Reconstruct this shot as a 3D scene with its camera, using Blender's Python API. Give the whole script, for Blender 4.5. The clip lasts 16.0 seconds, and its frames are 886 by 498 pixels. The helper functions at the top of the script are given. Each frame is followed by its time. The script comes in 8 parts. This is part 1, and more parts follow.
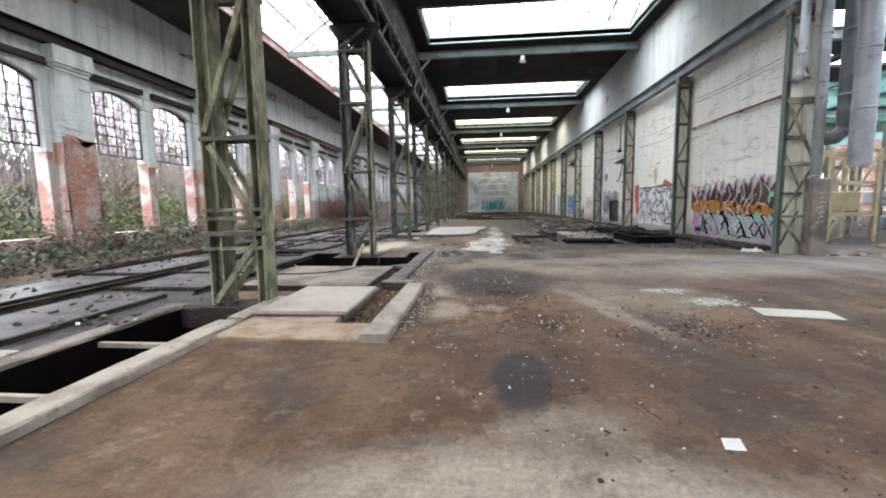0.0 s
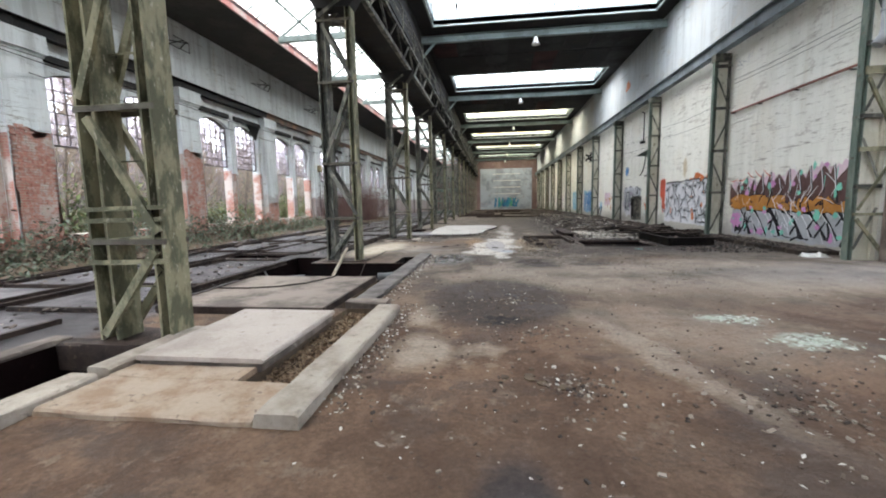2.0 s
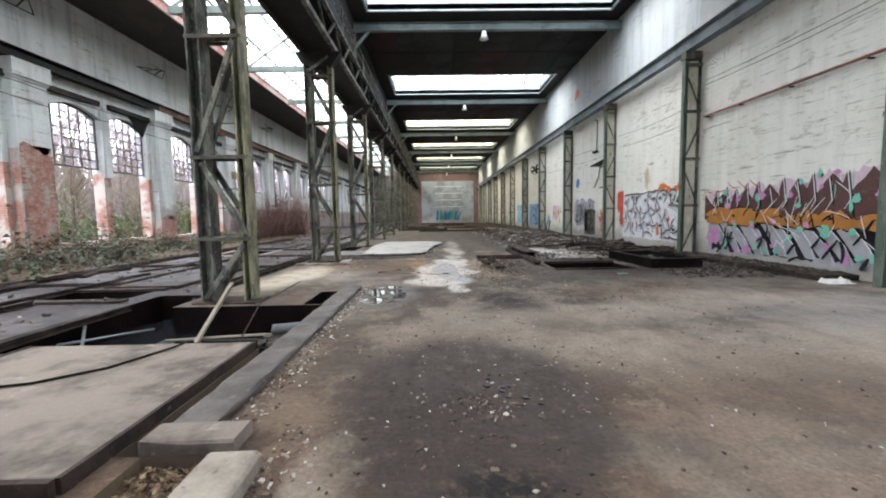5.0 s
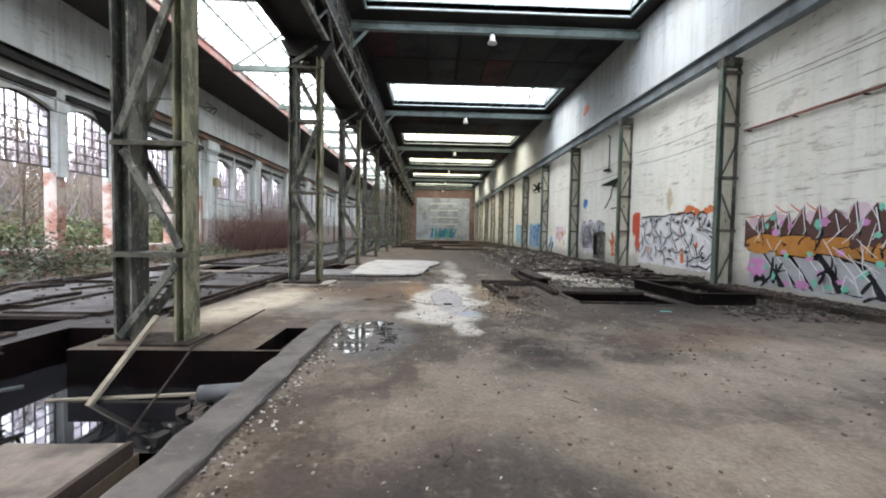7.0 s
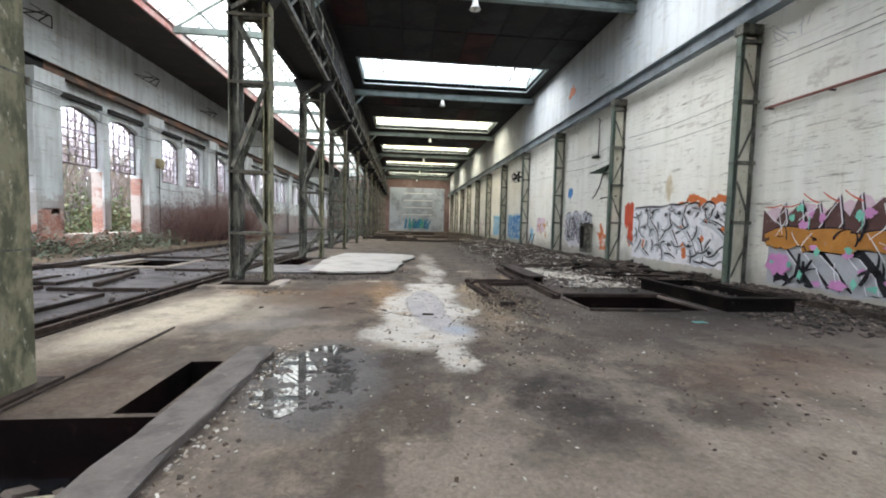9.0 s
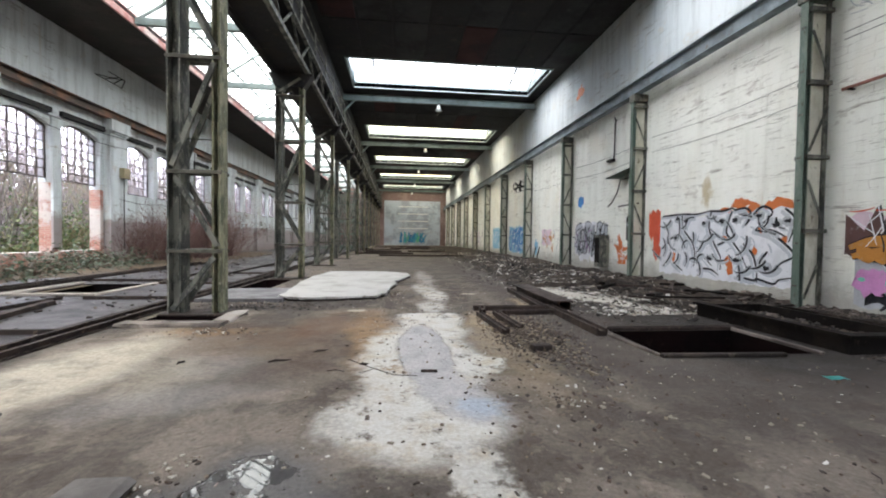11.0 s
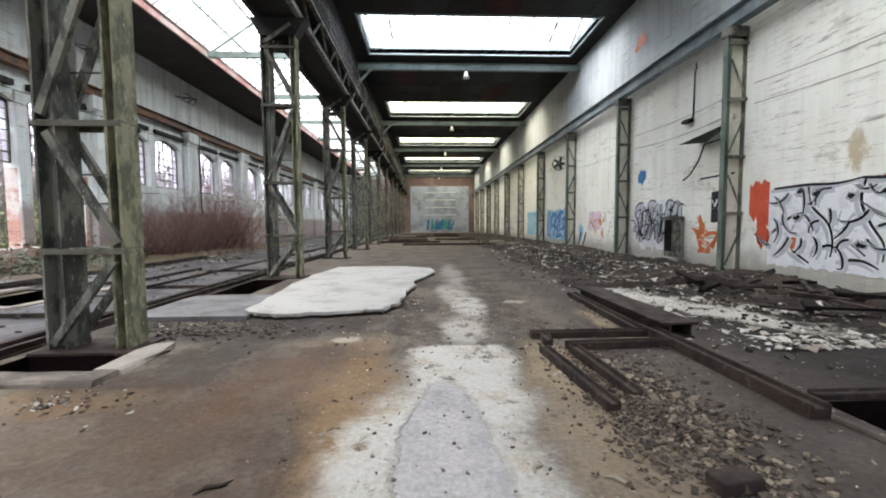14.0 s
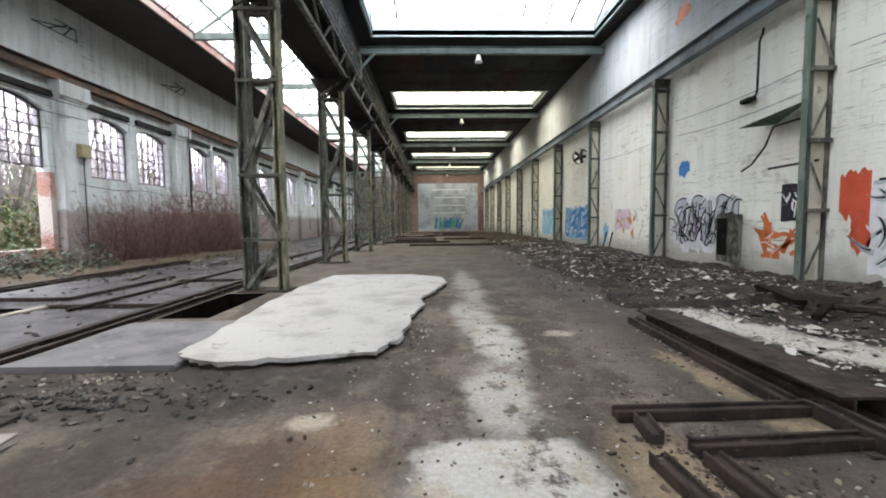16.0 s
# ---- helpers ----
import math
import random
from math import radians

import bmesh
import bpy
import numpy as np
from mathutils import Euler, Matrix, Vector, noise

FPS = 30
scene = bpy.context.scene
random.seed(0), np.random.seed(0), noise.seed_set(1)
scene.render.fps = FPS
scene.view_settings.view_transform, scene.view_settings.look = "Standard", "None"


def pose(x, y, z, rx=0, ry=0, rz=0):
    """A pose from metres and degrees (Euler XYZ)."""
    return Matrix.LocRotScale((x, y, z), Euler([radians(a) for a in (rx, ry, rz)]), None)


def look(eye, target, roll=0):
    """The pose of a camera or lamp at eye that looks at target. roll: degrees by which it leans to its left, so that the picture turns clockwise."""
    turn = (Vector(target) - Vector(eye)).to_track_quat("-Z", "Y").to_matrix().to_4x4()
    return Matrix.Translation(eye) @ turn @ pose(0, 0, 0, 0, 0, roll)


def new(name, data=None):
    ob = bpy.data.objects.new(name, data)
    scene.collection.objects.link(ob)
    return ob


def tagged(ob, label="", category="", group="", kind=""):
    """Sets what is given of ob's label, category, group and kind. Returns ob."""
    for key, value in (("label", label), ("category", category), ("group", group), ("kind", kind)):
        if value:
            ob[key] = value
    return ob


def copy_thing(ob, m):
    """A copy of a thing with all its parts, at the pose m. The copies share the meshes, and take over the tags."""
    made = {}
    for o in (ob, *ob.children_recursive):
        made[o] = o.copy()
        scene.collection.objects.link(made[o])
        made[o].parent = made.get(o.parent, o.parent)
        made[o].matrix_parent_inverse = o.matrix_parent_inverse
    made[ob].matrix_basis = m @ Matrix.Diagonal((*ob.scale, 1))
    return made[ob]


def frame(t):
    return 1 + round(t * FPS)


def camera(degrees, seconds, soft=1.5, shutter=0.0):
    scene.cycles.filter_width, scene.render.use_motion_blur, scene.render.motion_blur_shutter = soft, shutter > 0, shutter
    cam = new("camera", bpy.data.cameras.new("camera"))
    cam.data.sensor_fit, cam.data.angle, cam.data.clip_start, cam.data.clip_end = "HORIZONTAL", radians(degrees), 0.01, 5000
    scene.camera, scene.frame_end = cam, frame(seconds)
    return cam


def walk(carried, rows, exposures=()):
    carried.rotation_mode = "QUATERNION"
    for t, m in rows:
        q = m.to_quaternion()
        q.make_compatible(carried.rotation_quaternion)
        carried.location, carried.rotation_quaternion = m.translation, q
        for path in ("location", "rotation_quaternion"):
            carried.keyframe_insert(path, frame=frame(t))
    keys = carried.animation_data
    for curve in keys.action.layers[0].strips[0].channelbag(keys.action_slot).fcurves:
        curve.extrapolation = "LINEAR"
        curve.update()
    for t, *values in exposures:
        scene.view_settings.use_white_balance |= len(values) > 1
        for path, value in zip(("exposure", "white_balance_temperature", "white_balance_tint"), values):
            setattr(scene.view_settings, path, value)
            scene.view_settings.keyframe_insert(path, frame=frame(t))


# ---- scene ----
cam = camera(94.7, 16.0, soft=1.95)
PATH = [
    (0, (-0.079, 0.258, 1.578), (-0.266, 2.238, 1.365), -0.9),
    (0.5, (-0.027, 0.761, 1.544), (-0.248, 2.734, 1.302), -1.7),
    (1, (0.037, 1.236, 1.576), (0.005, 3.217, 1.304), -2.5),
    (1.5, (0.157, 1.732, 1.577), (-0.035, 3.711, 1.353), -2.6),
    (2, (0.193, 2.229, 1.55), (-0.06, 4.2, 1.326), -1.1),
    (2.5, (0.189, 2.766, 1.561), (0.09, 4.74, 1.26), -1.4),
    (3, (0.233, 3.307, 1.532), (0.14, 5.292, 1.305), -1.8),
    (3.5, (0.198, 3.831, 1.543), (0.052, 5.814, 1.332), -0.8),
    (4, (0.097, 4.35, 1.551), (0.069, 6.339, 1.346), -1.3),
    (4.2, (0.068, 4.567, 1.539), (0.105, 6.557, 1.343), -0.9),
    (6.3, (-0.204, 6.667, 1.587), (-0.201, 8.662, 1.453), -0.6),
    (6.5, (-0.205, 6.862, 1.582), (-0.215, 8.858, 1.458), -0.3),
    (7, (-0.236, 7.393, 1.548), (-0.167, 9.391, 1.467), 1.0),
    (7.5, (-0.227, 7.854, 1.541), (-0.082, 9.844, 1.4), -0.7),
    (8, (-0.2, 8.377, 1.539), (-0.097, 10.369, 1.398), -1.4),
    (8.5, (-0.227, 8.883, 1.497), (-0.09, 10.876, 1.388), 1.1),
    (9, (-0.255, 9.369, 1.521), (-0.056, 11.355, 1.399), 1.4),
    (9.5, (-0.219, 9.913, 1.497), (-0.113, 11.91, 1.451), 0.5),
    (10, (-0.201, 10.452, 1.492), (-0.063, 12.447, 1.466), 1.9),
    (10.2, (-0.209, 10.677, 1.49), (-0.017, 12.667, 1.438), 1.6),
    (12.3, (-0.046, 13.0, 1.494), (0.17, 14.988, 1.438), 0.2),
    (12.5, (-0.032, 13.182, 1.492), (0.163, 15.172, 1.434), 0.1),
    (13, (0.012, 13.689, 1.524), (0.125, 15.685, 1.457), 0.6),
    (13.5, (0.013, 14.208, 1.517), (0.117, 16.204, 1.431), 0.9),
    (14, (0.058, 14.74, 1.477), (0.138, 16.735, 1.357), -0.3),
    (14.5, (0.067, 15.278, 1.516), (-0.036, 17.269, 1.364), 0.9),
    (15, (0.023, 15.799, 1.502), (-0.015, 17.794, 1.363), 1.1),
    (15.5, (0.03, 16.266, 1.507), (0.113, 18.259, 1.362), -0.4),
    (16, (-0.001, 16.846, 1.55), (0.041, 18.841, 1.42), -0.5),
]
walk(cam, [(t, look(eye, target, roll)) for t, eye, target, roll in PATH], exposures=[(0.0, 2.75)])

# ---- world, sun and light ----
world = bpy.data.worlds.new("overcast")
scene.world = world
world.use_nodes = True
wt = world.node_tree
wt.nodes.clear()
sky = wt.nodes.new("ShaderNodeTexSky")
sky.sky_type, sky.sun_disc = "NISHITA", False
sky.sun_elevation, sky.sun_rotation = radians(48), radians(-80)
sky.air_density, sky.dust_density, sky.ozone_density = 1.0, 4.0, 1.0
soft_sky = wt.nodes.new("ShaderNodeMix")
soft_sky.data_type = "RGBA"
soft_sky.inputs[0].default_value = 0.86
soft_sky.inputs[7].default_value = (9.1, 9.8, 11.2, 1)
bg = wt.nodes.new("ShaderNodeBackground")
bg.inputs[1].default_value = 0.15
wo = wt.nodes.new("ShaderNodeOutputWorld")
wt.links.new(sky.outputs[0], soft_sky.inputs[6])
wt.links.new(soft_sky.outputs[2], bg.inputs[0])
wt.links.new(bg.outputs[0], wo.inputs[0])
sun = new("sun", bpy.data.lights.new("sun", "SUN"))
sun.data.energy, sun.data.angle, sun.data.color = 0.7, radians(70), (1.0, 0.97, 0.93)
sun.matrix_world = look((-30, 5, 33), (0, 0, 0))


XE, XW = 9.1, -13.6  # faces of the two long walls


# ---- node helpers ----
class Nodes:
    """A small writer for shader nodes."""

    def __init__(self, name, rough=0.8, metal=0.0):
        self.mat = bpy.data.materials.new(name)
        self.mat.use_nodes = True
        self.nt = self.mat.node_tree
        self.bsdf = self.nt.nodes["Principled BSDF"]
        self.bsdf.inputs["Roughness"].default_value = rough
        self.bsdf.inputs["Metallic"].default_value = metal
        self.tc = self.nt.nodes.new("ShaderNodeTexCoord")
        self.pos = self.nt.nodes.new("ShaderNodeNewGeometry").outputs["Position"]

    def put(self, socket, v):
        if hasattr(v, "links"):
            self.nt.links.new(v, socket)
        elif v is not None:
            if isinstance(v, (tuple, list)) and len(v) == 3 and socket.type == "RGBA":
                v = (*v, 1)
            socket.default_value = v

    def math(self, op, a, b=None, c=None, clamp=False):
        n = self.nt.nodes.new("ShaderNodeMath")
        n.operation, n.use_clamp = op, clamp
        for k, v in enumerate((a, b, c)):
            self.put(n.inputs[k], v)
        return n.outputs[0]

    def vec(self, op, a, b=None):
        n = self.nt.nodes.new("ShaderNodeVectorMath")
        n.operation = op
        self.put(n.inputs[0], a)
        if b is not None:
            self.put(n.inputs[1], b)
        return n.outputs["Value"] if op in ("LENGTH", "DOT_PRODUCT", "DISTANCE") else n.outputs[0]

    def mix(self, f, a, b, blend="MIX"):
        n = self.nt.nodes.new("ShaderNodeMix")
        n.data_type, n.blend_type = "RGBA", blend
        self.put(n.inputs[0], f), self.put(n.inputs[6], a), self.put(n.inputs[7], b)
        return n.outputs[2]

    def noise(self, scale, detail=5, rough=0.6, vec=None, stretch=None, out=0, dist=0.0):
        n = self.nt.nodes.new("ShaderNodeTexNoise")
        n.inputs["Scale"].default_value, n.inputs["Detail"].default_value = scale, detail
        n.inputs["Roughness"].default_value, n.inputs["Distortion"].default_value = rough, dist
        v = vec if vec is not None else self.pos
        if stretch:
            v = self.vec("MULTIPLY", v, stretch)
        self.nt.links.new(v, n.inputs["Vector"])
        return n.outputs[out]

    def voronoi(self, scale, vec=None, feature="F1", out="Distance"):
        n = self.nt.nodes.new("ShaderNodeTexVoronoi")
        n.feature = feature
        n.inputs["Scale"].default_value = scale
        self.nt.links.new(vec if vec is not None else self.pos, n.inputs["Vector"])
        return n.outputs[out]

    def step(self, v, lo, hi, a=0.0, b=1.0):
        n = self.nt.nodes.new("ShaderNodeMapRange")
        n.interpolation_type = "SMOOTHSTEP"
        self.put(n.inputs[0], v)
        for k, x in zip((1, 2, 3, 4), (lo, hi, a, b)):
            n.inputs[k].default_value = x
        return n.outputs[0]

    def xyz(self, v=None):
        n = self.nt.nodes.new("ShaderNodeSeparateXYZ")
        self.nt.links.new(v if v is not None else self.pos, n.inputs[0])
        return n.outputs

    def random(self):
        return self.nt.nodes.new("ShaderNodeObjectInfo").outputs["Random"]

    def bump(self, h, strength=0.4, dist=0.02):
        n = self.nt.nodes.new("ShaderNodeBump")
        n.inputs["Strength"].default_value, n.inputs["Distance"].default_value = strength, dist
        self.nt.links.new(h, n.inputs["Height"])
        self.nt.links.new(n.outputs[0], self.bsdf.inputs["Normal"])

    def done(self, colour, rough=None):
        self.put(self.bsdf.inputs["Base Color"], colour)
        if rough is not None:
            self.put(self.bsdf.inputs["Roughness"], rough)
        return self.mat


def worn(name, a, b, c, scale=1.5, rough=0.8, metal=0.0, grain=25, streak=None, amount=(0.45, 0.62), bump=0.35, local=False):
    """A worn surface: colour a, patches of b, small marks of c."""
    n = Nodes(name, rough, metal)
    n.bsdf.inputs["Specular IOR Level"].default_value = 0.05 if max(a) < 0.02 else 0.2 if max(a) < 0.05 else 0.4
    p = n.tc.outputs["Object"] if local else n.pos
    shift = n.vec("ADD", p, n.vec("MULTIPLY", n.nt.nodes.new("ShaderNodeObjectInfo").outputs["Location"], (0.37, 0.61, 0.23))) if local else p
    big = n.noise(scale, 6, 0.65, shift, streak)
    fine = n.noise(grain, 4, 0.7, shift)
    marks = n.noise(scale * 4.3, 6, 0.7, shift, streak)
    col = n.mix(n.step(big, *amount), a, b)
    col = n.mix(n.step(marks, 0.58, 0.7), col, c)
    col = n.mix(0.35, col, n.mix(fine, (0.25, 0.25, 0.25), (0.95, 0.95, 0.95)), "OVERLAY")
    n.bump(n.math("ADD", fine, n.math("MULTIPLY", marks, 1.5)), bump, 0.01)
    return n.done(col, n.step(big, 0.3, 0.7, rough * 0.8, min(1.0, rough * 1.1)))


# ---- materials ----
# patches on the floor: centre, half sizes, turn in degrees, softness, strength, colour
PALE, CREAM, BROWN, RUSTY = (0.40, 0.335, 0.265), (0.50, 0.44, 0.35), (0.085, 0.055, 0.038), (0.17, 0.098, 0.06)
SOOT, GREY, STRAW, OCHRE = (0.045, 0.038, 0.034), (0.27, 0.25, 0.235), (0.38, 0.29, 0.185), (0.36, 0.225, 0.115)
PATCHES = [
    (0.4, 2.25, 1.7, 0.5, 0, 0.5, 1.0, (0.44, 0.36, 0.285)), (0.5, 3.1, 0.5, 0.3, 10, 0.6, 0.6, PALE), (1.5, 4.4, 2.4, 0.8, 0, 0.6, 0.45, BROWN),
    (0.9, 7.1, 0.7, 0.5, 0, 0.6, 0.5, RUSTY), (-0.62, 6.35, 0.28, 0.5, 0, 0.5, 0.8, PALE), (-0.72, 7.75, 0.24, 0.55, 0, 0.5, 0.7, PALE),
    (0.0, 6.4, 0.24, 0.2, 0, 0.5, 0.6, PALE), (1.75, 6.45, 0.2, 1.5, 17, 0.5, 0.55, PALE), (2.5, 7.3, 1.2, 1.1, 0, 0.7, 0.42, PALE),
    (1.4, 10.1, 1.3, 0.6, 8, 0.6, 0.5, PALE), (4.6, 9.9, 2.6, 0.9, 10, 0.6, 0.55, PALE),
]
PATCHES += [
    (7.0, 11.2, 2.2, 1.2, 0, 0.6, 0.5, GREY), (3.3, 9.0, 1.2, 0.7, 0, 0.6, 0.5, (0.13, 0.09, 0.064)), (6.4, 8.0, 2.6, 1.0, 0, 0.6, 0.5, BROWN), (-0.35, 13.88, 0.5, 0.3, 0, 0.4, 0.85, SOOT),
    (1.2, 12.75, 0.45, 0.7, 0, 0.4, 0.95, SOOT), (-3.75, 16.2, 0.62, 2.0, -6, 0.45, 0.95, CREAM), (-2.2, 15.5, 0.9, 0.4, 20, 0.6, 0.6, GREY),
    (-2.1, 16.4, 0.8, 0.4, -20, 0.6, 0.4, GREY), (-2.7, 16.2, 0.4, 0.6, 10, 0.6, 0.4, CREAM), (-2.4, 18.3, 1.3, 0.45, -10, 0.6, 0.75, BROWN),
    (-1.35, 18.6, 0.5, 1.2, -12, 0.6, 0.7, RUSTY), (-0.5, 17.6, 0.34, 2.2, 6, 0.6, 0.7, OCHRE),
]
PATCHES += [
    (1.3, 17.3, 0.35, 1.9, 0, 0.6, 0.55, STRAW), (1.42, 18.9, 0.32, 0.9, 0, 0.5, 0.9, STRAW), (-2.4, 20.7, 2.4, 0.7, 0, 0.4, 0.85, SOOT),
    (-1.0, 20.0, 0.18, 0.12, 30, 0.4, 0.9, CREAM), (2.75, 19.9, 0.2, 0.25, 0, 0.5, 0.8, STRAW), (1.7, 22.4, 0.2, 0.16, 0, 0.4, 0.8, CREAM),
]
PATCHES += [
    (2.7, 20.9, 0.12, 0.7, 0, 0.5, 0.7, STRAW), (-1.9, 12.9, 0.25, 0.9, 0, 0.6, 0.6, SOOT), (4.0, 13.4, 1.3, 0.6, 20, 0.6, 0.4, RUSTY),
    (2.6, 11.7, 1.6, 0.5, 10, 0.6, 0.5, PALE), (5.2, 12.6, 1.7, 0.7, 0, 0.6, 0.5, PALE), (0.2, 10.9, 1.2, 0.4, 0, 0.6, 0.35, PALE), (0.6, 11.4, 0.9, 0.5, -15, 0.6, 0.35, PALE),
    (4.7, 21.8, 0.42, 1.8, 21, 0.4, 1.0, (0.58, 0.545, 0.475)), (-3.4, 13.2, 1.2, 0.8, 0, 0.5, 0.6, BROWN), (-1.4, 16.2, 0.6, 0.5, 15, 0.6, 0.6, BROWN), (-2.1, 17.4, 1.1, 0.5, -15, 0.6, 0.6, (0.15, 0.098, 0.064)), (-1.2, 17.3, 0.35, 0.8, 0, 0.6, 0.45, BROWN), (-3.0, 18.2, 0.8, 0.3, 0, 0.6, 0.4, OCHRE),
]


def floor_material():
    n = Nodes("dirty concrete floor", 0.85)
    off = lambda scale, detail, rough, by: n.vec("MULTIPLY", n.vec("SUBTRACT", n.noise(scale, detail, rough, out=1), (0.5, 0.5, 0.5)), (by, by, 0))
    wide, small_off, tiny = off(0.9, 6, 0.62, 0.7), off(4.5, 5, 0.65, 0.34), off(17, 4, 0.65, 0.07)
    p = n.vec("ADD", n.vec("ADD", n.vec("ADD", n.pos, wide), small_off), tiny)
    q = n.vec("ADD", n.vec("ADD", n.pos, n.vec("MULTIPLY", small_off, (0.5, 0.5, 0))), tiny)
    x, y, z = n.xyz(p)
    mid, fine, grit, small = n.noise(2.6, 8, 0.72), n.noise(24, 5, 0.75), n.noise(75, 3, 0.7), n.noise(6.5, 9, 0.75)
    smudge = n.noise(1.1, 9, 0.68, p, (1.0, 0.6, 1.0))
    dark = (0.033, 0.027, 0.024)

    def patch(at, cx, cy, rx, ry, turn, soft):
        c, s_ = math.cos(radians(turn)), math.sin(radians(turn))
        d = n.vec("SUBTRACT", at, (cx, cy, 0))
        u, v = n.vec("DOT_PRODUCT", d, (c / rx, s_ / rx, 0)), n.vec("DOT_PRODUCT", d, (-s_ / ry, c / ry, 0))
        r = n.math("SQRT", n.math("ADD", n.math("MULTIPLY", u, u), n.math("MULTIPLY", v, v)))
        return n.step(r, 1 - soft, 1 + soft, 1.0, 0.0)

    # earth on the near floor, barer concrete further on
    bare = n.step(y, 6.0, 12.0)
    low = n.mix(bare, (0.100, 0.058, 0.036), (0.096, 0.076, 0.061))
    high = n.mix(bare, (0.190, 0.119, 0.076), (0.225, 0.186, 0.152))
    col = n.mix(n.step(smudge, 0.40, 0.60), low, high)
    col = n.mix(n.math("MULTIPLY", n.step(mid, 0.54, 0.66), 0.34), col, PALE)
    col = n.mix(n.math("MULTIPLY", n.step(small, 0.60, 0.68), 0.30), col, PALE)
    col = n.mix(n.math("MULTIPLY", n.step(small, 0.42, 0.34), 0.55), col, dark)
    col = n.mix(n.math("MULTIPLY", n.step(n.noise(0.7, 8, 0.7, p), 0.50, 0.62), 0.58), col, (0.05, 0.038, 0.030))
    col = n.mix(n.math("MULTIPLY", n.step(n.noise(1.9, 8, 0.72, p, (0.5, 1.3, 1)), 0.54, 0.63), 0.5), col, (0.06, 0.046, 0.037))
    # soot on the side of the wall with the pits
    grime = n.math("MULTIPLY", n.step(x, 1.5, 2.7), n.step(y, 13.2, 15.2))
    col = n.mix(n.math("MULTIPLY", grime, 0.72), col, (0.082, 0.066, 0.057))
    soot = n.math("MULTIPLY", n.step(x, 2.9, 4.6), n.math("MULTIPLY", n.step(y, 14.6, 16.4), n.step(y, 75, 40)))
    col = n.mix(n.math("MULTIPLY", soot, 0.88), col, (0.026, 0.022, 0.019))
    # the whole floor turns darker from y 20.5 to 31 and stays so
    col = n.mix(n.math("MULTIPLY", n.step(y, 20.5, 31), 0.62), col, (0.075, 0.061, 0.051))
    # oily plates on the other side of the towers
    left = n.step(x, -4.4, -5.0)
    col = n.mix(left, col, n.mix(n.step(mid, 0.4, 0.65), (0.022, 0.020, 0.022), (0.088, 0.078, 0.08)))
    for cx, cy, rx, ry, turn, soft, f, c in PATCHES:
        m = n.math("MULTIPLY", patch(p, cx, cy, rx, ry, turn, soft), n.step(mid, 0.30, 0.56, 0.35 * f, f))
        col = n.mix(m, col, c)
    # the broad dark stain and the round spot
    stain = n.math("MULTIPLY", patch(q, 0.2, 8.75, 1.1, 1.65, 0, 0.22), n.step(small, 0.68, 0.48, 0.45, 0.88))
    col = n.mix(stain, col, (0.052, 0.042, 0.038))
    col = n.mix(n.math("MULTIPLY", patch(q, 0.28, 7.5, 0.3, 0.25, 0, 0.5), n.step(small, 0.6, 0.45)), col, (0.018, 0.016, 0.016))
    col = n.mix(n.math("MULTIPLY", patch(q, 0.28, 3.9, 0.28, 0.68, -4, 0.25), 0.8), col, (0.038, 0.034, 0.036))
    col = n.mix(n.math("MULTIPLY", n.math("MAXIMUM", patch(p, 3.2, 7.75, 0.32, 0.2, 0, 0.5), patch(p, 3.55, 6.9, 0.36, 0.22, 0, 0.5)), n.step(small, 0.42, 0.54, 0.0, 0.8)), col, (0.47, 0.52, 0.43))
    # lime wash with a straight far edge, and its trail
    px, py, pz = n.xyz(n.vec("ADD", n.pos, tiny))
    lime = n.math("MULTIPLY", n.math("MAXIMUM", patch(p, 0.42, 18.7, 0.56, 1.5, 0, 0.25), patch(p, 0.12, 16.5, 0.74, 2.0, 0, 0.22)), n.step(py, 19.6, 19.7, 1.0, 0.0))
    for cx, cy, rx, ry, soft, f in ((0.05, 14.95, 0.72, 0.7, 0.25, 1.0), (0.38, 14.0, 0.2, 0.5, 0.3, 0.85), (0.88, 16.35, 0.24, 0.36, 0.25, 1.0), (0.58, 20.4, 0.27, 0.8, 0.45, 0.7), (0.8, 22.1, 0.28, 1.0, 0.45, 0.8), (0.62, 23.5, 0.3, 1.1, 0.5, 0.55), (0.8, 26.6, 0.26, 2.8, 0.6, 0.4)):
        lime = n.math("MAXIMUM", lime, n.math("MULTIPLY", patch(p, cx, cy, rx, ry, 0, soft), f))
    worn_off = n.step(n.noise(2.2, 9, 0.72), 0.36, 0.46)
    lime = n.math("MULTIPLY", lime, worn_off)
    col = n.mix(n.math("MULTIPLY", lime, 0.95), col, n.mix(n.step(mid, 0.46, 0.68), (0.66, 0.63, 0.575), (0.52, 0.44, 0.34)))
    r = n.vec("ADD", q, n.vec("MULTIPLY", wide, (0.3, 0.5, 0)))
    flow = lambda grow: n.math("MAXIMUM", patch(r, 0.2, 17.0, 0.34 + grow, 1.45 + grow, 0, 0.08), patch(p, 0.42, 15.5, 0.34 + grow, 0.75 + grow, 20, 0.3))
    tongue = flow(0.0)
    spill = n.math("MULTIPLY", n.math("MAXIMUM", patch(p, 4.75, 21.6, 0.42, 2.0, 21, 0.35), patch(p, 4.2, 23.3, 0.5, 0.6, 0, 0.4)), n.step(small, 0.42, 0.52))
    col = n.mix(n.math("MULTIPLY", spill, 0.95), col, n.mix(fine, (0.44, 0.41, 0.36), (0.70, 0.66, 0.585)))
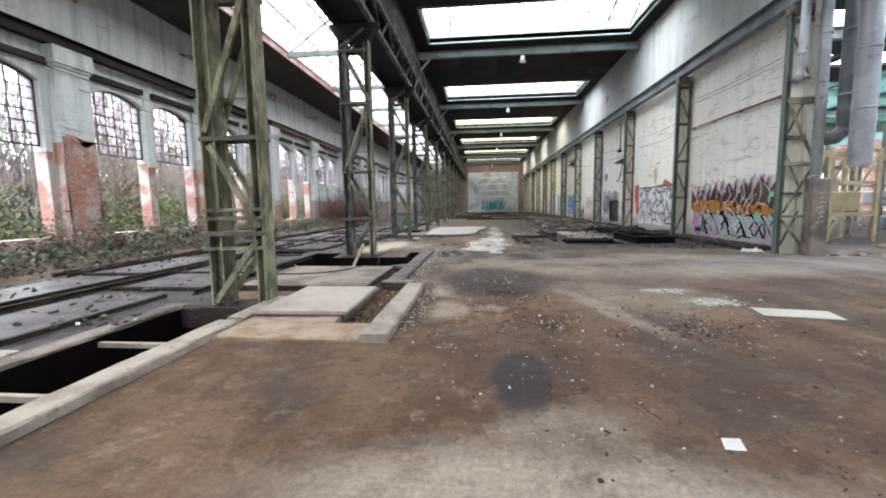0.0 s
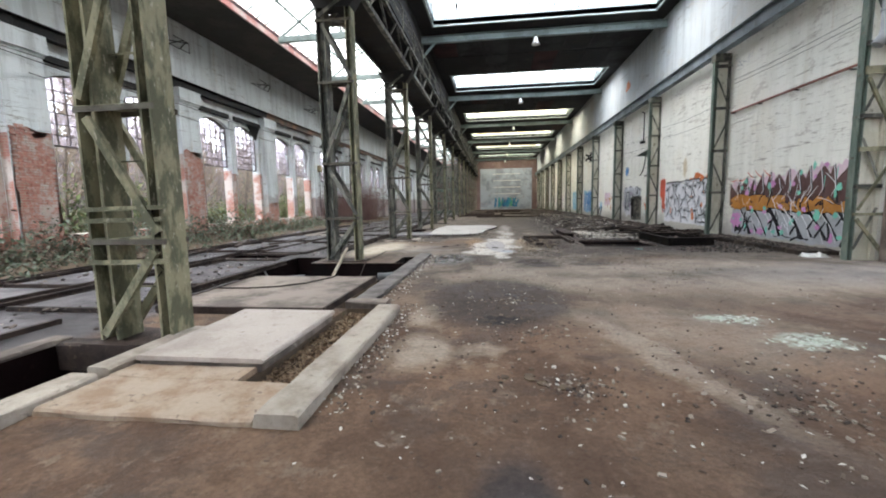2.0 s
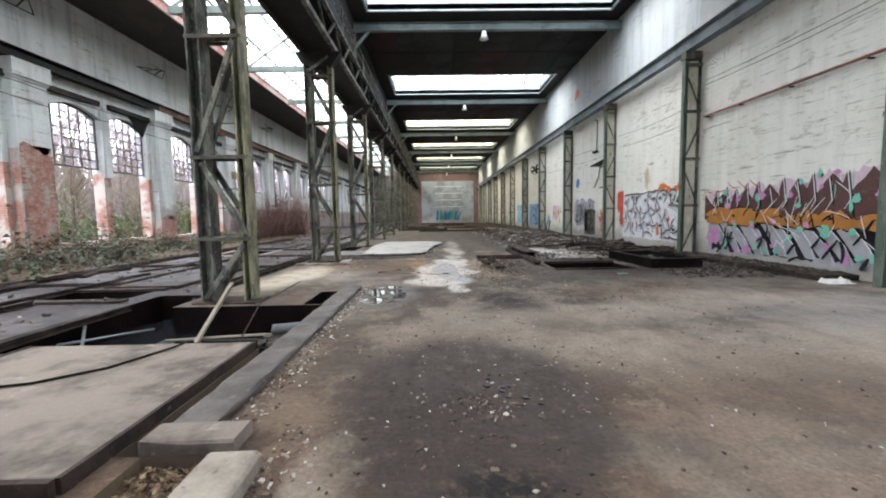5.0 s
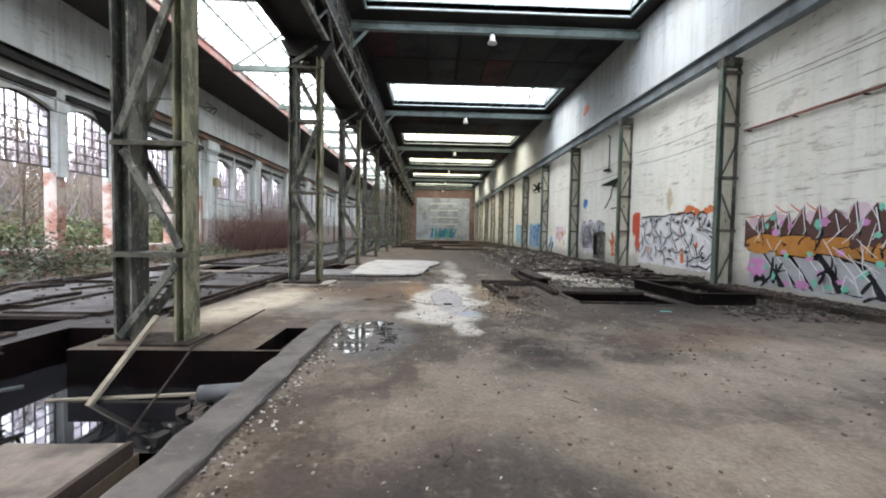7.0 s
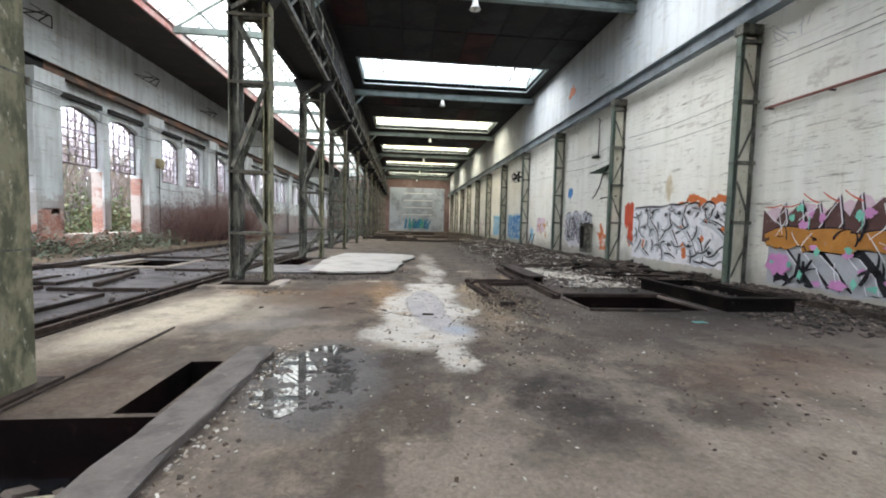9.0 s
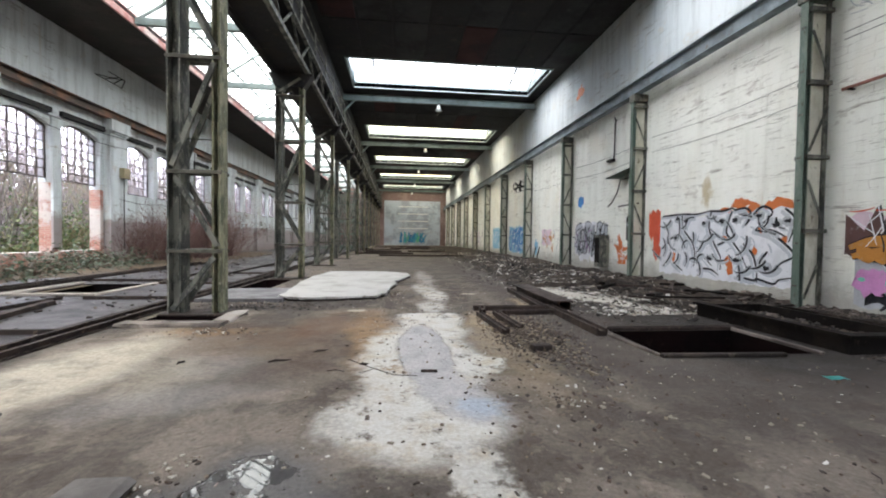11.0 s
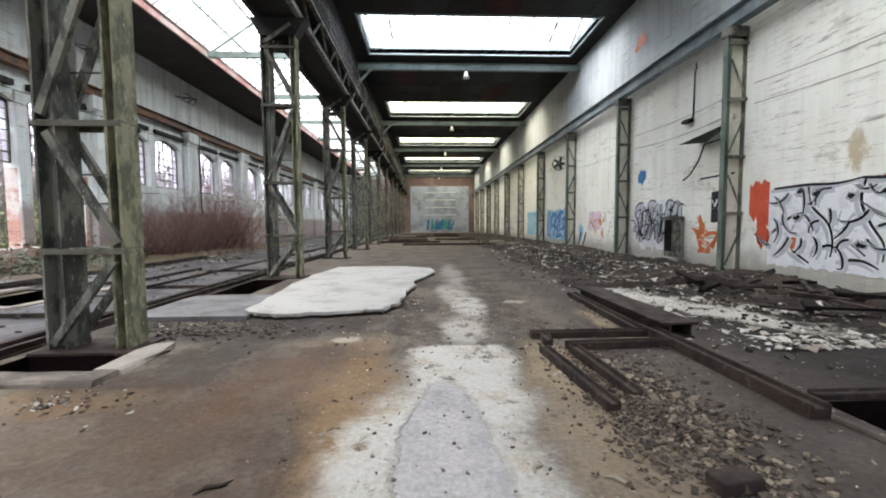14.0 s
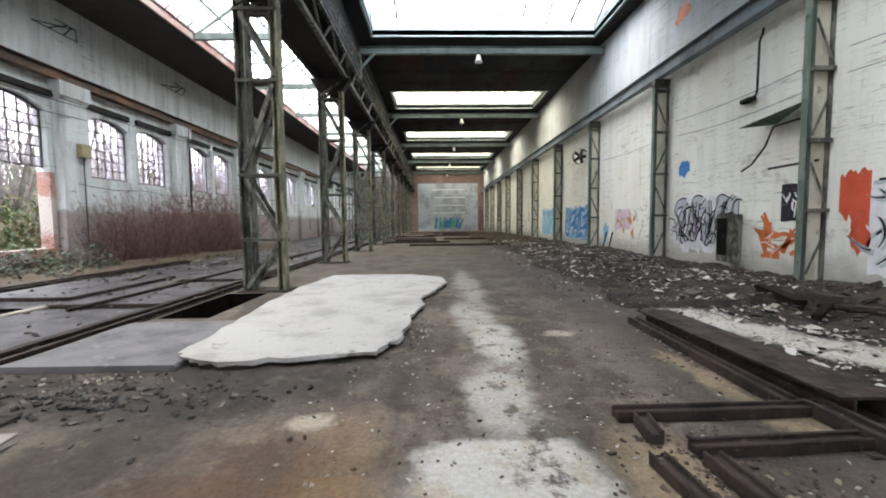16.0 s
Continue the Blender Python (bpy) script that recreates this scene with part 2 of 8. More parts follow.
    rim = n.math("MULTIPLY", flow(0.03), n.math("SUBTRACT", 1.0, tongue))
    # wet places
    wet = n.math("MULTIPLY", patch(p, -1.1, 13.5, 0.5, 0.98, 0, 0.12), n.step(small, 0.60, 0.5))
    col = n.mix(n.math("MULTIPLY", patch(p, -1.03, 13.45, 0.62, 1.1, 0, 0.25), 0.8), col, n.mix(mid, (0.09, 0.085, 0.085), (0.19, 0.18, 0.175)))
    pool = n.math("MULTIPLY", patch(p, -1.1, 13.5, 0.44, 0.92, 0, 0.1), n.step(n.noise(3.6, 8, 0.72), 0.47, 0.50))
    col = n.mix(n.math("MULTIPLY", pool, 0.85), col, (0.05, 0.048, 0.048))
    col = n.mix(n.math("MULTIPLY", tongue, 0.85), col, n.mix(n.step(mid, 0.3, 0.7), (0.27, 0.255, 0.26), (0.46, 0.44, 0.445)))
    col = n.mix(n.math("MULTIPLY", patch(p, 0.62, 15.15, 0.2, 0.25, 0, 0.5), 0.6), col, (0.36, 0.43, 0.52))
    col = n.mix(n.math("MULTIPLY", rim, 0.35), col, (0.22, 0.19, 0.165))
    sheen = n.math("MULTIPLY", tongue, n.step(n.noise(1.6, 5, 0.6), 0.4, 0.6, 0.30, 0.52))
    # grain and pale chips trodden into the dirt
    col = n.mix(0.85, col, n.mix(fine, (0.06, 0.06, 0.06), (1, 1, 1)), "OVERLAY")
    chips = n.math("MULTIPLY", n.step(n.voronoi(11.0, p), 0.10, 0.05), n.step(n.noise(1.3, 4, 0.6), 0.48, 0.6))
    col = n.mix(n.math("MULTIPLY", chips, 0.5), col, (0.5, 0.45, 0.39))
    col = n.mix(n.math("MULTIPLY", n.step(grit, 0.64, 0.74), 0.5), col, (0.40, 0.36, 0.31))
    damp = n.step(n.noise(0.7, 6, 0.65), 0.45, 0.62)
    n.put(n.bsdf.inputs["Specular IOR Level"], n.step(pool, 0.2, 0.8, 0.32, 0.8))
    rough = n.math("SUBTRACT", n.step(mid, 0.3, 0.7, 0.82, 1.0), n.math("MULTIPLY", damp, 0.2))
    rough = n.math("SUBTRACT", rough, n.math("MULTIPLY", left, 0.38))
    rough = n.math("SUBTRACT", rough, n.math("MULTIPLY", wet, 0.25))
    rough = n.math("SUBTRACT", n.math("SUBTRACT", rough, n.math("MULTIPLY", sheen, 0.6)), pool, clamp=True)
    dry = n.math("MULTIPLY", n.step(pool, 0.3, 0.7, 1.0, 0.0), n.step(tongue, 0.0, 1.0, 1.0, 0.35))
    h = n.math("MULTIPLY", n.math("ADD", n.math("ADD", n.math("MULTIPLY", small, 2.5), fine), n.math("MULTIPLY", grit, 0.6)), dry)
    n.bump(h, 0.8, 0.025)
    return n.done(col, rough)


def plaster_material(name, base, dirt, stain, along, boards=0.0):
    """Old wall plaster with runs of dirt, flaking and soot, and faint board marks."""
    n = Nodes(name, 0.9)
    big = n.noise(0.35, 6, 0.6)
    runs = n.noise(1.0, 7, 0.65, stretch=(2.2, 2.2, 0.22))
    mid, fine = n.noise(3.0, 7, 0.7), n.noise(28, 4, 0.7)
    col = n.mix(n.step(runs, 0.42, 0.68), base, dirt)
    col = n.mix(n.math("MULTIPLY", n.step(big, 0.5, 0.68), 0.6), col, stain)
    flake = n.math("MULTIPLY", n.step(n.noise(0.8, 8, 0.74, stretch=(1, 1, 1.8)), 0.60, 0.63), 0.6)
    col = n.mix(flake, col, n.mix(mid, (0.42, 0.39, 0.34), (0.64, 0.61, 0.55)))
    z = n.xyz()[2]
    splash = n.math("MULTIPLY", n.step(n.math("ADD", z, n.math("MULTIPLY", mid, 0.9)), 0.6, 1.5, 1.0, 0.0), 0.6)
    col = n.mix(splash, col, (0.16, 0.14, 0.11))
    if not along:
        dado = n.math("MULTIPLY", n.step(n.math("ADD", z, n.math("MULTIPLY", mid, 1.4)), 2.7, 3.1, 0.8, 0.0), n.step(n.xyz()[1], 24.0, 27.0))
        col = n.mix(dado, col, n.mix(runs, (0.17, 0.12, 0.11), (0.33, 0.25, 0.235)))
    scratch = n.step(n.noise(1.7, 10, 0.82, stretch=(1, 0.5, 7.0)), 0.55, 0.61)
    scratch = n.math("MULTIPLY", scratch, n.step(n.noise(0.5, 5, 0.6), 0.38, 0.55))
    col = n.mix(n.math("MULTIPLY", scratch, 0.8), col, (0.235, 0.21, 0.175))
    rusty = n.step(n.noise(0.8, 7, 0.7, stretch=(3, 3, 0.25)), 0.60, 0.72)
    col = n.mix(n.math("MULTIPLY", rusty, 0.4), col, (0.46, 0.36, 0.22))
    if boards:
        # a rusty run above the white lettering
        wobble = n.vec("MULTIPLY", n.vec("SUBTRACT", n.noise(3.5, 6, 0.7, out=1), (0.5, 0.5, 0.5)), (0, 0.7, 0.7))
        run = n.vec("MULTIPLY", n.vec("SUBTRACT", n.vec("ADD", n.pos, wobble), (XE, 23.05, 3.0)), (0, 1 / 0.2, 1 / 0.55))
        col = n.mix(n.step(n.vec("LENGTH", run), 0.5, 1.2, 0.75, 0.0), col, (0.45, 0.36, 0.19))
    h = n.math("ADD", n.math("MULTIPLY", mid, 1.2), n.math("MULTIPLY", fine, 0.5))
    h = n.math("SUBTRACT", h, n.math("ADD", n.math("MULTIPLY", flake, 1.2), n.math("MULTIPLY", scratch, 1.4)))
    if boards:
        course = n.nt.nodes.new("ShaderNodeTexBrick")
        cmb = n.nt.nodes.new("ShaderNodeCombineXYZ")
        wob = n.vec("MULTIPLY", n.vec("SUBTRACT", n.noise(3.0, 5, 0.6, out=1), (0.5, 0.5, 0.5)), (0.1, 0.1, 0.1))
        wx, wy, wz = n.xyz(n.vec("ADD", n.pos, wob))
        n.nt.links.new(wy, cmb.inputs[0]), n.nt.links.new(wz, cmb.inputs[1])
        n.nt.links.new(cmb.outputs[0], course.inputs["Vector"])
        course.inputs["Scale"].default_value, course.inputs["Brick Width"].default_value = 1.0, 0.5
        course.inputs["Row Height"].default_value, course.inputs["Mortar Size"].default_value, course.inputs["Mortar Smooth"].default_value = 0.16, 0.012, 0.6
        where = n.math("MULTIPLY", n.step(n.noise(0.33, 5, 0.6), 0.46, 0.58), n.step(mid, 0.4, 0.6))
        worn_joint = n.math("MULTIPLY", course.outputs["Fac"], where)
        col = n.mix(n.math("MULTIPLY", worn_joint, 0.5), col, (0.36, 0.33, 0.28))
        h = n.math("SUBTRACT", h, n.math("MULTIPLY", worn_joint, 1.5))
        line = n.math("PINGPONG", z, boards / 2)
        groove = n.step(line, 0.0, 0.012, 1.0, 0.0)
        broken = n.step(n.noise(0.9, 4, 0.6), 0.5, 0.62)
        col = n.mix(n.math("MULTIPLY", n.math("MULTIPLY", groove, broken), 0.5), col, (0.3, 0.27, 0.23))
        h = n.math("SUBTRACT", h, groove)
    col = n.mix(0.3, col, n.mix(fine, (0.3, 0.3, 0.3), (0.85, 0.85, 0.85)), "OVERLAY")
    n.bump(h, 0.5, 0.02)
    return n.done(col)


def brick_material(name="red brickwork", loose=False):
    n = Nodes(name, 0.9)
    b = n.nt.nodes.new("ShaderNodeTexBrick")
    x, y, z = n.xyz()
    cmb = n.nt.nodes.new("ShaderNodeCombineXYZ")
    n.nt.links.new(n.math("ADD", x, y), cmb.inputs[0])
    n.nt.links.new(z, cmb.inputs[1])
    n.nt.links.new(cmb.outputs[0], b.inputs["Vector"])
    b.inputs["Scale"].default_value = 1.0
    b.inputs["Brick Width"].default_value, b.inputs["Row Height"].default_value, b.inputs["Mortar Size"].default_value = 0.25, 0.075, 0.008
    b.inputs["Color1"].default_value, b.inputs["Color2"].default_value = (0.45, 0.20, 0.15, 1), (0.34, 0.13, 0.10, 1)
    b.inputs["Mortar"].default_value = (0.42, 0.36, 0.3, 1)
    big, mid, fine = n.noise(0.9, 6, 0.65), n.noise(5, 6, 0.7), n.noise(40, 3, 0.7)
    col = n.mix(n.math("MULTIPLY", n.step(big, 0.46, 0.56), 0.85), b.outputs[0], (0.55, 0.50, 0.46))
    col = n.mix(n.math("MULTIPLY", n.step(mid, 0.58, 0.7), 0.6), col, (0.12, 0.07, 0.055))
    n.bump(n.math("ADD", n.math("MULTIPLY", b.outputs[1], -1.0), mid), 0.5, 0.01)
    return n.done(col)


def piece_material(name, c1, c2, rough=0.9):
    """For single pieces: the colour varies from piece to piece."""
    n = Nodes(name, rough)
    r = n.random()
    fine, mid = n.noise(60, 3, 0.7), n.noise(9, 5, 0.7)
    col = n.mix(r, c1, c2)
    col = n.mix(n.step(mid, 0.44, 0.62), col, n.mix(0.65, col, (0.5, 0.45, 0.4)))
    col = n.mix(n.math("MULTIPLY", n.step(n.noise(1.6, 6, 0.7), 0.52, 0.62), 0.7), col, (0.55, 0.53, 0.50))
    n.bump(fine, 0.5, 0.004)
    return n.done(n.mix(0.3, col, n.mix(fine, (0.2, 0.2, 0.2), (0.9, 0.9, 0.9)), "OVERLAY"))


def island_material(name, cols, rough=0.9, trans=0.0):
    """For heaps of loose stuff: the colour varies by island."""
    n = Nodes(name, rough)
    r = n.nt.nodes.new("ShaderNodeNewGeometry").outputs["Random Per Island"]
    ramp = n.nt.nodes.new("ShaderNodeValToRGB")
    ramp.color_ramp.interpolation = "CONSTANT"
    for k, c in enumerate(cols):
        e = ramp.color_ramp.elements[k] if k < 2 else ramp.color_ramp.elements.new(k / len(cols))
        e.position, e.color = k / len(cols), (*c, 1)
    n.nt.links.new(r, ramp.inputs[0])
    fine = n.noise(30, 3, 0.7)
    col = n.mix(0.4, ramp.outputs[0], n.mix(fine, (0.15, 0.15, 0.15), (0.95, 0.95, 0.95)), "OVERLAY")
    return n.done(col)


def pane_material(name, tint, haze):
    """Dirty glass: mostly clear, with a film that scatters the daylight."""
    n = Nodes(name, 0.2)
    nt = n.nt
    clear, film, gloss = nt.nodes.new("ShaderNodeBsdfTransparent"), nt.nodes.new("ShaderNodeBsdfTranslucent"), nt.nodes.new("ShaderNodeBsdfGlossy")
    clear.inputs[0].default_value = film.inputs[0].default_value = (*tint, 1)
    gloss.inputs["Roughness"].default_value = 0.08
    m1, m2 = nt.nodes.new("ShaderNodeMixShader"), nt.nodes.new("ShaderNodeMixShader")
    dirt = n.step(n.noise(1.6, 6, 0.65), 0.35, 0.7, haze * 0.5, min(1.0, haze * 1.4))
    nt.links.new(dirt, m1.inputs[0])
    nt.links.new(clear.outputs[0], m1.inputs[1]), nt.links.new(film.outputs[0], m1.inputs[2])
    m2.inputs[0].default_value = 0.05
    nt.links.new(m1.outputs[0], m2.inputs[1]), nt.links.new(gloss.outputs[0], m2.inputs[2])
    nt.links.new(m2.outputs[0], nt.nodes["Material Output"].inputs[0])
    return n.mat


M_FLOOR = floor_material()
M_WALL_E = plaster_material("lime-washed east wall", (0.86, 0.865, 0.80), (0.77, 0.775, 0.705), (0.79, 0.755, 0.65), 1, 1.55)
M_WALL_W = plaster_material("pale blue-grey plaster", (0.68, 0.715, 0.72), (0.44, 0.46, 0.46), (0.56, 0.555, 0.54), 0)
M_WALL_EU = plaster_material("pale blue-grey upper wall", (0.57, 0.61, 0.62), (0.43, 0.46, 0.47), (0.56, 0.55, 0.50), 1)
M_BRICK = brick_material()
M_BRICK_PIECE = piece_material("loose red brick", (0.50, 0.235, 0.18), (0.36, 0.15, 0.115))
M_STEEL = worn("moss-stained green steel", (0.052, 0.055, 0.047), (0.185, 0.18, 0.15), (0.42, 0.40, 0.34), 4.5, 0.8, 0.0, 34, (1, 1, 0.45), (0.44, 0.58), 0.6, local=True)
M_MOSS = worn("mossy painted steel", (0.10, 0.102, 0.062), (0.27, 0.255, 0.165), (0.46, 0.43, 0.34), 4.0, 0.88, 0.0, 34, (1, 1, 0.45), (0.42, 0.58), 0.6, local=True)
M_GREEN = worn("faded green column paint", (0.095, 0.135, 0.11), (0.17, 0.205, 0.17), (0.06, 0.055, 0.042), 3.0, 0.7, 0.0, 30, (1, 1, 0.35), (0.42, 0.6), 0.5, local=True)
M_INFILL = worn("stained column infill", (0.70, 0.68, 0.57), (0.50, 0.48, 0.38), (0.20, 0.17, 0.12), 1.6, 0.9, 0.0, 26, (1, 1, 0.4), (0.42, 0.62), 0.5, local=True)
M_BEAM = worn("pale green roof steel", (0.22, 0.27, 0.26), (0.15, 0.18, 0.175), (0.10, 0.095, 0.085), 0.9, 0.7, 0.0, 25)
# paler copy of the roof steel, with the daylight on it put into the colour
M_UPSTAND_LIT = worn("skylight upstand with daylight in its colour", (0.55, 0.63, 0.60), (0.45, 0.52, 0.49), (0.28, 0.28, 0.25), 1.2, 0.8, 0.0, 25)
M_RAIL_BLUE = worn("blue-grey crane rail paint", (0.20, 0.24, 0.26), (0.14, 0.165, 0.18), (0.15, 0.115, 0.09), 1.0, 0.7, 0.0, 25)
M_DARK = worn("sooty dark steel", (0.022, 0.022, 0.023), (0.036, 0.033, 0.03), (0.075, 0.062, 0.05), 1.3, 0.8, 0.0, 25)
M_CEIL = worn("sooty roof boards", (0.020, 0.020, 0.022), (0.034, 0.032, 0.033), (0.055, 0.04, 0.038), 0.6, 0.85, 0.0, 12)
M_CEIL_GREY = worn("dusty grey roof boards", (0.032, 0.032, 0.035), (0.024, 0.023, 0.025), (0.06, 0.057, 0.057), 0.7, 0.85, 0.0, 12)
M_CEIL_RED = worn("reddish roof boards", (0.045, 0.018, 0.019), (0.03, 0.02, 0.022), (0.06, 0.045, 0.042), 0.6, 0.85, 0.0, 12)
M_SOFFIT = worn("stained soffit boards", (0.045, 0.043, 0.041), (0.07, 0.063, 0.06), (0.03, 0.027, 0.024), 0.8, 0.9, 0.0, 14)
M_FASCIA = worn("faded red fascia", (0.42, 0.17, 0.15), (0.55, 0.42, 0.38), (0.55, 0.53, 0.48), 0.7, 0.8, 0.0, 20, (1, 1, 1), (0.4, 0.6))
M_CONC = worn("pale kerb concrete", (0.34, 0.30, 0.25), (0.22, 0.185, 0.15), (0.15, 0.125, 0.105), 2.0, 0.9, 0.0, 30, None, (0.4, 0.65), 0.6)
M_SLAB = worn("pale dusty concrete slab", (0.38, 0.335, 0.295), (0.30, 0.255, 0.22), (0.18, 0.145, 0.12), 1.4, 0.9, 0.0, 30, None, (0.45, 0.7), 0.4)
M_SLAB_W = worn("whitish concrete screed", (0.44, 0.425, 0.40), (0.34, 0.32, 0.295), (0.22, 0.195, 0.165), 1.3, 0.95, 0.0, 30, None, (0.46, 0.68), 0.5)
M_SLAB_D = worn("stained concrete cover", (0.21, 0.175, 0.148), (0.095, 0.078, 0.068), (0.28, 0.245, 0.21), 1.1, 0.85, 0.0, 30, None, (0.42, 0.6), 0.4)
M_RUST = worn("rust-brown steel", (0.047, 0.033, 0.027), (0.024, 0.019, 0.018), (0.13, 0.095, 0.07), 2.6, 0.75, 0.0, 30, None, (0.42, 0.62), 0.5)
M_RUST_PALE = worn("rusty green batten", (0.075, 0.066, 0.052), (0.13, 0.12, 0.095), (0.05, 0.038, 0.03), 4.0, 0.85, 0.0, 30, None, (0.42, 0.6), 0.5, local=True)
# one near-black colour for the walls and bottoms of all pits
M_PIT = worn("near-black pit wall", (0.008, 0.004, 0.004), (0.005, 0.004, 0.004), (0.016, 0.009, 0.008), 1.2, 0.7, 0.0, 20)
M_TROUGH = worn("black oily steel", (0.010, 0.0085, 0.008), (0.019, 0.0155, 0.0135), (0.036, 0.029, 0.024), 1.5, 0.75, 0.0, 20)
M_PLATE = worn("dark cover plate", (0.062, 0.055, 0.057), (0.026, 0.023, 0.025), (0.15, 0.13, 0.118), 1.5, 0.5, 0.0, 30)
M_TIMBER = worn("grey weathered timber", (0.36, 0.31, 0.24), (0.27, 0.23, 0.18), (0.2, 0.16, 0.12), 2.5, 0.85, 0.0, 40)
M_PIPE_RED = worn("red-brown wall pipe", (0.25, 0.10, 0.075), (0.19, 0.085, 0.065), (0.3, 0.2, 0.15), 2.0, 0.7)
M_DUCT = worn("galvanised grey duct", (0.34, 0.36, 0.38), (0.26, 0.275, 0.29), (0.17, 0.15, 0.13), 1.0, 0.5, 0.35, 25)
M_DUCT_DARK = worn("dull dark duct", (0.14, 0.15, 0.16), (0.10, 0.105, 0.11), (0.2, 0.19, 0.17), 1.2, 0.6, 0.2, 25)
M_TEAL = worn("teal crane paint", (0.22, 0.44, 0.42), (0.26, 0.42, 0.41), (0.16, 0.17, 0.15), 0.8, 0.6)
M_WHITE = worn("white enamel", (0.75, 0.75, 0.72), (0.66, 0.66, 0.62), (0.45, 0.42, 0.38), 3.0, 0.4)
M_BOX = worn("ochre electrical box paint", (0.40, 0.34, 0.20), (0.32, 0.27, 0.17), (0.2, 0.15, 0.1), 3.0, 0.6)
M_MULLION = worn("rusty window steel", (0.055, 0.045, 0.042), (0.085, 0.065, 0.055), (0.12, 0.10, 0.085), 2.0, 0.8)
M_GLASS = pane_material("dirty window glass", (0.50, 0.455, 0.49), 0.2)
M_ROOFGLASS = pane_material("milky roof glass", (0.66, 0.665, 0.66), 0.4)
# warm sunlight of the far skylights, put into the glass tint
M_SUNLIT_GLASS = pane_material("roof glass tinted as sunlit", (0.70, 0.60, 0.38), 0.55)
M_ALGAE = pane_material("algae-stained roof glass", (0.50, 0.485, 0.42), 0.6)
M_WATER = Nodes("black pit water", 0.03).done((0.006, 0.006, 0.007))
M_EARTH = worn("earth and leaf litter", (0.085, 0.062, 0.042), (0.13, 0.095, 0.06), (0.06, 0.07, 0.03), 1.5, 0.95, 0.0, 20, None, (0.4, 0.6), 0.8)
M_GRASS = worn("rough grass and earth", (0.055, 0.068, 0.028), (0.08, 0.088, 0.038), (0.075, 0.055, 0.034), 0.8, 0.95, 0.0, 12, None, (0.4, 0.6), 0.8)
M_BARK = worn("grey-brown bark", (0.085, 0.068, 0.054), (0.13, 0.105, 0.085), (0.07, 0.055, 0.045), 4.0, 0.9, local=True)
M_LEAF = island_material("bramble leaves", ((0.085, 0.12, 0.07), (0.13, 0.165, 0.115), (0.20, 0.235, 0.19), (0.06, 0.08, 0.05), (0.17, 0.19, 0.14), (0.13, 0.09, 0.06), (0.10, 0.07, 0.05)))
M_LEAF_OUT = island_material("yellow-green scrub leaves", ((0.06, 0.085, 0.028), (0.085, 0.105, 0.035), (0.11, 0.11, 0.045), (0.045, 0.065, 0.026), (0.10, 0.08, 0.04)))
M_TWIG = island_material("dry brown twigs", ((0.14, 0.095, 0.07), (0.19, 0.14, 0.10), (0.09, 0.065, 0.05), (0.23, 0.18, 0.13)))
M_TWIG_RED = island_material("dark red twigs", ((0.16, 0.085, 0.078), (0.21, 0.115, 0.10), (0.11, 0.065, 0.058), (0.25, 0.16, 0.135)))
M_LITTER = island_material("brown fallen leaves", ((0.17, 0.11, 0.065), (0.24, 0.165, 0.10), (0.10, 0.065, 0.04), (0.31, 0.23, 0.15)))
M_RUBBLE = island_material("sooty rubble", ((0.035, 0.03, 0.027), (0.07, 0.058, 0.05), (0.11, 0.09, 0.075), (0.05, 0.04, 0.034), (0.16, 0.13, 0.11), (0.028, 0.025, 0.023)))
M_RUBBLE_BROWN = island_material("brown grit", ((0.085, 0.06, 0.044), (0.13, 0.095, 0.07), (0.05, 0.038, 0.03), (0.18, 0.14, 0.105), (0.30, 0.26, 0.21)))
M_CHIPS = island_material("pale plaster chips", ((0.55, 0.51, 0.45), (0.42, 0.38, 0.32), (0.62, 0.59, 0.54), (0.33, 0.28, 0.23)))


def heap_material():
    """Black earth and soot with a spill of pale plaster dust."""
    n = Nodes("black earth and soot", 0.95)
    n.bsdf.inputs["Specular IOR Level"].default_value = 0.2
    big, mid, fine = n.noise(1.5, 7, 0.7), n.noise(6.5, 7, 0.72), n.noise(28, 4, 0.7)
    col = n.mix(n.step(big, 0.42, 0.6), (0.030, 0.025, 0.022), (0.064, 0.050, 0.040))
    col = n.mix(n.math("MULTIPLY", n.step(mid, 0.55, 0.66), 0.8), col, (0.13, 0.105, 0.085))
    p = n.vec("ADD", n.pos, n.vec("MULTIPLY", n.vec("SUBTRACT", n.noise(1.6, 8, 0.72, out=1), (0.5, 0.5, 0.5)), (1.1, 1.1, 0)))
    d = n.vec("SUBTRACT", p, (4.85, 21.7, 0))
    u, v = n.vec("DOT_PRODUCT", d, (0.93 / 0.55, 0.36 / 0.55, 0)), n.vec("DOT_PRODUCT", d, (-0.36 / 2.1, 0.93 / 2.1, 0))
    r = n.math("SQRT", n.math("ADD", n.math("MULTIPLY", u, u), n.math("MULTIPLY", v, v)))
    spill = n.math("MULTIPLY", n.step(r, 0.75, 1.25, 1.0, 0.0), n.step(mid, 0.42, 0.52))
    col = n.mix(spill, col, n.mix(fine, (0.40, 0.37, 0.32), (0.64, 0.60, 0.53)))
    n.bump(n.math("ADD", fine, n.math("MULTIPLY", mid, 2.0)), 0.9, 0.02)
    return n.done(n.mix(0.35, col, n.mix(fine, (0.2, 0.2, 0.2), (0.95, 0.95, 0.95)), "OVERLAY"))


M_HEAP = heap_material()


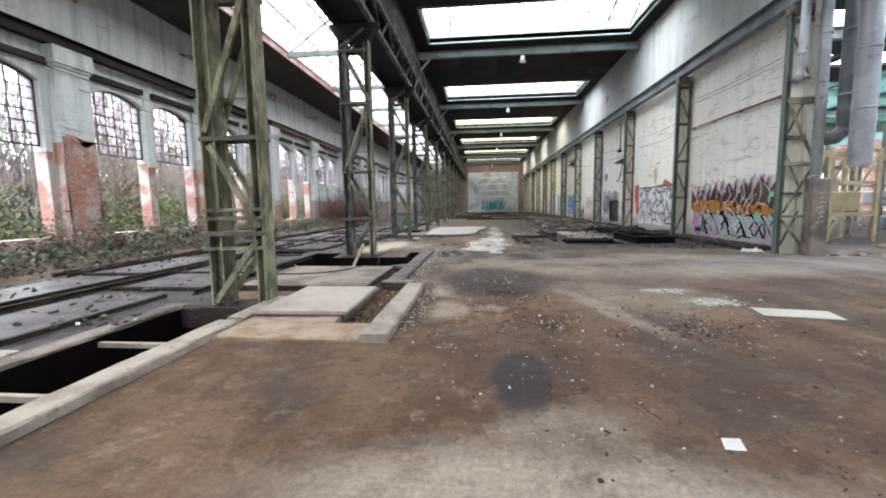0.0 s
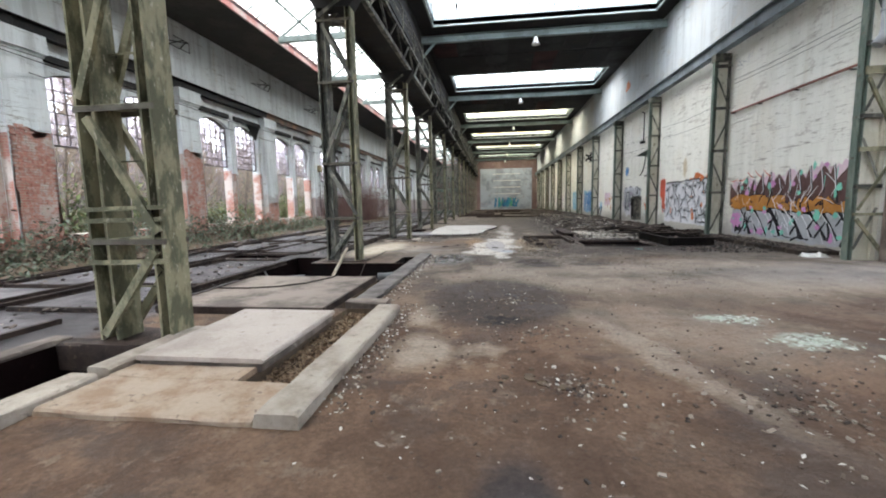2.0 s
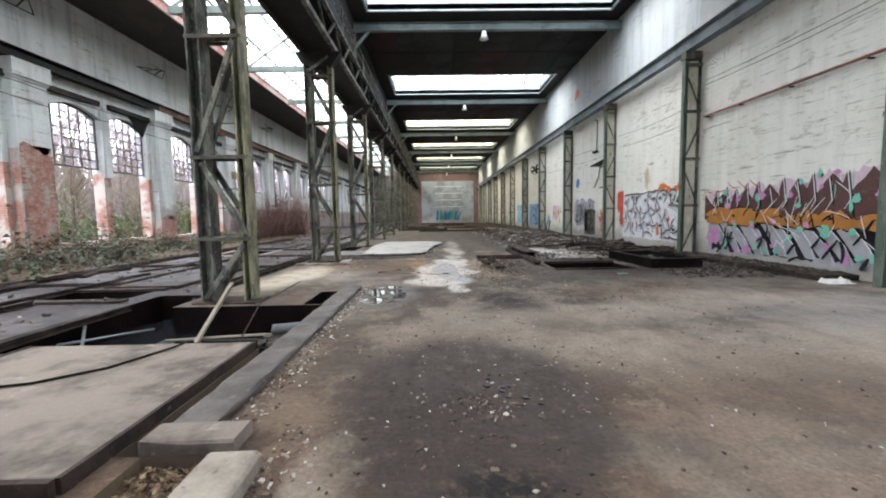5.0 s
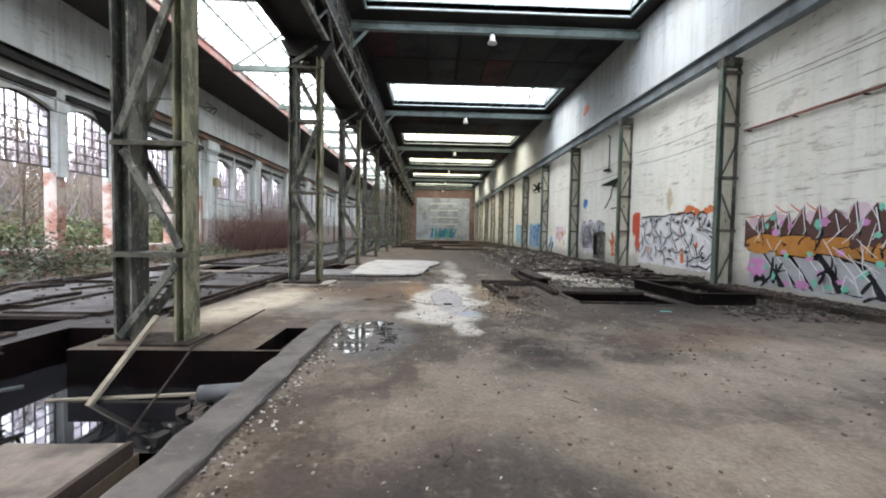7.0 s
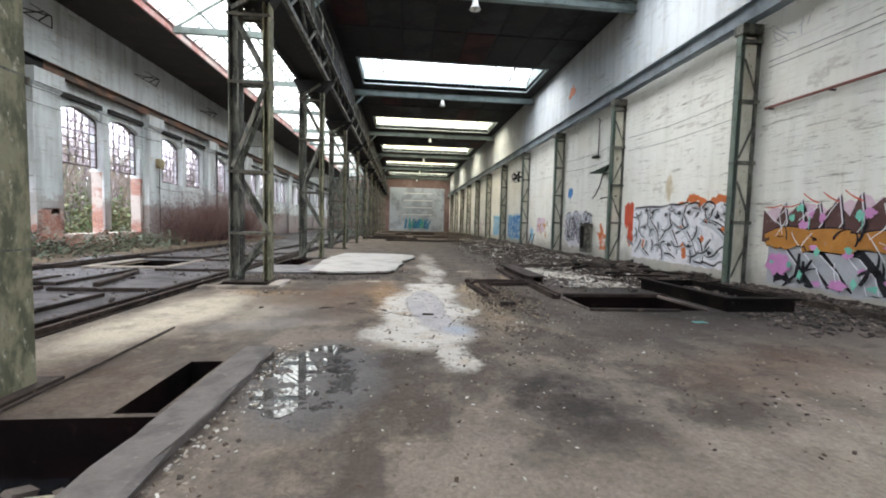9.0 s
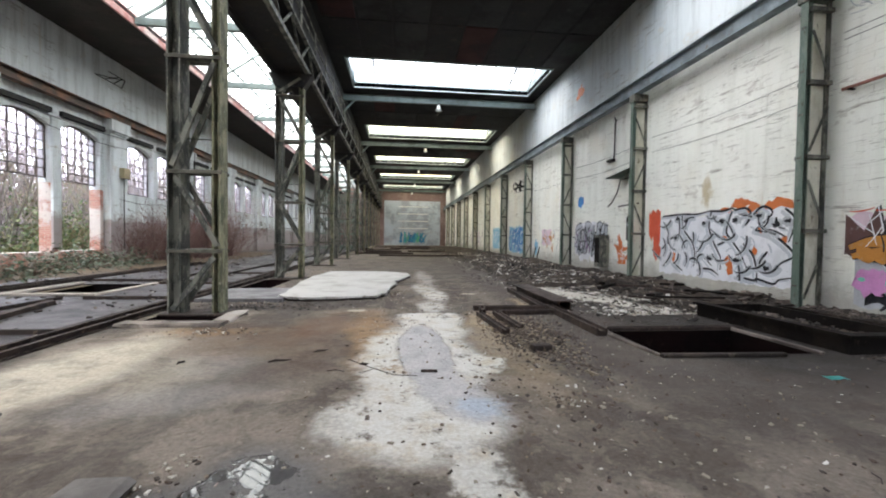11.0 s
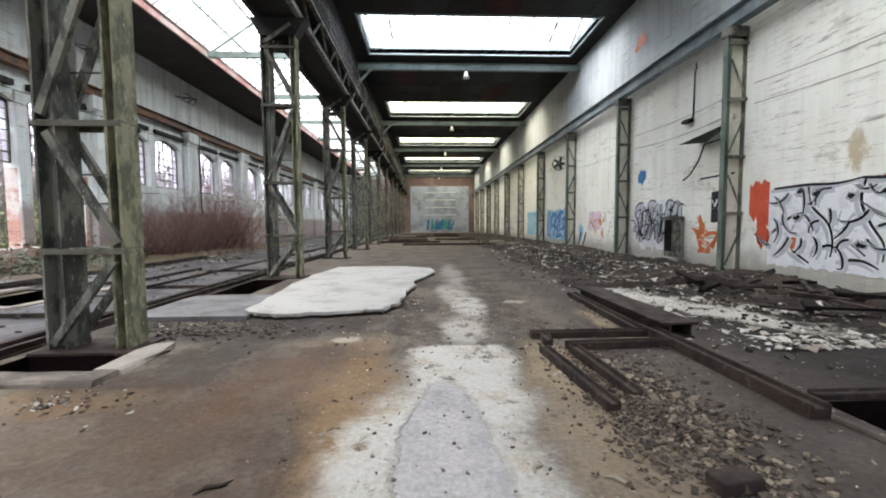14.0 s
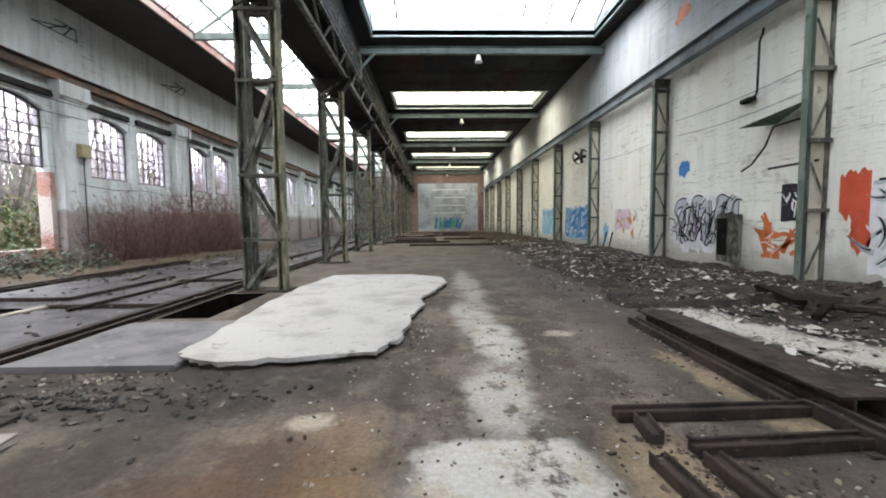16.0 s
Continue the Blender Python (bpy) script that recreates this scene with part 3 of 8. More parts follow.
# ---- mesh helpers ----
def quad_box(bm, lo, hi, m=None):
    vs = [bm.verts.new(m @ Vector(c) if m else c) for c in ((lo[0], lo[1], lo[2]), (hi[0], lo[1], lo[2]), (hi[0], hi[1], lo[2]), (lo[0], hi[1], lo[2]), (lo[0], lo[1], hi[2]), (hi[0], lo[1], hi[2]), (hi[0], hi[1], hi[2]), (lo[0], hi[1], hi[2]))]
    for f in ((0, 3, 2, 1), (4, 5, 6, 7), (0, 1, 5, 4), (1, 2, 6, 5), (2, 3, 7, 6), (3, 0, 4, 7)):
        bm.faces.new([vs[k] for k in f])
    return vs


def axes(a, b, up=(0, 0, 1)):
    a, b = Vector(a), Vector(b)
    d = (b - a).normalized()
    u = Vector(up)
    if abs(d.dot(u)) > 0.99:
        u = Vector((0, 1, 0))
    s = d.cross(u).normalized()
    t = s.cross(d).normalized()
    return Matrix(((s.x, d.x, t.x, a.x), (s.y, d.y, t.y, a.y), (s.z, d.z, t.z, a.z), (0, 0, 0, 1))), (b - a).length


def strut(bm, a, b, w, h, up=(0, 0, 1)):
    """A bar with a rectangular section, w across and h along up."""
    m, l = axes(a, b, up)
    quad_box(bm, (-w / 2, 0, -h / 2), (w / 2, l, h / 2), m)


def extrude(bm, a, b, up, profile):
    """A bar with any flat profile, drawn across and along up."""
    m, l = axes(a, b, up)
    r0, r1 = ([bm.verts.new(m @ Vector((x, y, z))) for x, z in profile] for y in (0, l))
    r0, r1 = list(r0), list(r1)
    n = len(profile)
    for k in range(n):
        bm.faces.new((r0[k], r1[k], r1[(k + 1) % n], r0[(k + 1) % n]))
    bm.faces.new(r0), bm.faces.new(list(reversed(r1)))


def ibeam(bm, a, b, w, h, up=(0, 0, 1), tf=0.022, tw=0.014):
    extrude(bm, a, b, up, ((-w / 2, -h / 2), (w / 2, -h / 2), (w / 2, -h / 2 + tf), (tw / 2, -h / 2 + tf), (tw / 2, h / 2 - tf), (w / 2, h / 2 - tf), (w / 2, h / 2), (-w / 2, h / 2), (-w / 2, h / 2 - tf), (-tw / 2, h / 2 - tf), (-tw / 2, -h / 2 + tf), (-w / 2, -h / 2 + tf)))


def angle_bar(bm, a, b, w, h, up=(0, 0, 1), t=0.012):
    extrude(bm, a, b, up, ((-w / 2, -h / 2), (w / 2, -h / 2), (w / 2, -h / 2 + t), (-w / 2 + t, -h / 2 + t), (-w / 2 + t, h / 2), (-w / 2, h / 2)))


def tube(bm, pts, r, seg=8, close=True):
    """A round bar along points; r may be a list."""
    rings = []
    pts = [Vector(p) for p in pts]
    for k, p in enumerate(pts):
        d = (pts[min(k + 1, len(pts) - 1)] - pts[max(k - 1, 0)]).normalized()
        u = Vector((0, 0, 1)) if abs(d.z) < 0.95 else Vector((0, 1, 0))
        s = d.cross(u).normalized()
        t = s.cross(d)
        rr = r[k] if isinstance(r, (list, tuple)) else r
        rings.append([bm.verts.new(p + rr * (math.cos(2 * math.pi * j / seg) * s + math.sin(2 * math.pi * j / seg) * t)) for j in range(seg)])
    for a, b in zip(rings, rings[1:]):
        for j in range(seg):
            f = bm.faces.new((a[j], b[j], b[(j + 1) % seg], a[(j + 1) % seg]))
            f.smooth = seg > 5
    if close and seg > 2:
        bm.faces.new(rings[0]), bm.faces.new(list(reversed(rings[-1])))


def mesh_of(bm, name, material, bevel=0.0):
    if bevel:
        bmesh.ops.bevel(bm, geom=bm.edges[:], offset=bevel, segments=1, affect="EDGES", clamp_overlap=True)
    bmesh.ops.recalc_face_normals(bm, faces=bm.faces[:])
    me = bpy.data.meshes.new(name)
    bm.to_mesh(me)
    bm.free()
    me.materials.append(material)
    return me


def thing(name, bm, material, label="", category="", group="", kind="", bevel=0.0):
    return tagged(new(name, mesh_of(bm, name, material, bevel)), label, category, group, kind)


def holder(name, label, category, group="", kind="", at=(0, 0, 0)):
    ob = tagged(new(name), label, category, group, kind)
    ob.matrix_world = Matrix.Translation(at)
    ob.empty_display_size = 0.2
    return ob


def part(name, bm, material, parent, label="", bevel=0.0):
    ob = new(name, mesh_of(bm, name, material, bevel))
    ob.parent = parent
    if label:
        ob["label"] = label
    return ob


def shared(name, me, parent, m):
    ob = new(name, me)
    ob.parent = parent
    ob.matrix_basis = m
    return ob


def lump(bm, c, r, rng, flat=0.6):
    """A small broken chunk with eight corners."""
    vs = []
    turn = Euler((rng.uniform(-0.5, 0.5), rng.uniform(-0.5, 0.5), rng.uniform(0, 6.28))).to_matrix()
    sx, sy, sz = rng.uniform(0.6, 1.4), rng.uniform(0.4, 1.0), rng.uniform(0.4, 1.0) * flat
    for k in range(8):
        v = Vector(((k & 1) * 2 - 1, (k >> 1 & 1) * 2 - 1, (k >> 2 & 1) * 2 - 1))
        v = Vector((v.x * sx * rng.uniform(0.6, 1), v.y * sy * rng.uniform(0.6, 1), v.z * sz * rng.uniform(0.6, 1))) * r
        vs.append(bm.verts.new(turn @ v + Vector(c)))
    for f in ((0, 2, 3, 1), (4, 5, 7, 6), (0, 1, 5, 4), (2, 6, 7, 3), (1, 3, 7, 5), (0, 4, 6, 2)):
        bm.faces.new([vs[k] for k in f])


def rough_box(bm, lo, hi, rng, step=0.5, jag=0.012):
    """A cast kerb or slab: a box cut along its length, with uneven edges."""
    long_y = hi[1] - lo[1] > hi[0] - lo[0]
    a, b = (lo[1], hi[1]) if long_y else (lo[0], hi[0])
    n = max(1, int((b - a) / step))
    rings = []
    for k in range(n + 1):
        s = a + (b - a) * k / n
        j = lambda: rng.uniform(-jag, jag)
        if long_y:
            ring = [(lo[0] + j(), s, lo[2]), (lo[0] + j(), s, hi[2] - 0.012), (lo[0] + 0.02 + j(), s, hi[2] + j() * 0.5), (hi[0] - 0.02 + j(), s, hi[2] + j() * 0.5), (hi[0] + j(), s, hi[2] - 0.02), (hi[0] + j(), s, lo[2])]
        else:
            ring = [(s, hi[1] + j(), lo[2]), (s, hi[1] + j(), hi[2] - 0.012), (s, hi[1] - 0.02 + j(), hi[2] + j() * 0.5), (s, lo[1] + 0.02 + j(), hi[2] + j() * 0.5), (s, lo[1] + j(), hi[2] - 0.02), (s, lo[1] + j(), lo[2])]
        rings.append([bm.verts.new(v) for v in ring])
    for r, q in zip(rings, rings[1:]):
        for k in range(6):
            bm.faces.new((r[k], q[k], q[(k + 1) % 6], r[(k + 1) % 6]))
    bm.faces.new(rings[0]), bm.faces.new(list(reversed(rings[-1])))


def flake(bm, c, r, rng, tilt=0.5):
    """A thin leaf or chip with a fold."""
    turn = Euler((rng.uniform(-tilt, tilt), rng.uniform(-tilt, tilt), rng.uniform(0, 6.28))).to_matrix()
    pts = [(-1, 0, 0), (-0.2, 0.55, 0.2), (1, 0, 0.05), (-0.2, -0.55, 0.2)]
    vs = [bm.verts.new(turn @ (Vector(p) * r) + Vector(c)) for p in pts]
    bm.faces.new((vs[0], vs[3], vs[2])), bm.faces.new((vs[0], vs[2], vs[1]))


BAY, PIER0 = 6.55, 12.9
PIERS = [PIER0 + BAY * k for k in range(-4, 13)]
END_Y, BACK_Y = 91.6, -14.0
CEIL = 11.0

# ---- large structure ----
HOLES = {  # x0, x1, y0, y1, depth
    "trench": (-4.85, -3.62, -3.0, 6.45, 1.25), "leaf_gutter": (-2.02, -1.5, 5.35, 8.0, 0.13), "side_gutter": (-2.2, -2.02, 8.0, 10.2, 0.28),
    "water_pit": (-5.7, -2.02, 10.2, 12.6, 1.2), "water_bay": (-5.7, -4.75, 12.6, 13.75, 1.2), "slot": (-2.46, -2.13, 12.66, 13.86, 0.4), "column_pit": (-4.5, -3.3, 18.85, 19.5, 0.35),
    "oil_pit": (3.3, 5.42, 16.5, 17.9, 1.0), "plate_pit": (-9.3, -7.4, 22.3, 24.6, 0.45), "rail_pit": (-8.1, -6.2, 13.3, 14.3, 0.35), "slab_pit": (-4.6, -3.75, 23.6, 26.0, 0.35),
}


def build_floor():
    xs = sorted({XW - 0.5, 50.0, *[h[k] for h in HOLES.values() for k in (0, 1)]})
    ys = sorted({BACK_Y, END_Y + 0.4, *[h[k] for h in HOLES.values() for k in (2, 3)]})
    bm = bmesh.new()
    grid = {}
    for x0, x1 in zip(xs, xs[1:]):
        for y0, y1 in zip(ys, ys[1:]):
            cx, cy = (x0 + x1) / 2, (y0 + y1) / 2
            if any(h[0] < cx < h[1] and h[2] < cy < h[3] for h in HOLES.values()):
                continue
            for p in ((x0, y0), (x1, y0), (x1, y1), (x0, y1)):
                if p not in grid:
                    grid[p] = bm.verts.new((*p, 0))
            bm.faces.new([grid[p] for p in ((x0, y0), (x1, y0), (x1, y1), (x0, y1))])
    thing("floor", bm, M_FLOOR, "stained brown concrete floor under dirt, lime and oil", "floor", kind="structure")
    for name, (x0, x1, y0, y1, d) in HOLES.items():
        bm = bmesh.new()
        rim = ((x0, y0), (x1, y0), (x1, y1), (x0, y1))
        if name == "water_bay":
            continue
        if name == "water_pit":
            bx, by = HOLES["water_bay"][1], HOLES["water_bay"][3]
            rim = ((x0, y0), (x1, y0), (x1, y1), (bx, y1), (bx, by), (x0, by))
        lo = [bm.verts.new((*p, -d)) for p in rim]
        hi = [bm.verts.new((*p, 0)) for p in rim]
        bm.faces.new(lo)
        for k in range(len(rim)):
            bm.faces.new((lo[k], hi[k], hi[(k + 1) % len(rim)], lo[(k + 1) % len(rim)]))
        gutter = "gutter" in name
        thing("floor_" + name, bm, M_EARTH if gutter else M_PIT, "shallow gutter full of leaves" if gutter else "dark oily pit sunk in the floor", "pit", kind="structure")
    for name, z in (("water_pit", -0.46), ("water_bay", -0.46), ("trench", -1.05)):
        x0, x1, y0, y1, d = HOLES[name]
        bm = bmesh.new()
        quad_box(bm, (x0 + 0.004, y0 + (0.004 if name != "water_bay" else -0.004), -d + 0.004), (x1 - 0.004, y1 - 0.004, z))
        thing("water", bm, M_WATER, "still black water standing in the floor pit", "water", kind="structure")


build_floor()

bm = bmesh.new()
quad_box(bm, (-2500, -2500, -1.9), (2500, 2500, -1.6))
thing("ground", bm, M_GRASS, "rough ground round the hall", "ground", kind="structure")
bm = bmesh.new()
quad_box(bm, (-60, -40, -1.6), (XW - 0.55, 130, -0.12))
thing("ground_bank", bm, M_GRASS, "overgrown ground outside the windows", "ground", kind="structure")


def build_wall_east():
    bm = bmesh.new()
    quad_box(bm, (XE, PIER0 + 0.1, 0), (XE + 0.4, END_Y, 7.3))
    wall = thing("wall_east", bm, M_WALL_E, "lime-washed concrete wall with graffiti, stains and board marks", "wall", kind="structure")
    bm = bmesh.new()
    quad_box(bm, (XE, BACK_Y, 7.5), (XE + 0.4, PIER0 + 0.1, 13.0))
    quad_box(bm, (XE, PIER0 + 0.1, 7.3), (XE + 0.4, END_Y, 13.0))
    thing("wall_east_upper", bm, M_WALL_EU, "pale blue-grey upper wall above the crane rail", "wall", kind="structure")
    # upright board joints between the columns
    for p in PIERS:
        for off in (1.65, 3.3, 4.9):
            y = p + off
            if PIER0 < y < END_Y - 1:
                bm = bmesh.new()
                quad_box(bm, (XE - 0.006, y - 0.012, 0.1), (XE + 0.02, y + 0.012, 7.1))
                part("joint", bm, M_WALL_E, wall)


build_wall_east()

bm = bmesh.new()
quad_box(bm, (XW - 0.5, END_Y, 0), (XE + 0.4, END_Y + 0.4, 13))
end_wall = thing("wall_north", bm, worn("sooty brick gable", (0.17, 0.11, 0.10), (0.24, 0.17, 0.155), (0.30, 0.25, 0.235), 0.5, 0.9, 0.0, 9), "sooty brick gable wall at the far end", "wall", kind="structure")
bm = bmesh.new()
quad_box(bm, (-2.9, END_Y - 0.06, 0.0), (8.0, END_Y, 8.6))
part("whitewash_panel", bm, worn("blue-white wash", (0.40, 0.45, 0.50), (0.26, 0.28, 0.32), (0.30, 0.24, 0.22), 0.5, 0.85), end_wall, "blue-white washed middle of the gable")
for z in (3.2, 4.6, 6.0, 7.4):
    bm = bmesh.new()
    quad_box(bm, (-0.2, END_Y - 0.12, z), (5.6, END_Y - 0.06, z + 0.14))
    part("rail", bm, M_WHITE, end_wall, "white cross rail")
rng = random.Random(90)
for k in range(9):
    bm = bmesh.new()
    y0 = 0.3 + 0.55 * k
    for j in range(3):
        strut(bm, (y0 + rng.uniform(-0.3, 0.3), END_Y - 0.07 - 0.004 * j, 0.45 + 0.3 * rng.random()), (y0 + rng.uniform(-0.3, 0.6), END_Y - 0.07 - 0.004 * j, rng.uniform(1.5, 2.6)), 0.3, 0.02, (0, 1, 0))
    part("sprayed_letter", bm, worn("gable spray paint", *((0.03, 0.16, 0.34), (0.04, 0.30, 0.36), (0.10, 0.36, 0.20), (0.02, 0.10, 0.24))[k % 4:][:1], (0.05, 0.24, 0.34), (0.20, 0.30, 0.34), 1.2, 0.7), end_wall, "blue and green sprayed letter, unreadable")
# added wall behind the start of the walk, out of view, closing the hall
bm = bmesh.new()
quad_box(bm, (XW - 0.5, BACK_Y - 0.4, 0), (50, BACK_Y, 13))
thing("wall_south", bm, M_WALL_W, "unseen plain wall added to close the hall", "wall", kind="structure")


# west wall: piers, arched window openings, crane rail ledge
WIN_HALF, WIN_TOP, WIN_RISE = 1.14, 5.62, 0.34


def arch(y, c):
    return WIN_TOP + WIN_RISE * (1 - ((y - c) / WIN_HALF) ** 2)


def build_wall_west():
    xf, xb = XW, XW - 0.45
    low, up = bmesh.new(), bmesh.new()
    for p in PIERS[:-1]:
        a, b = p + 0.62, p + BAY - 0.62
        m = (a + b) / 2
        sill = 0.75 if p < 30 else 3.45
        cs = (a + 0.2 + WIN_HALF, b - 0.2 - WIN_HALF)
        quad_box(up, (xb, p - 0.62, 0), (xf, p + 0.62, 6.35))
        quad_box(up, (xb, a, 3.45), (xf, a + 0.2, 6.35)), quad_box(up, (xb, b - 0.2, 3.45), (xf, b, 6.35))
        quad_box(up, (xb, cs[0] + WIN_HALF, 3.45), (xf, cs[1] - WIN_HALF, 6.35))
        for lo, hi in ((a, a + 0.2), (b - 0.2, b), (cs[0] + WIN_HALF, cs[1] - WIN_HALF)):
            quad_box(low if p < 30 else up, (xb, lo, sill), (xf - 0.003, hi, 3.45)) if sill < 3 else None
        quad_box(low if p < 30 else up, (xb, a, 0), (xf, b, sill))
        for c in cs:
            n = 8
            for k in range(n):
                y0, y1 = c - WIN_HALF + 2 * WIN_HALF * k / n, c - WIN_HALF + 2 * WIN_HALF * (k + 1) / n
                vs = []
                for x in (xb, xf):
                    vs.append([up.verts.new(v) for v in ((x, y0, arch(y0, c)), (x, y1, arch(y1, c)), (x, y1, 6.35), (x, y0, 6.35))])
                up.faces.new(vs[0]), up.faces.new(vs[1])
                up.faces.new((vs[0][0], vs[0][1], vs[1][1], vs[1][0]))
    quad_box(up, (xb, PIERS[0] - 0.62, 6.35), (xf, END_Y, 13.0))
    quad_box(up, (xb, BACK_Y, 0), (xf, PIERS[0] - 0.62, 13.0))
    quad_box(up, (xb, PIERS[-1] - 0.62, 0), (xf, END_Y, 6.35))
    thing("wall_west", up, M_WALL_W, "pale blue-grey plastered wall with arched window openings", "wall", kind="structure")
    thing("wall_west_base", low, M_BRICK, "red brick parapet and jambs below the windows", "wall", kind="structure")
    # piers in front of the wall
    for k, p in enumerate(PIERS[:-1]):
        bm = bmesh.new()
        quad_box(bm, (XW, p - 0.6, 0), (XW + 0.3, p + 0.6, 6.1))
        pier = thing("pier", bm, M_WALL_W, "plastered wall pier with a stepped head, brick showing where plaster fell", "pier", "piers of the window wall", "structure", 0.015)
        bm = bmesh.new()
        quad_box(bm, (XW, p - 0.62, 6.104), (XW + 0.34, p + 0.62, 6.2))
        quad_box(bm, (XW, p - 0.66, 6.2), (XW + 0.42, p + 0.66, 6.72))
        part("pier_head", bm, M_WALL_W, pier)
        bm = bmesh.new()
        c = p + BAY / 2
        quad_box(bm, (XW, c - 0.2, 3.3 if p < 21 else 0.9), (XW + 0.1, c + 0.2, 6.0))
        thing("window_post", bm, M_WALL_W, "slim plastered post between two windows", "post", "window posts", "structure", 0.01)
        for cc in (c - 1.55, c + 1.55):
            bm = bmesh.new()
            strut(bm, (XW + 0.07, cc - 1.3, 6.22), (XW + 0.07, cc + 1.3, 6.22), 0.14, 0.2)
            thing("lintel", bm, M_DARK, "sooty steel lintel over a window", "lintel", "window lintels", "structure")
    for a, b in zip(PIERS, PIERS[1:]):
        bm = bmesh.new()
        ibeam(bm, (XW + 0.2, a, 6.92), (XW + 0.2, b - 0.006, 6.92), 0.3, 0.38)
        thing("crane_rail_beam", bm, worn_rail(a), "dark steel crane rail beam on the wall piers", "beam", "crane rail beams on the window wall")


RAIL_MATS = [M_DARK, worn("rust-streaked rail beam", (0.10, 0.075, 0.06), (0.22, 0.12, 0.08), (0.07, 0.065, 0.06), 0.9, 0.8)]


def worn_rail(y):
    return RAIL_MATS[1] if 25 < y < 60 else RAIL_MATS[0]


build_wall_west()


def window(c, whole):
    """One arched steel window: frame, glazing bars and panes."""
    x = XW - 0.22
    z0 = 3.5 if whole else 3.62
    win = holder("window", "arched steel window with small dirty panes" if whole else "arched steel window, broken out below the grid", "window", "windows of the west wall", "structure", (x, c, 0))
    bm = bmesh.new()
    pts = [(0, -WIN_HALF + 0.02, z0)] + [(0, -WIN_HALF + 0.02 + (2 * WIN_HALF - 0.04) * k / 10, arch(c - WIN_HALF + 0.02 + (2 * WIN_HALF - 0.04) * k / 10, c) - 0.03) for k in range(11)] + [(0, WIN_HALF - 0.02, z0)]
    for p, q in zip(pts, pts[1:] + pts[:1]):
        strut(bm, p, q, 0.05, 0.06, (1, 0, 0))
    part("window_frame", bm, M_MULLION, win)
    nv, nh = 6, 6
    for k in range(1, nv):
        y = -WIN_HALF + 2 * WIN_HALF * k / nv
        bm = bmesh.new()
        strut(bm, (0, y, z0), (0, y, arch(c + y, c) - 0.03), 0.03, 0.045, (1, 0, 0))
        part("glazing_bar", bm, M_MULLION, win)
    for k in range(1, nh):
        z = z0 + (WIN_TOP - z0 + 0.1) * k / nh
        bm = bmesh.new()
        strut(bm, (0.002, -WIN_HALF + 0.03, z), (0.002, WIN_HALF - 0.03, z), 0.045, 0.035)
        part("glazing_bar", bm, M_MULLION, win)
    rng = random.Random(int(c * 10))
    for i in range(nv):
        for j in range(nh):
            if rng.random() < (0.06 if whole else 0.25):
                continue
            y0, y1 = -WIN_HALF + 2 * WIN_HALF * i / nv + 0.02, -WIN_HALF + 2 * WIN_HALF * (i + 1) / nv - 0.02
            za, zb = z0 + (WIN_TOP - z0 + 0.1) * j / nh + 0.02, z0 + (WIN_TOP - z0 + 0.1) * (j + 1) / nh - 0.02
            t0 = t1 = zb
            if j == nh - 1:
                t0, t1 = arch(c + y0, c) - 0.05, arch(c + y1, c) - 0.05
            bm = bmesh.new()
            bm.faces.new([bm.verts.new(v) for v in ((-0.008, y0, za), (-0.008, y1, za), (-0.008, y1, t1), (-0.008, y0, t0))])
            pane = part("pane", bm, M_GLASS, win)
            pane.visible_shadow = False
    return win


for p in PIERS[1:-1]:
    for s in (-1, 1):
        c = p + BAY / 2 + s * (BAY / 2 - 0.62 - 0.2 - WIN_HALF)
        window(c, p > 30)


# ---- roofs ----
SKY_BEAMS = [PIER0 - 0.2 + 2 * BAY * k for k in range(-1, 7)]
SKY_X = (-3.0, 8.25)


def build_ceiling():
    bm = bmesh.new()
    y = BACK_Y
    for b in SKY_BEAMS:
        y0, y1 = b - 5.0, b - 0.75
        if y1 > END_Y:
            break
        if y0 > y:
            quad_box(bm, (-3.9, y, CEIL), (XE, y0, CEIL + 0.25))
        quad_box(bm, (-3.9, y0, CEIL), (SKY_X[0], y1, CEIL + 0.25)), quad_box(bm, (SKY_X[1], y0, CEIL), (XE, y1, CEIL + 0.25))
        y = y1
    quad_box(bm, (-3.9, y, CEIL), (XE, END_Y, CEIL + 0.25))
    thing("ceiling", bm, M_CEIL, "sooty dark roof boards of the main nave", "ceiling", kind="structure")
    # board panels under the roof with recessed joints
    rng = random.Random(3)
    for b in SKY_BEAMS:
        for i in range(8):
            for j in range(2):
                x0 = -3.6 + i * 1.58
                y0 = b + 0.4 + j * 3.75
                if y0 + 3.6 > END_Y or y0 < BACK_Y:
                    continue
                bm = bmesh.new()
                quad_box(bm, (x0 + 0.05, y0, CEIL - 0.05), (x0 + 1.5, y0 + 3.65, CEIL - 0.002))
                thing("roof_board", bm, rng.choice((M_CEIL, M_CEIL, M_CEIL, M_CEIL, M_CEIL_RED, M_CEIL_GREY, M_CEIL_GREY)), "sooty board panel under the roof", "roof panel", "roof board panels", "structure", 0.008)


build_ceiling()


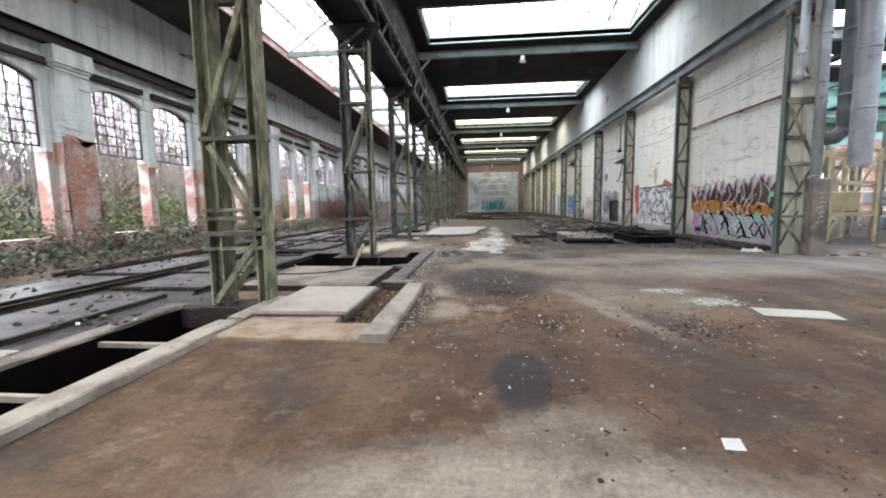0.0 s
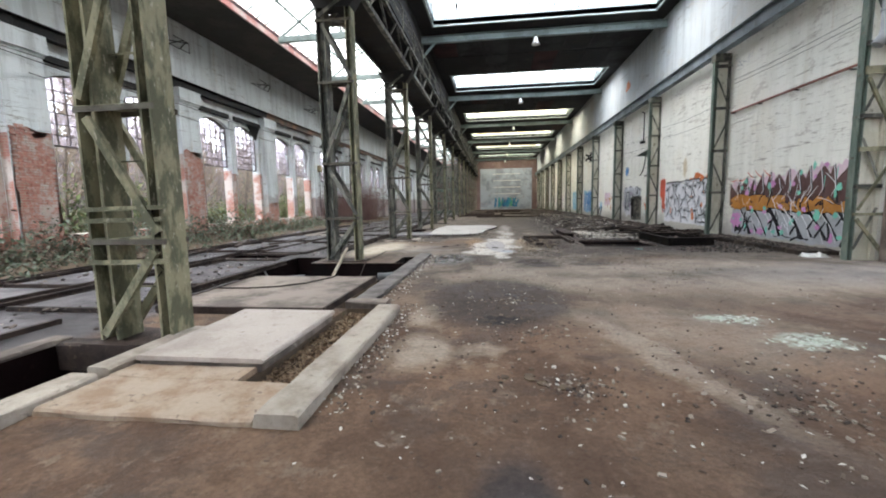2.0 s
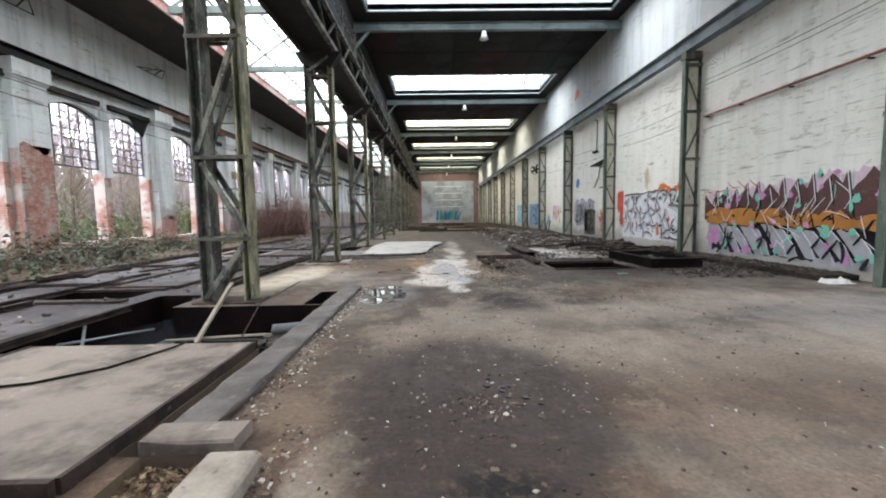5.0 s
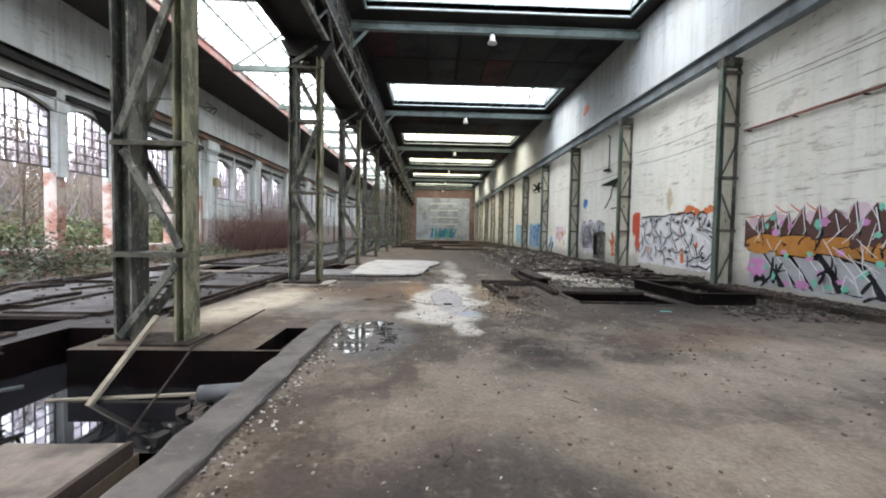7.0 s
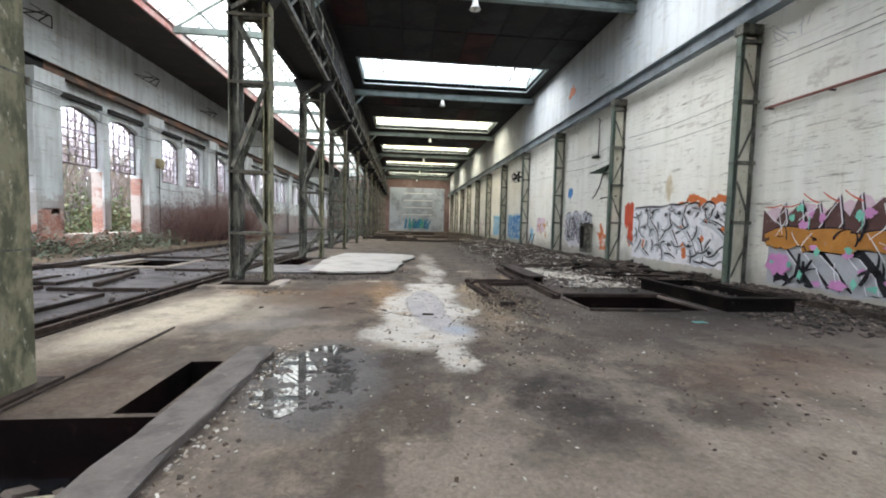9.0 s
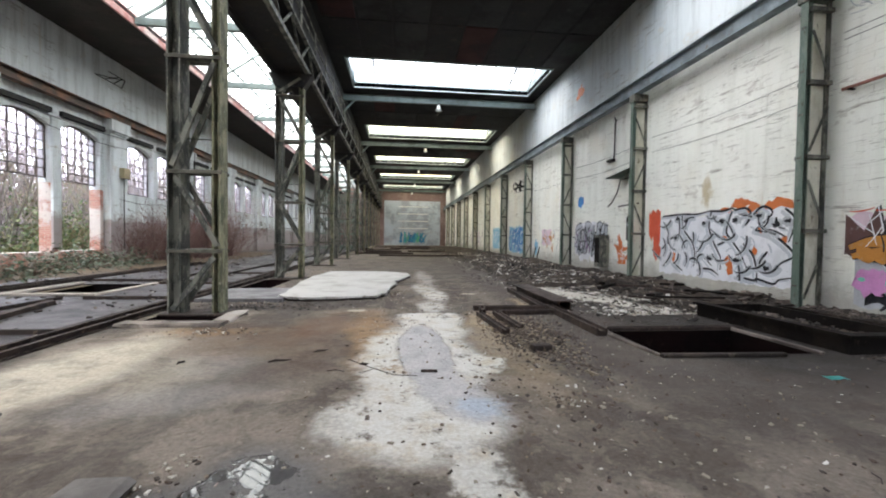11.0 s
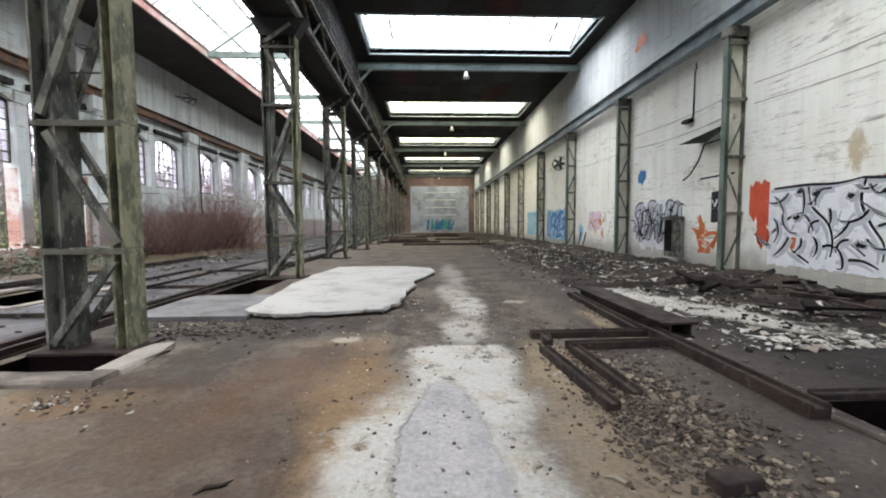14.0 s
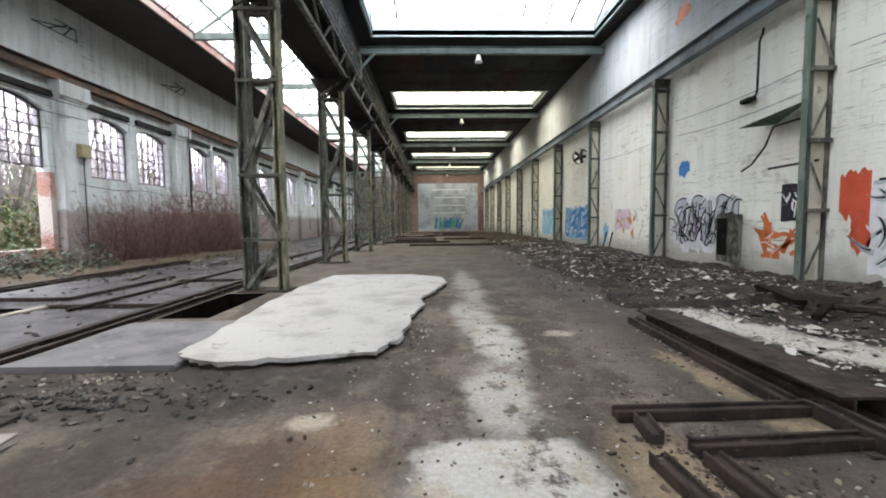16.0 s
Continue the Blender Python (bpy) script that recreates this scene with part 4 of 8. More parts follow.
def skylight(b):
    """A glazed lantern over an opening in the roof, in front of the beam at b."""
    y0, y1 = b - 5.0, b - 0.75
    x0, x1 = SKY_X
    ob = holder("skylight", "wide roof skylight with steel bars and milky glass", "skylight", "roof skylights", "structure", (0, 0, 0))
    for lo, hi in (((x0 - 0.1, y0 - 0.1, CEIL - 0.06), (x1 + 0.1, y0, CEIL + 0.75)), ((x0 - 0.1, y1, CEIL - 0.06), (x1 + 0.1, y1 + 0.1, CEIL + 0.42)),
                   ((x0 - 0.1, y0, CEIL - 0.06), (x0, y1, CEIL + 0.6)), ((x1, y0, CEIL - 0.06), (x1 + 0.1, y1, CEIL + 0.6))):
        bm = bmesh.new()
        quad_box(bm, lo, hi)
        # only the far upstand, which faces the daylight, gets the lit colour
        part("upstand", bm, M_UPSTAND_LIT if hi[2] == CEIL + 0.42 else M_BEAM, ob)
    n = 9
    for k in range(n + 1):
        x = x0 + (x1 - x0) * k / n
        bm = bmesh.new()
        strut(bm, (x, y0, CEIL + 2.3), (x, y1, CEIL + 0.44), 0.07, 0.1)
        part("glazing_bar", bm, M_STEEL, ob)
        if k < n:
            bm = bmesh.new()
            xe = x + (x1 - x0) / n
            bm.faces.new([bm.verts.new(v) for v in ((x + 0.03, y0, CEIL + 2.3), (xe - 0.03, y0, CEIL + 2.3), (xe - 0.03, y1, CEIL + 0.44), (x + 0.03, y1, CEIL + 0.44))])
            part("pane", bm, M_SUNLIT_GLASS if b > 50 else M_ROOFGLASS, ob).visible_shadow = False
    for k in range(4):
        x = x0 + (x1 - x0) * (k + 0.5) / 4
        bm = bmesh.new()
        strut(bm, (x, y1 - 0.1, CEIL + 0.45), (x + (0.7 if k % 2 else -0.7), y0 + 0.3, CEIL + 2.1), 0.05, 0.05)
        part("tie_rod", bm, M_STEEL, ob)
    for x in (x0 - 0.05, x1 + 0.05):
        bm = bmesh.new()
        vs = [bm.verts.new(v) for v in ((x, y0 - 0.1, CEIL + 0.5), (x, y1 + 0.1, CEIL + 0.4), (x, y0 - 0.1, CEIL + 2.35))]
        bm.faces.new(vs)
        part("cheek", bm, M_ROOFGLASS, ob).visible_shadow = False
    bm = bmesh.new()
    bm.faces.new([bm.verts.new(v) for v in ((x0, y0 - 0.05, CEIL + 0.75), (x1, y0 - 0.05, CEIL + 0.75), (x1, y0 - 0.05, CEIL + 2.36), (x0, y0 - 0.05, CEIL + 2.36))])
    part("back_pane", bm, M_SUNLIT_GLASS if b > 50 else M_ROOFGLASS, ob).visible_shadow = False
    return ob


def roof_beam(b):
    bm = bmesh.new()
    ibeam(bm, (-3.85, b, 10.55), (XE, b, 10.55), 0.26, 0.36)
    ob = thing("roof_beam", bm, M_BEAM, "pale green riveted roof beam across the nave", "beam", "roof beams")
    bm = bmesh.new()
    strut(bm, (-3.8, b, 9.6), (-3.05, b, 10.4), 0.1, 0.12)
    part("knee_brace", bm, M_BEAM, ob)
    bm = bmesh.new()
    strut(bm, (-3.8, b, 8.2), (-3.8, b, 10.4), 0.14, 0.16, (1, 0, 0))
    part("stanchion", bm, M_STEEL, ob)


def pendant(x, y):
    ob = holder("pendant_lamp", "white enamel factory lamp hanging under a roof beam, unlit", "lamp", "pendant lamps", "", (x, y, 10.36))
    bm = bmesh.new()
    tube(bm, [(0, 0, 0.02), (0, 0, -0.1)], 0.03)
    part("stem", bm, M_DARK, ob)
    bm = bmesh.new()
    tube(bm, [(0, 0, -0.1), (0, 0, -0.16), (0, 0, -0.32), (0, 0, -0.48)], [0.07, 0.11, 0.13, 0.22], 14)
    shade = part("shade", bm, M_WHITE, ob)
    bm = bmesh.new()
    tube(bm, [(0, 0, -0.47), (0, 0, -0.56)], [0.09, 0.03], 10)
    part("bulb", bm, M_WHITE, shade)


for b in SKY_BEAMS:
    if b < END_Y:
        roof_beam(b)
        if b > 0:
            pendant(2.4, b - 0.2)
    if b - 0.75 < END_Y:
        skylight(b)

# low roof strip along the window wall
bm = bmesh.new()
quad_box(bm, (XW - 0.45, BACK_Y, 9.66), (-10.5, END_Y, 9.9))
thing("soffit", bm, M_SOFFIT, "dark stained soffit over the window wall", "ceiling", kind="structure")
bm = bmesh.new()
quad_box(bm, (-10.5, BACK_Y, 9.58), (-10.42, END_Y, 10.02))
thing("fascia", bm, M_FASCIA, "faded red fascia along the glass roof", "trim", kind="structure")
bm = bmesh.new()
quad_box(bm, (-3.9, BACK_Y, 9.3), (-3.82, END_Y, 11.25))
thing("valley_fascia", bm, M_DARK, "sooty valley board between the two roofs", "trim", kind="structure")


def glass_roof():
    ridge, eave_l, eave_r = (-7.2, 12.1), (-10.45, 9.95), (-3.9, 11.2)
    y0 = -5.0
    span = 6.55
    k = 0
    while y0 < END_Y - 1:
        y1 = min(y0 + span, END_Y)
        ob = holder("glass_roof", "bay of a pitched glass roof with thin bars and milky panes", "glass roof", "glass roof bays", "structure", (0, 0, 0))
        n = 9
        for (xa, za), (xb, zb) in ((eave_l, ridge), (ridge, eave_r)):
            for j in range(n):
                ya, yb = y0 + (y1 - y0) * j / n, y0 + (y1 - y0) * (j + 1) / n
                bm = bmesh.new()
                strut(bm, (xa, ya, za), (xb, ya, zb), 0.025, 0.05)
                part("glazing_bar", bm, M_BEAM, ob)
                bm = bmesh.new()
                bm.faces.new([bm.verts.new(v) for v in ((xa, ya + 0.02, za + 0.03), (xb, ya + 0.02, zb + 0.03), (xb, yb - 0.02, zb + 0.03), (xa, yb - 0.02, za + 0.03))])
                part("pane", bm, M_ALGAE, ob).visible_shadow = False
            for f in (0.0, 0.33, 0.66):
                x, z = xa + (xb - xa) * f, za + (zb - za) * f
                bm = bmesh.new()
                strut(bm, (x, y0, z - 0.06), (x, y1 - 0.004, z - 0.06), 0.06, 0.1)
                part("purlin", bm, M_BEAM, ob)
        bm = bmesh.new()
        strut(bm, (-10.4, y0 + 1.2, 9.75), (-4.4, y0 + 1.2, 9.75), 0.18, 0.27)
        part("tie_beam", bm, M_BEAM, ob)
        bm = bmesh.new()
        strut(bm, (-10.4, y0 + 1.2, 9.8), (-7.2, y0 + 1.2, 12.0), 0.07, 0.09), strut(bm, (-7.2, y0 + 1.2, 12.0), (-4.0, y0 + 1.2, 11.0), 0.07, 0.09)
        part("rafter", bm, M_BEAM, ob)
        bm = bmesh.new()
        strut(bm, (-7.2, y0 + 1.2, 9.8), (-7.2, y0 + 1.2, 12.0), 0.05, 0.05, (1, 0, 0))
        part("king_rod", bm, M_BEAM, ob)
        y0 = y1


glass_roof()


# ---- steel towers and crane runway ----
def tower_parts(ob, mat, extra):
    """Two laced posts: the wider one at -0.4, the slimmer one at 0.33."""
    dy = 0.17
    top = 7.05
    for x, w in ((-0.38, 0.24), (0.36, 0.15)):
        bm = bmesh.new()
        ibeam(bm, (x, 0, -0.02), (x, 0, top), 2 * dy, w, (1, 0, 0), 0.03, 0.02)
        part("post", bm, M_MOSS if x > 0 else mat, ob)
    levels = (0.0, 1.18, 2.65, 4.75, 6.3, 7.0)
    for z in levels[1:]:
        for y in (-dy, dy):
            bm = bmesh.new()
            quad_box(bm, (-0.52, y - 0.012, z - 0.03), (0.46, y + 0.012, z + 0.03))
            part("batten", bm, M_RUST_PALE, ob)
        bm = bmesh.new()
        quad_box(bm, (-0.5, -dy + 0.014, z + 0.03), (0.44, dy - 0.014, z + 0.045))
        part("batten_plate", bm, mat, ob)
    flip = 1
    for a, b in zip(levels, levels[1:]):
        for y in (-dy - 0.02, dy + 0.02):
            bm = bmesh.new()
            angle_bar(bm, (-0.4 * flip, y, a + 0.1), (0.34 * flip, y, b - 0.1), 0.09, 0.06, (0, 1, 0))
            part("diagonal", bm, mat, ob)
        flip = -flip
    for z in (0.62, 1.75, 2.1, 3.3, 5.2):
        bm = bmesh.new()
        strut(bm, (-0.28, dy * 0.5, z), (0.26, dy * 0.5, z), 0.02, 0.02)
        part("rung", bm, mat, ob)
    if extra:
        for z in (0.95, 1.42, 1.55):
            bm = bmesh.new()
            angle_bar(bm, (-0.54, -dy - 0.04, z), (0.5, -dy - 0.04, z + 0.015), 0.05, 0.05)
            part("clamp_plate", bm, M_MOSS, ob, "mossy clamp plate")
    bm = bmesh.new()
    vs = []
    for y in (-0.2, 0.2):
        vs.append([bm.verts.new(v) for v in ((-0.5, y, 6.6), (0.45, y, 6.6), (0.75, y, 7.06), (-0.75, y, 7.06))])
    bm.faces.new(vs[0]), bm.faces.new(vs[1])
    for k in range(4):
        bm.faces.new((vs[0][k], vs[1][k], vs[1][(k + 1) % 4], vs[0][(k + 1) % 4]))
    part("bracket", bm, M_DARK, ob)
    bm = bmesh.new()
    quad_box(bm, (-0.6, -0.32, 0), (0.55, 0.32, 0.03))
    part("base_plate", bm, M_RUST, ob)


TOWER_X, TOWER_Y0 = -3.9, 6.5
TOWERS = [-6.7, -0.1, 6.5, 13.08, 19.8] + [26.42 + 6.6 * k for k in range(10)]
mossy = holder("lattice_tower", "mossy riveted lattice column with clamp plates carrying the crane runway", "steel column", "lattice columns between the naves", "", (TOWER_X, TOWER_Y0, 0.0))
tower_parts(mossy, M_MOSS, True)
bm = bmesh.new()
rng = random.Random(14)
for k in range(9):
    z = 0.78 + 0.09 * k
    tube(bm, [(0.36 + rng.uniform(-0.05, 0.05), -0.176, z), (0.36 + rng.uniform(-0.05, 0.05), -0.177, z + 0.07), (0.36 + rng.uniform(-0.05, 0.05), -0.176, z + 0.03)], 0.006, 5)
part("sprayed_tag", bm, M_TROUGH, mossy, "black unreadable scrawl on a post")
plain = holder("lattice_tower", "grey-green riveted lattice column carrying the crane runway", "steel column", "lattice columns between the naves", "", (TOWER_X, TOWERS[3], 0.0))
tower_parts(plain, M_STEEL, False)
for k, y in enumerate(TOWERS):
    if k in (2, 3) or y > END_Y - 0.5:
        continue
    copy_thing(plain, pose(TOWER_X, y, 0))


def runway():
    for y0, y1 in zip(TOWERS, TOWERS[1:] + [END_Y]):
        y1 = min(y1 - 0.01, END_Y - 0.02)
        if y0 > END_Y - 1:
            break
        ob = holder("crane_runway_girder", "sooty lattice girder with walkway and handrail on the lattice columns", "girder", "crane runway girders", "", (0, 0, 0))
        for x in (-4.45, -3.35):
            for z, h in ((7.14, 0.14), (8.1, 0.1)):
                bm = bmesh.new()
                strut(bm, (x, y0, z), (x, y1, z), 0.14, h)
                part("chord", bm, M_STEEL if x > -4 else M_DARK, ob)
            n = 6
            for j in range(n):
                a, b = y0 + (y1 - y0) * j / n, y0 + (y1 - y0) * (j + 1) / n
                bm = bmesh.new()
                strut(bm, (x, a, 7.15 if j % 2 else 8.05), (x, b, 8.05 if j % 2 else 7.15), 0.05, 0.07, (1, 0, 0))
                part("lacing", bm, M_STEEL, ob)
        bm = bmesh.new()
        quad_box(bm, (-4.38, y0, 7.2), (-3.42, y1, 7.23))
        part("bottom_plate", bm, M_DARK, ob)
        bm = bmesh.new()
        quad_box(bm, (-3.95, y0, 7.234), (-3.92, y1, 8.1))
        part("web", bm, M_DARK, ob)
        bm = bmesh.new()
        quad_box(bm, (-4.45, y0, 8.16), (-3.3, y1, 8.2))
        part("walkway", bm, M_DARK, ob)
        for z in (8.65, 9.05):
            bm = bmesh.new()
            tube(bm, [(-3.32, y0, z), (-3.32, y1, z)], 0.025, 6)
            part("handrail", bm, M_STEEL, ob)
        for j in range(3):
            bm = bmesh.new()
            y = y0 + (y1 - y0) * (j + 0.5) / 3
            strut(bm, (-3.32, y, 8.18), (-3.32, y, 9.07), 0.05, 0.05, (1, 0, 0))
            part("rail_post", bm, M_STEEL, ob)


runway()


# ---- columns and crane rail on the east wall ----
def wall_column_parts(ob):
    bm = bmesh.new()
    ibeam(bm, (-0.52, 0, 0), (-0.52, 0, 6.95), 0.17, 0.12, (1, 0, 0), 0.02, 0.02)
    part("front_chord", bm, M_GREEN, ob)
    bm = bmesh.new()
    strut(bm, (-0.05, 0, 0), (-0.05, 0, 6.95), 0.15, 0.09, (1, 0, 0))
    part("back_chord", bm, M_STEEL, ob)
    flip = 1
    for a, b in ((0.15, 1.75), (1.75, 3.35), (3.35, 4.95), (4.95, 6.5)):
        for y in (-0.1, 0.1):
            bm = bmesh.new()
            angle_bar(bm, (-0.48 if flip > 0 else -0.06, y, a + 0.12), (-0.06 if flip > 0 else -0.48, y, a + 1.1), 0.06, 0.04, (0, 1, 0))
            part("lacing", bm, M_STEEL, ob)
        flip = -flip
        bm = bmesh.new()
        quad_box(bm, (-0.54, -0.15, b - 0.045), (-0.01, 0.15, b + 0.045))
        part("batten", bm, M_STEEL, ob)
    bm = bmesh.new()
    quad_box(bm, (-0.62, -0.16, 6.68), (-0.02, 0.16, 6.95))
    part("head", bm, M_STEEL, ob, "", 0.02)
    bm = bmesh.new()
    rough_box(bm, (-0.455, -0.04, 0.0), (-0.1, 0.06, 6.66), random.Random(4), 0.2, 0.004)
    part("infill", bm, M_INFILL, ob, "stained cream infill between the chords", 0.004)
    for k in range(7):
        z = 0.55 + 0.93 * k
        bm = bmesh.new()
        quad_box(bm, (-0.6, -0.05, z - 0.02), (-0.585, 0.05, z + 0.02))
        part("rivet_plate", bm, M_STEEL, ob)


first = None
for y in PIERS:
    if PIER0 - 0.1 < y < END_Y:
        if first is None:
            first = holder("wall_column", "faded green laced steel column against the lime-washed wall", "steel column", "columns along the east wall", "", (XE, y + 0.22, 0))
            wall_column_parts(first)
        else:
            copy_thing(first, pose(XE, y + 0.22, 0))
# the end column reaches round the end of the wall
for z, h in ((4.35, 0.09), (2.6, 0.05), (1.1, 0.035)):
    bm = bmesh.new()
    quad_box(bm, (-0.56, -0.16, z - h), (0.28, -0.118, z + h))
    part("end_batten", bm, M_MOSS, first, "yellow-green batten")
for a, b in (((-0.5, 4.2), (0.2, 2.75)), ((-0.5, 1.2), (0.2, 2.5)), ((-0.5, 1.0), (0.22, 0.05))):
    bm = bmesh.new()
    angle_bar(bm, (a[0], -0.15, a[1]), (b[0], -0.15, b[1]), 0.07, 0.05, (0, 1, 0))
    part("end_diagonal", bm, M_MOSS, first, "yellow-green diagonal")
bm = bmesh.new()
rough_box(bm, (-0.1, -0.11, 0.0), (0.24, -0.03, 6.6), random.Random(5), 0.2, 0.006)
part("end_infill", bm, M_INFILL, first, "stained cream infill at the wall's end")
for a in PIERS:
    b = min(a + BAY - 0.008, END_Y)
    if a > END_Y - 1:
        break
    bm = bmesh.new()
    ibeam(bm, (XE - 0.42, a, 7.2), (XE - 0.42, b, 7.2), 0.3, 0.48)
    ob = thing("crane_rail_beam", bm, M_RAIL_BLUE, "blue-grey steel crane rail beam along the east wall", "beam", "crane rail beams on the east wall")
    bm = bmesh.new()
    strut(bm, (XE - 0.42, a, 7.48), (XE - 0.42, b, 7.48), 0.07, 0.08)
    part("rail", bm, M_RUST, ob)

# ---- floor works beside the towers ----
def cast(name, lo, hi, mat, label, category, seed=1, jag=0.012, group=""):
    bm = bmesh.new()
    rough_box(bm, lo, hi, random.Random(seed), 0.25, jag)
    return thing(name, bm, mat, label, category, group)


cast("kerb", (-1.5, 4.75, 0), (-1.17, 7.85, 0.11), M_CONC, "pale worn concrete kerb beside a leaf-filled gutter", "kerb", 1)
plate = holder("kerb_plate", "broad flat rust-tinted concrete plate across the gutter's end", "kerb", "", "", (0, 0, 0))
rust_conc = worn("rust-tinted kerb concrete", (0.33, 0.26, 0.195), (0.24, 0.165, 0.11), (0.13, 0.092, 0.068), 2.2, 0.9, 0.0, 30, None, (0.43, 0.62), 0.6)
for lo, hi in (((-3.3, 4.75, 0), (-1.52, 5.36, 0.055)), ((-3.3, 5.364, 0), (-2.03, 5.665, 0.053))):
    bm = bmesh.new()
    rough_box(bm, lo, hi, random.Random(2), 0.2, 0.014)
    part("slab_piece", bm, rust_conc, plate)
cast("kerb", (-2.02, 8.3, 0), (-1.68, 14.12, 0.075), worn("damp grey kerb", (0.115, 0.10, 0.092), (0.075, 0.065, 0.06), (0.19, 0.17, 0.145), 2.2, 0.6, 0.0, 30, None, (0.42, 0.6), 0.5), "damp grey concrete kerb along the water pit", "kerb", 3, 0.022)
cast("kerb_block", (-2.05, 8.0, 0), (-1.42, 8.28, 0.1), M_SLAB_D, "short concrete cross block between two kerbs", "kerb", 4)
cast("kerb", (-3.62, -3.0, 0), (-3.32, 5.3, 0.10), M_CONC, "pale concrete kerb along the open trench", "kerb", 5)
cast("trench_edge", (-5.12, -3.0, 0), (-4.85, 6.4, 0.05), M_SLAB_D, "worn concrete edge of the open trench", "kerb", 6)
cast("trench_end", (-4.85, 6.2, -0.3), (-3.64, 6.44, 0.02), M_RUST, "concrete sill at the trench's end", "kerb", 7)
for y in (1.6, 3.4, 4.8):
    bm = bmesh.new()
    quad_box(bm, (-4.86, y - 0.03, -0.12), (-3.61, y + 0.03, -0.06))
    thing("trench_bar", bm, M_TIMBER, "pale cross bar spanning the open trench", "bar", "bars across the trench")

cover = holder("concrete_cover", "pale dusty concrete cover slab on a stained bed beside a column", "slab", "", "", (0, 0, 0))
for nm, lo, hi, mat in (("bed", (-3.26, 5.67, 0.0), (-1.99, 7.38, 0.085), M_SLAB_D), ("top_slab", (-3.28, 5.65, 0.088), (-1.96, 7.4, 0.135), M_SLAB)):
    bm = bmesh.new()
    rough_box(bm, lo, hi, random.Random(8), 0.25, 0.006)
    part(nm, bm, mat, cover)
cast("cover_strip", (-3.54, 5.4, 0.0), (-3.32, 6.7, 0.11), M_CONC, "narrow concrete strip beside the cover slab", "slab", 9)
cover = cast("concrete_cover", (-4.78, 7.64, 0.0), (-2.25, 10.16, 0.10), M_SLAB_D, "stained concrete cover slab with a steel rim", "slab", 10, 0.006)
for lo, hi in (((-4.8, 7.59, 0.0), (-2.24, 7.635, 0.105)), ((-2.245, 7.64, 0.0), (-2.21, 10.16, 0.105)), ((-4.84, 7.59, 0.0), (-4.805, 10.16, 0.105))):
    bm = bmesh.new()
    quad_box(bm, lo, hi)
    part("rim", bm, M_RUST, cover, "rusty steel rim")
bm = bmesh.new()
tube(bm, [(-4.76, 8.86, 0.115), (-4.2, 8.86, 0.115), (-3.7, 9.0, 0.115), (-3.3, 9.35, 0.115), (-3.05, 9.9, 0.12), (-3.03, 10.22, 0.1), (-3.06, 10.35, -0.2), (-3.1, 10.4, -0.5)], 0.013, 7)
thing("hose", bm, M_TROUGH, "black hose lying over the slab into the pit", "hose")

cast("kerb", (-4.62, 18.52, 0), (-3.02, 18.84, 0.06), M_SLAB_D, "pale broken kerb round a column pit", "kerb", 11, 0.02)
cast("kerb", (-3.28, 18.86, 0), (-3.0, 19.75, 0.06), M_SLAB, "pale broken kerb round a column pit", "kerb", 12, 0.02)
bm = bmesh.new()
quad_box(bm, (-4.4, 18.98, -0.3), (-3.4, 19.2, -0.08))
thing("steel_block", bm, M_RUST, "rusty steel block lying in the column pit", "steel block", bevel=0.02)


def white_slab():
    rng = random.Random(5)
    rim = [(-3.15, 21.75), (-2.9, 21.6), (-2.5, 21.45), (-1.5, 21.55), (-0.75, 21.75), (-0.5, 22.2), (-0.42, 23.4), (-0.2, 24.4), (-0.28, 25.2), (0.0, 26.2), (0.28, 27.3), (0.25, 28.4), (-0.6, 29.0), (-2.0, 29.2), (-3.0, 29.1), (-3.3, 27.0), (-3.3, 25.0), (-3.2, 23.2)]
    rim = [(x * 0.935, 16.85 + (y - 16.85) * 0.935) for x, y in rim]
    pts = []
    for (x0, y0), (x1, y1) in zip(rim, rim[1:] + rim[:1]):
        for k in range(5):
            f = k / 5
            pts.append((x0 + (x1 - x0) * f + rng.uniform(-0.05, 0.05), y0 + (y1 - y0) * f + rng.uniform(-0.05, 0.05)))
    bm = bmesh.new()
    top = [bm.verts.new((x, y, 0.10 + rng.uniform(-0.006, 0.006))) for x, y in pts]
    low = [bm.verts.new((x + rng.uniform(-0.02, 0.02), y + rng.uniform(-0.02, 0.02), 0.05 + rng.uniform(-0.01, 0.01))) for x, y in pts]
    bm.faces.new(top)
    for k in range(len(pts)):
        bm.faces.new((top[k], low[k], low[(k + 1) % len(pts)], top[(k + 1) % len(pts)]))
    bmesh.ops.triangulate(bm, faces=[f for f in bm.faces if len(f.verts) > 4])
    ob = holder("concrete_screed", "whitish concrete screed slab with broken edges on the floor", "slab", "", "", (0, 0, 0))
    part("top_layer", bm, M_SLAB_W, ob)
    # inset dark strip that draws the shadow and debris below the slab's edge
    bm = bmesh.new()
    n = len(pts)
    inner = [(-1.7 + (x + 1.7) * 0.985 + rng.uniform(-0.03, 0.03), 24.8 + (y - 24.8) * 0.99 + rng.uniform(-0.03, 0.03)) for x, y in pts]
    top, low = [bm.verts.new((x, y, 0.046)) for x, y in inner], [bm.verts.new((x, y, 0.0)) for x, y in inner]
    for k in range(n):
        bm.faces.new((top[k], low[k], low[(k + 1) % n], top[(k + 1) % n]))
    part("broken_bed", bm, M_HEAP, ob, "dark strip for the shadow and debris under the screed")


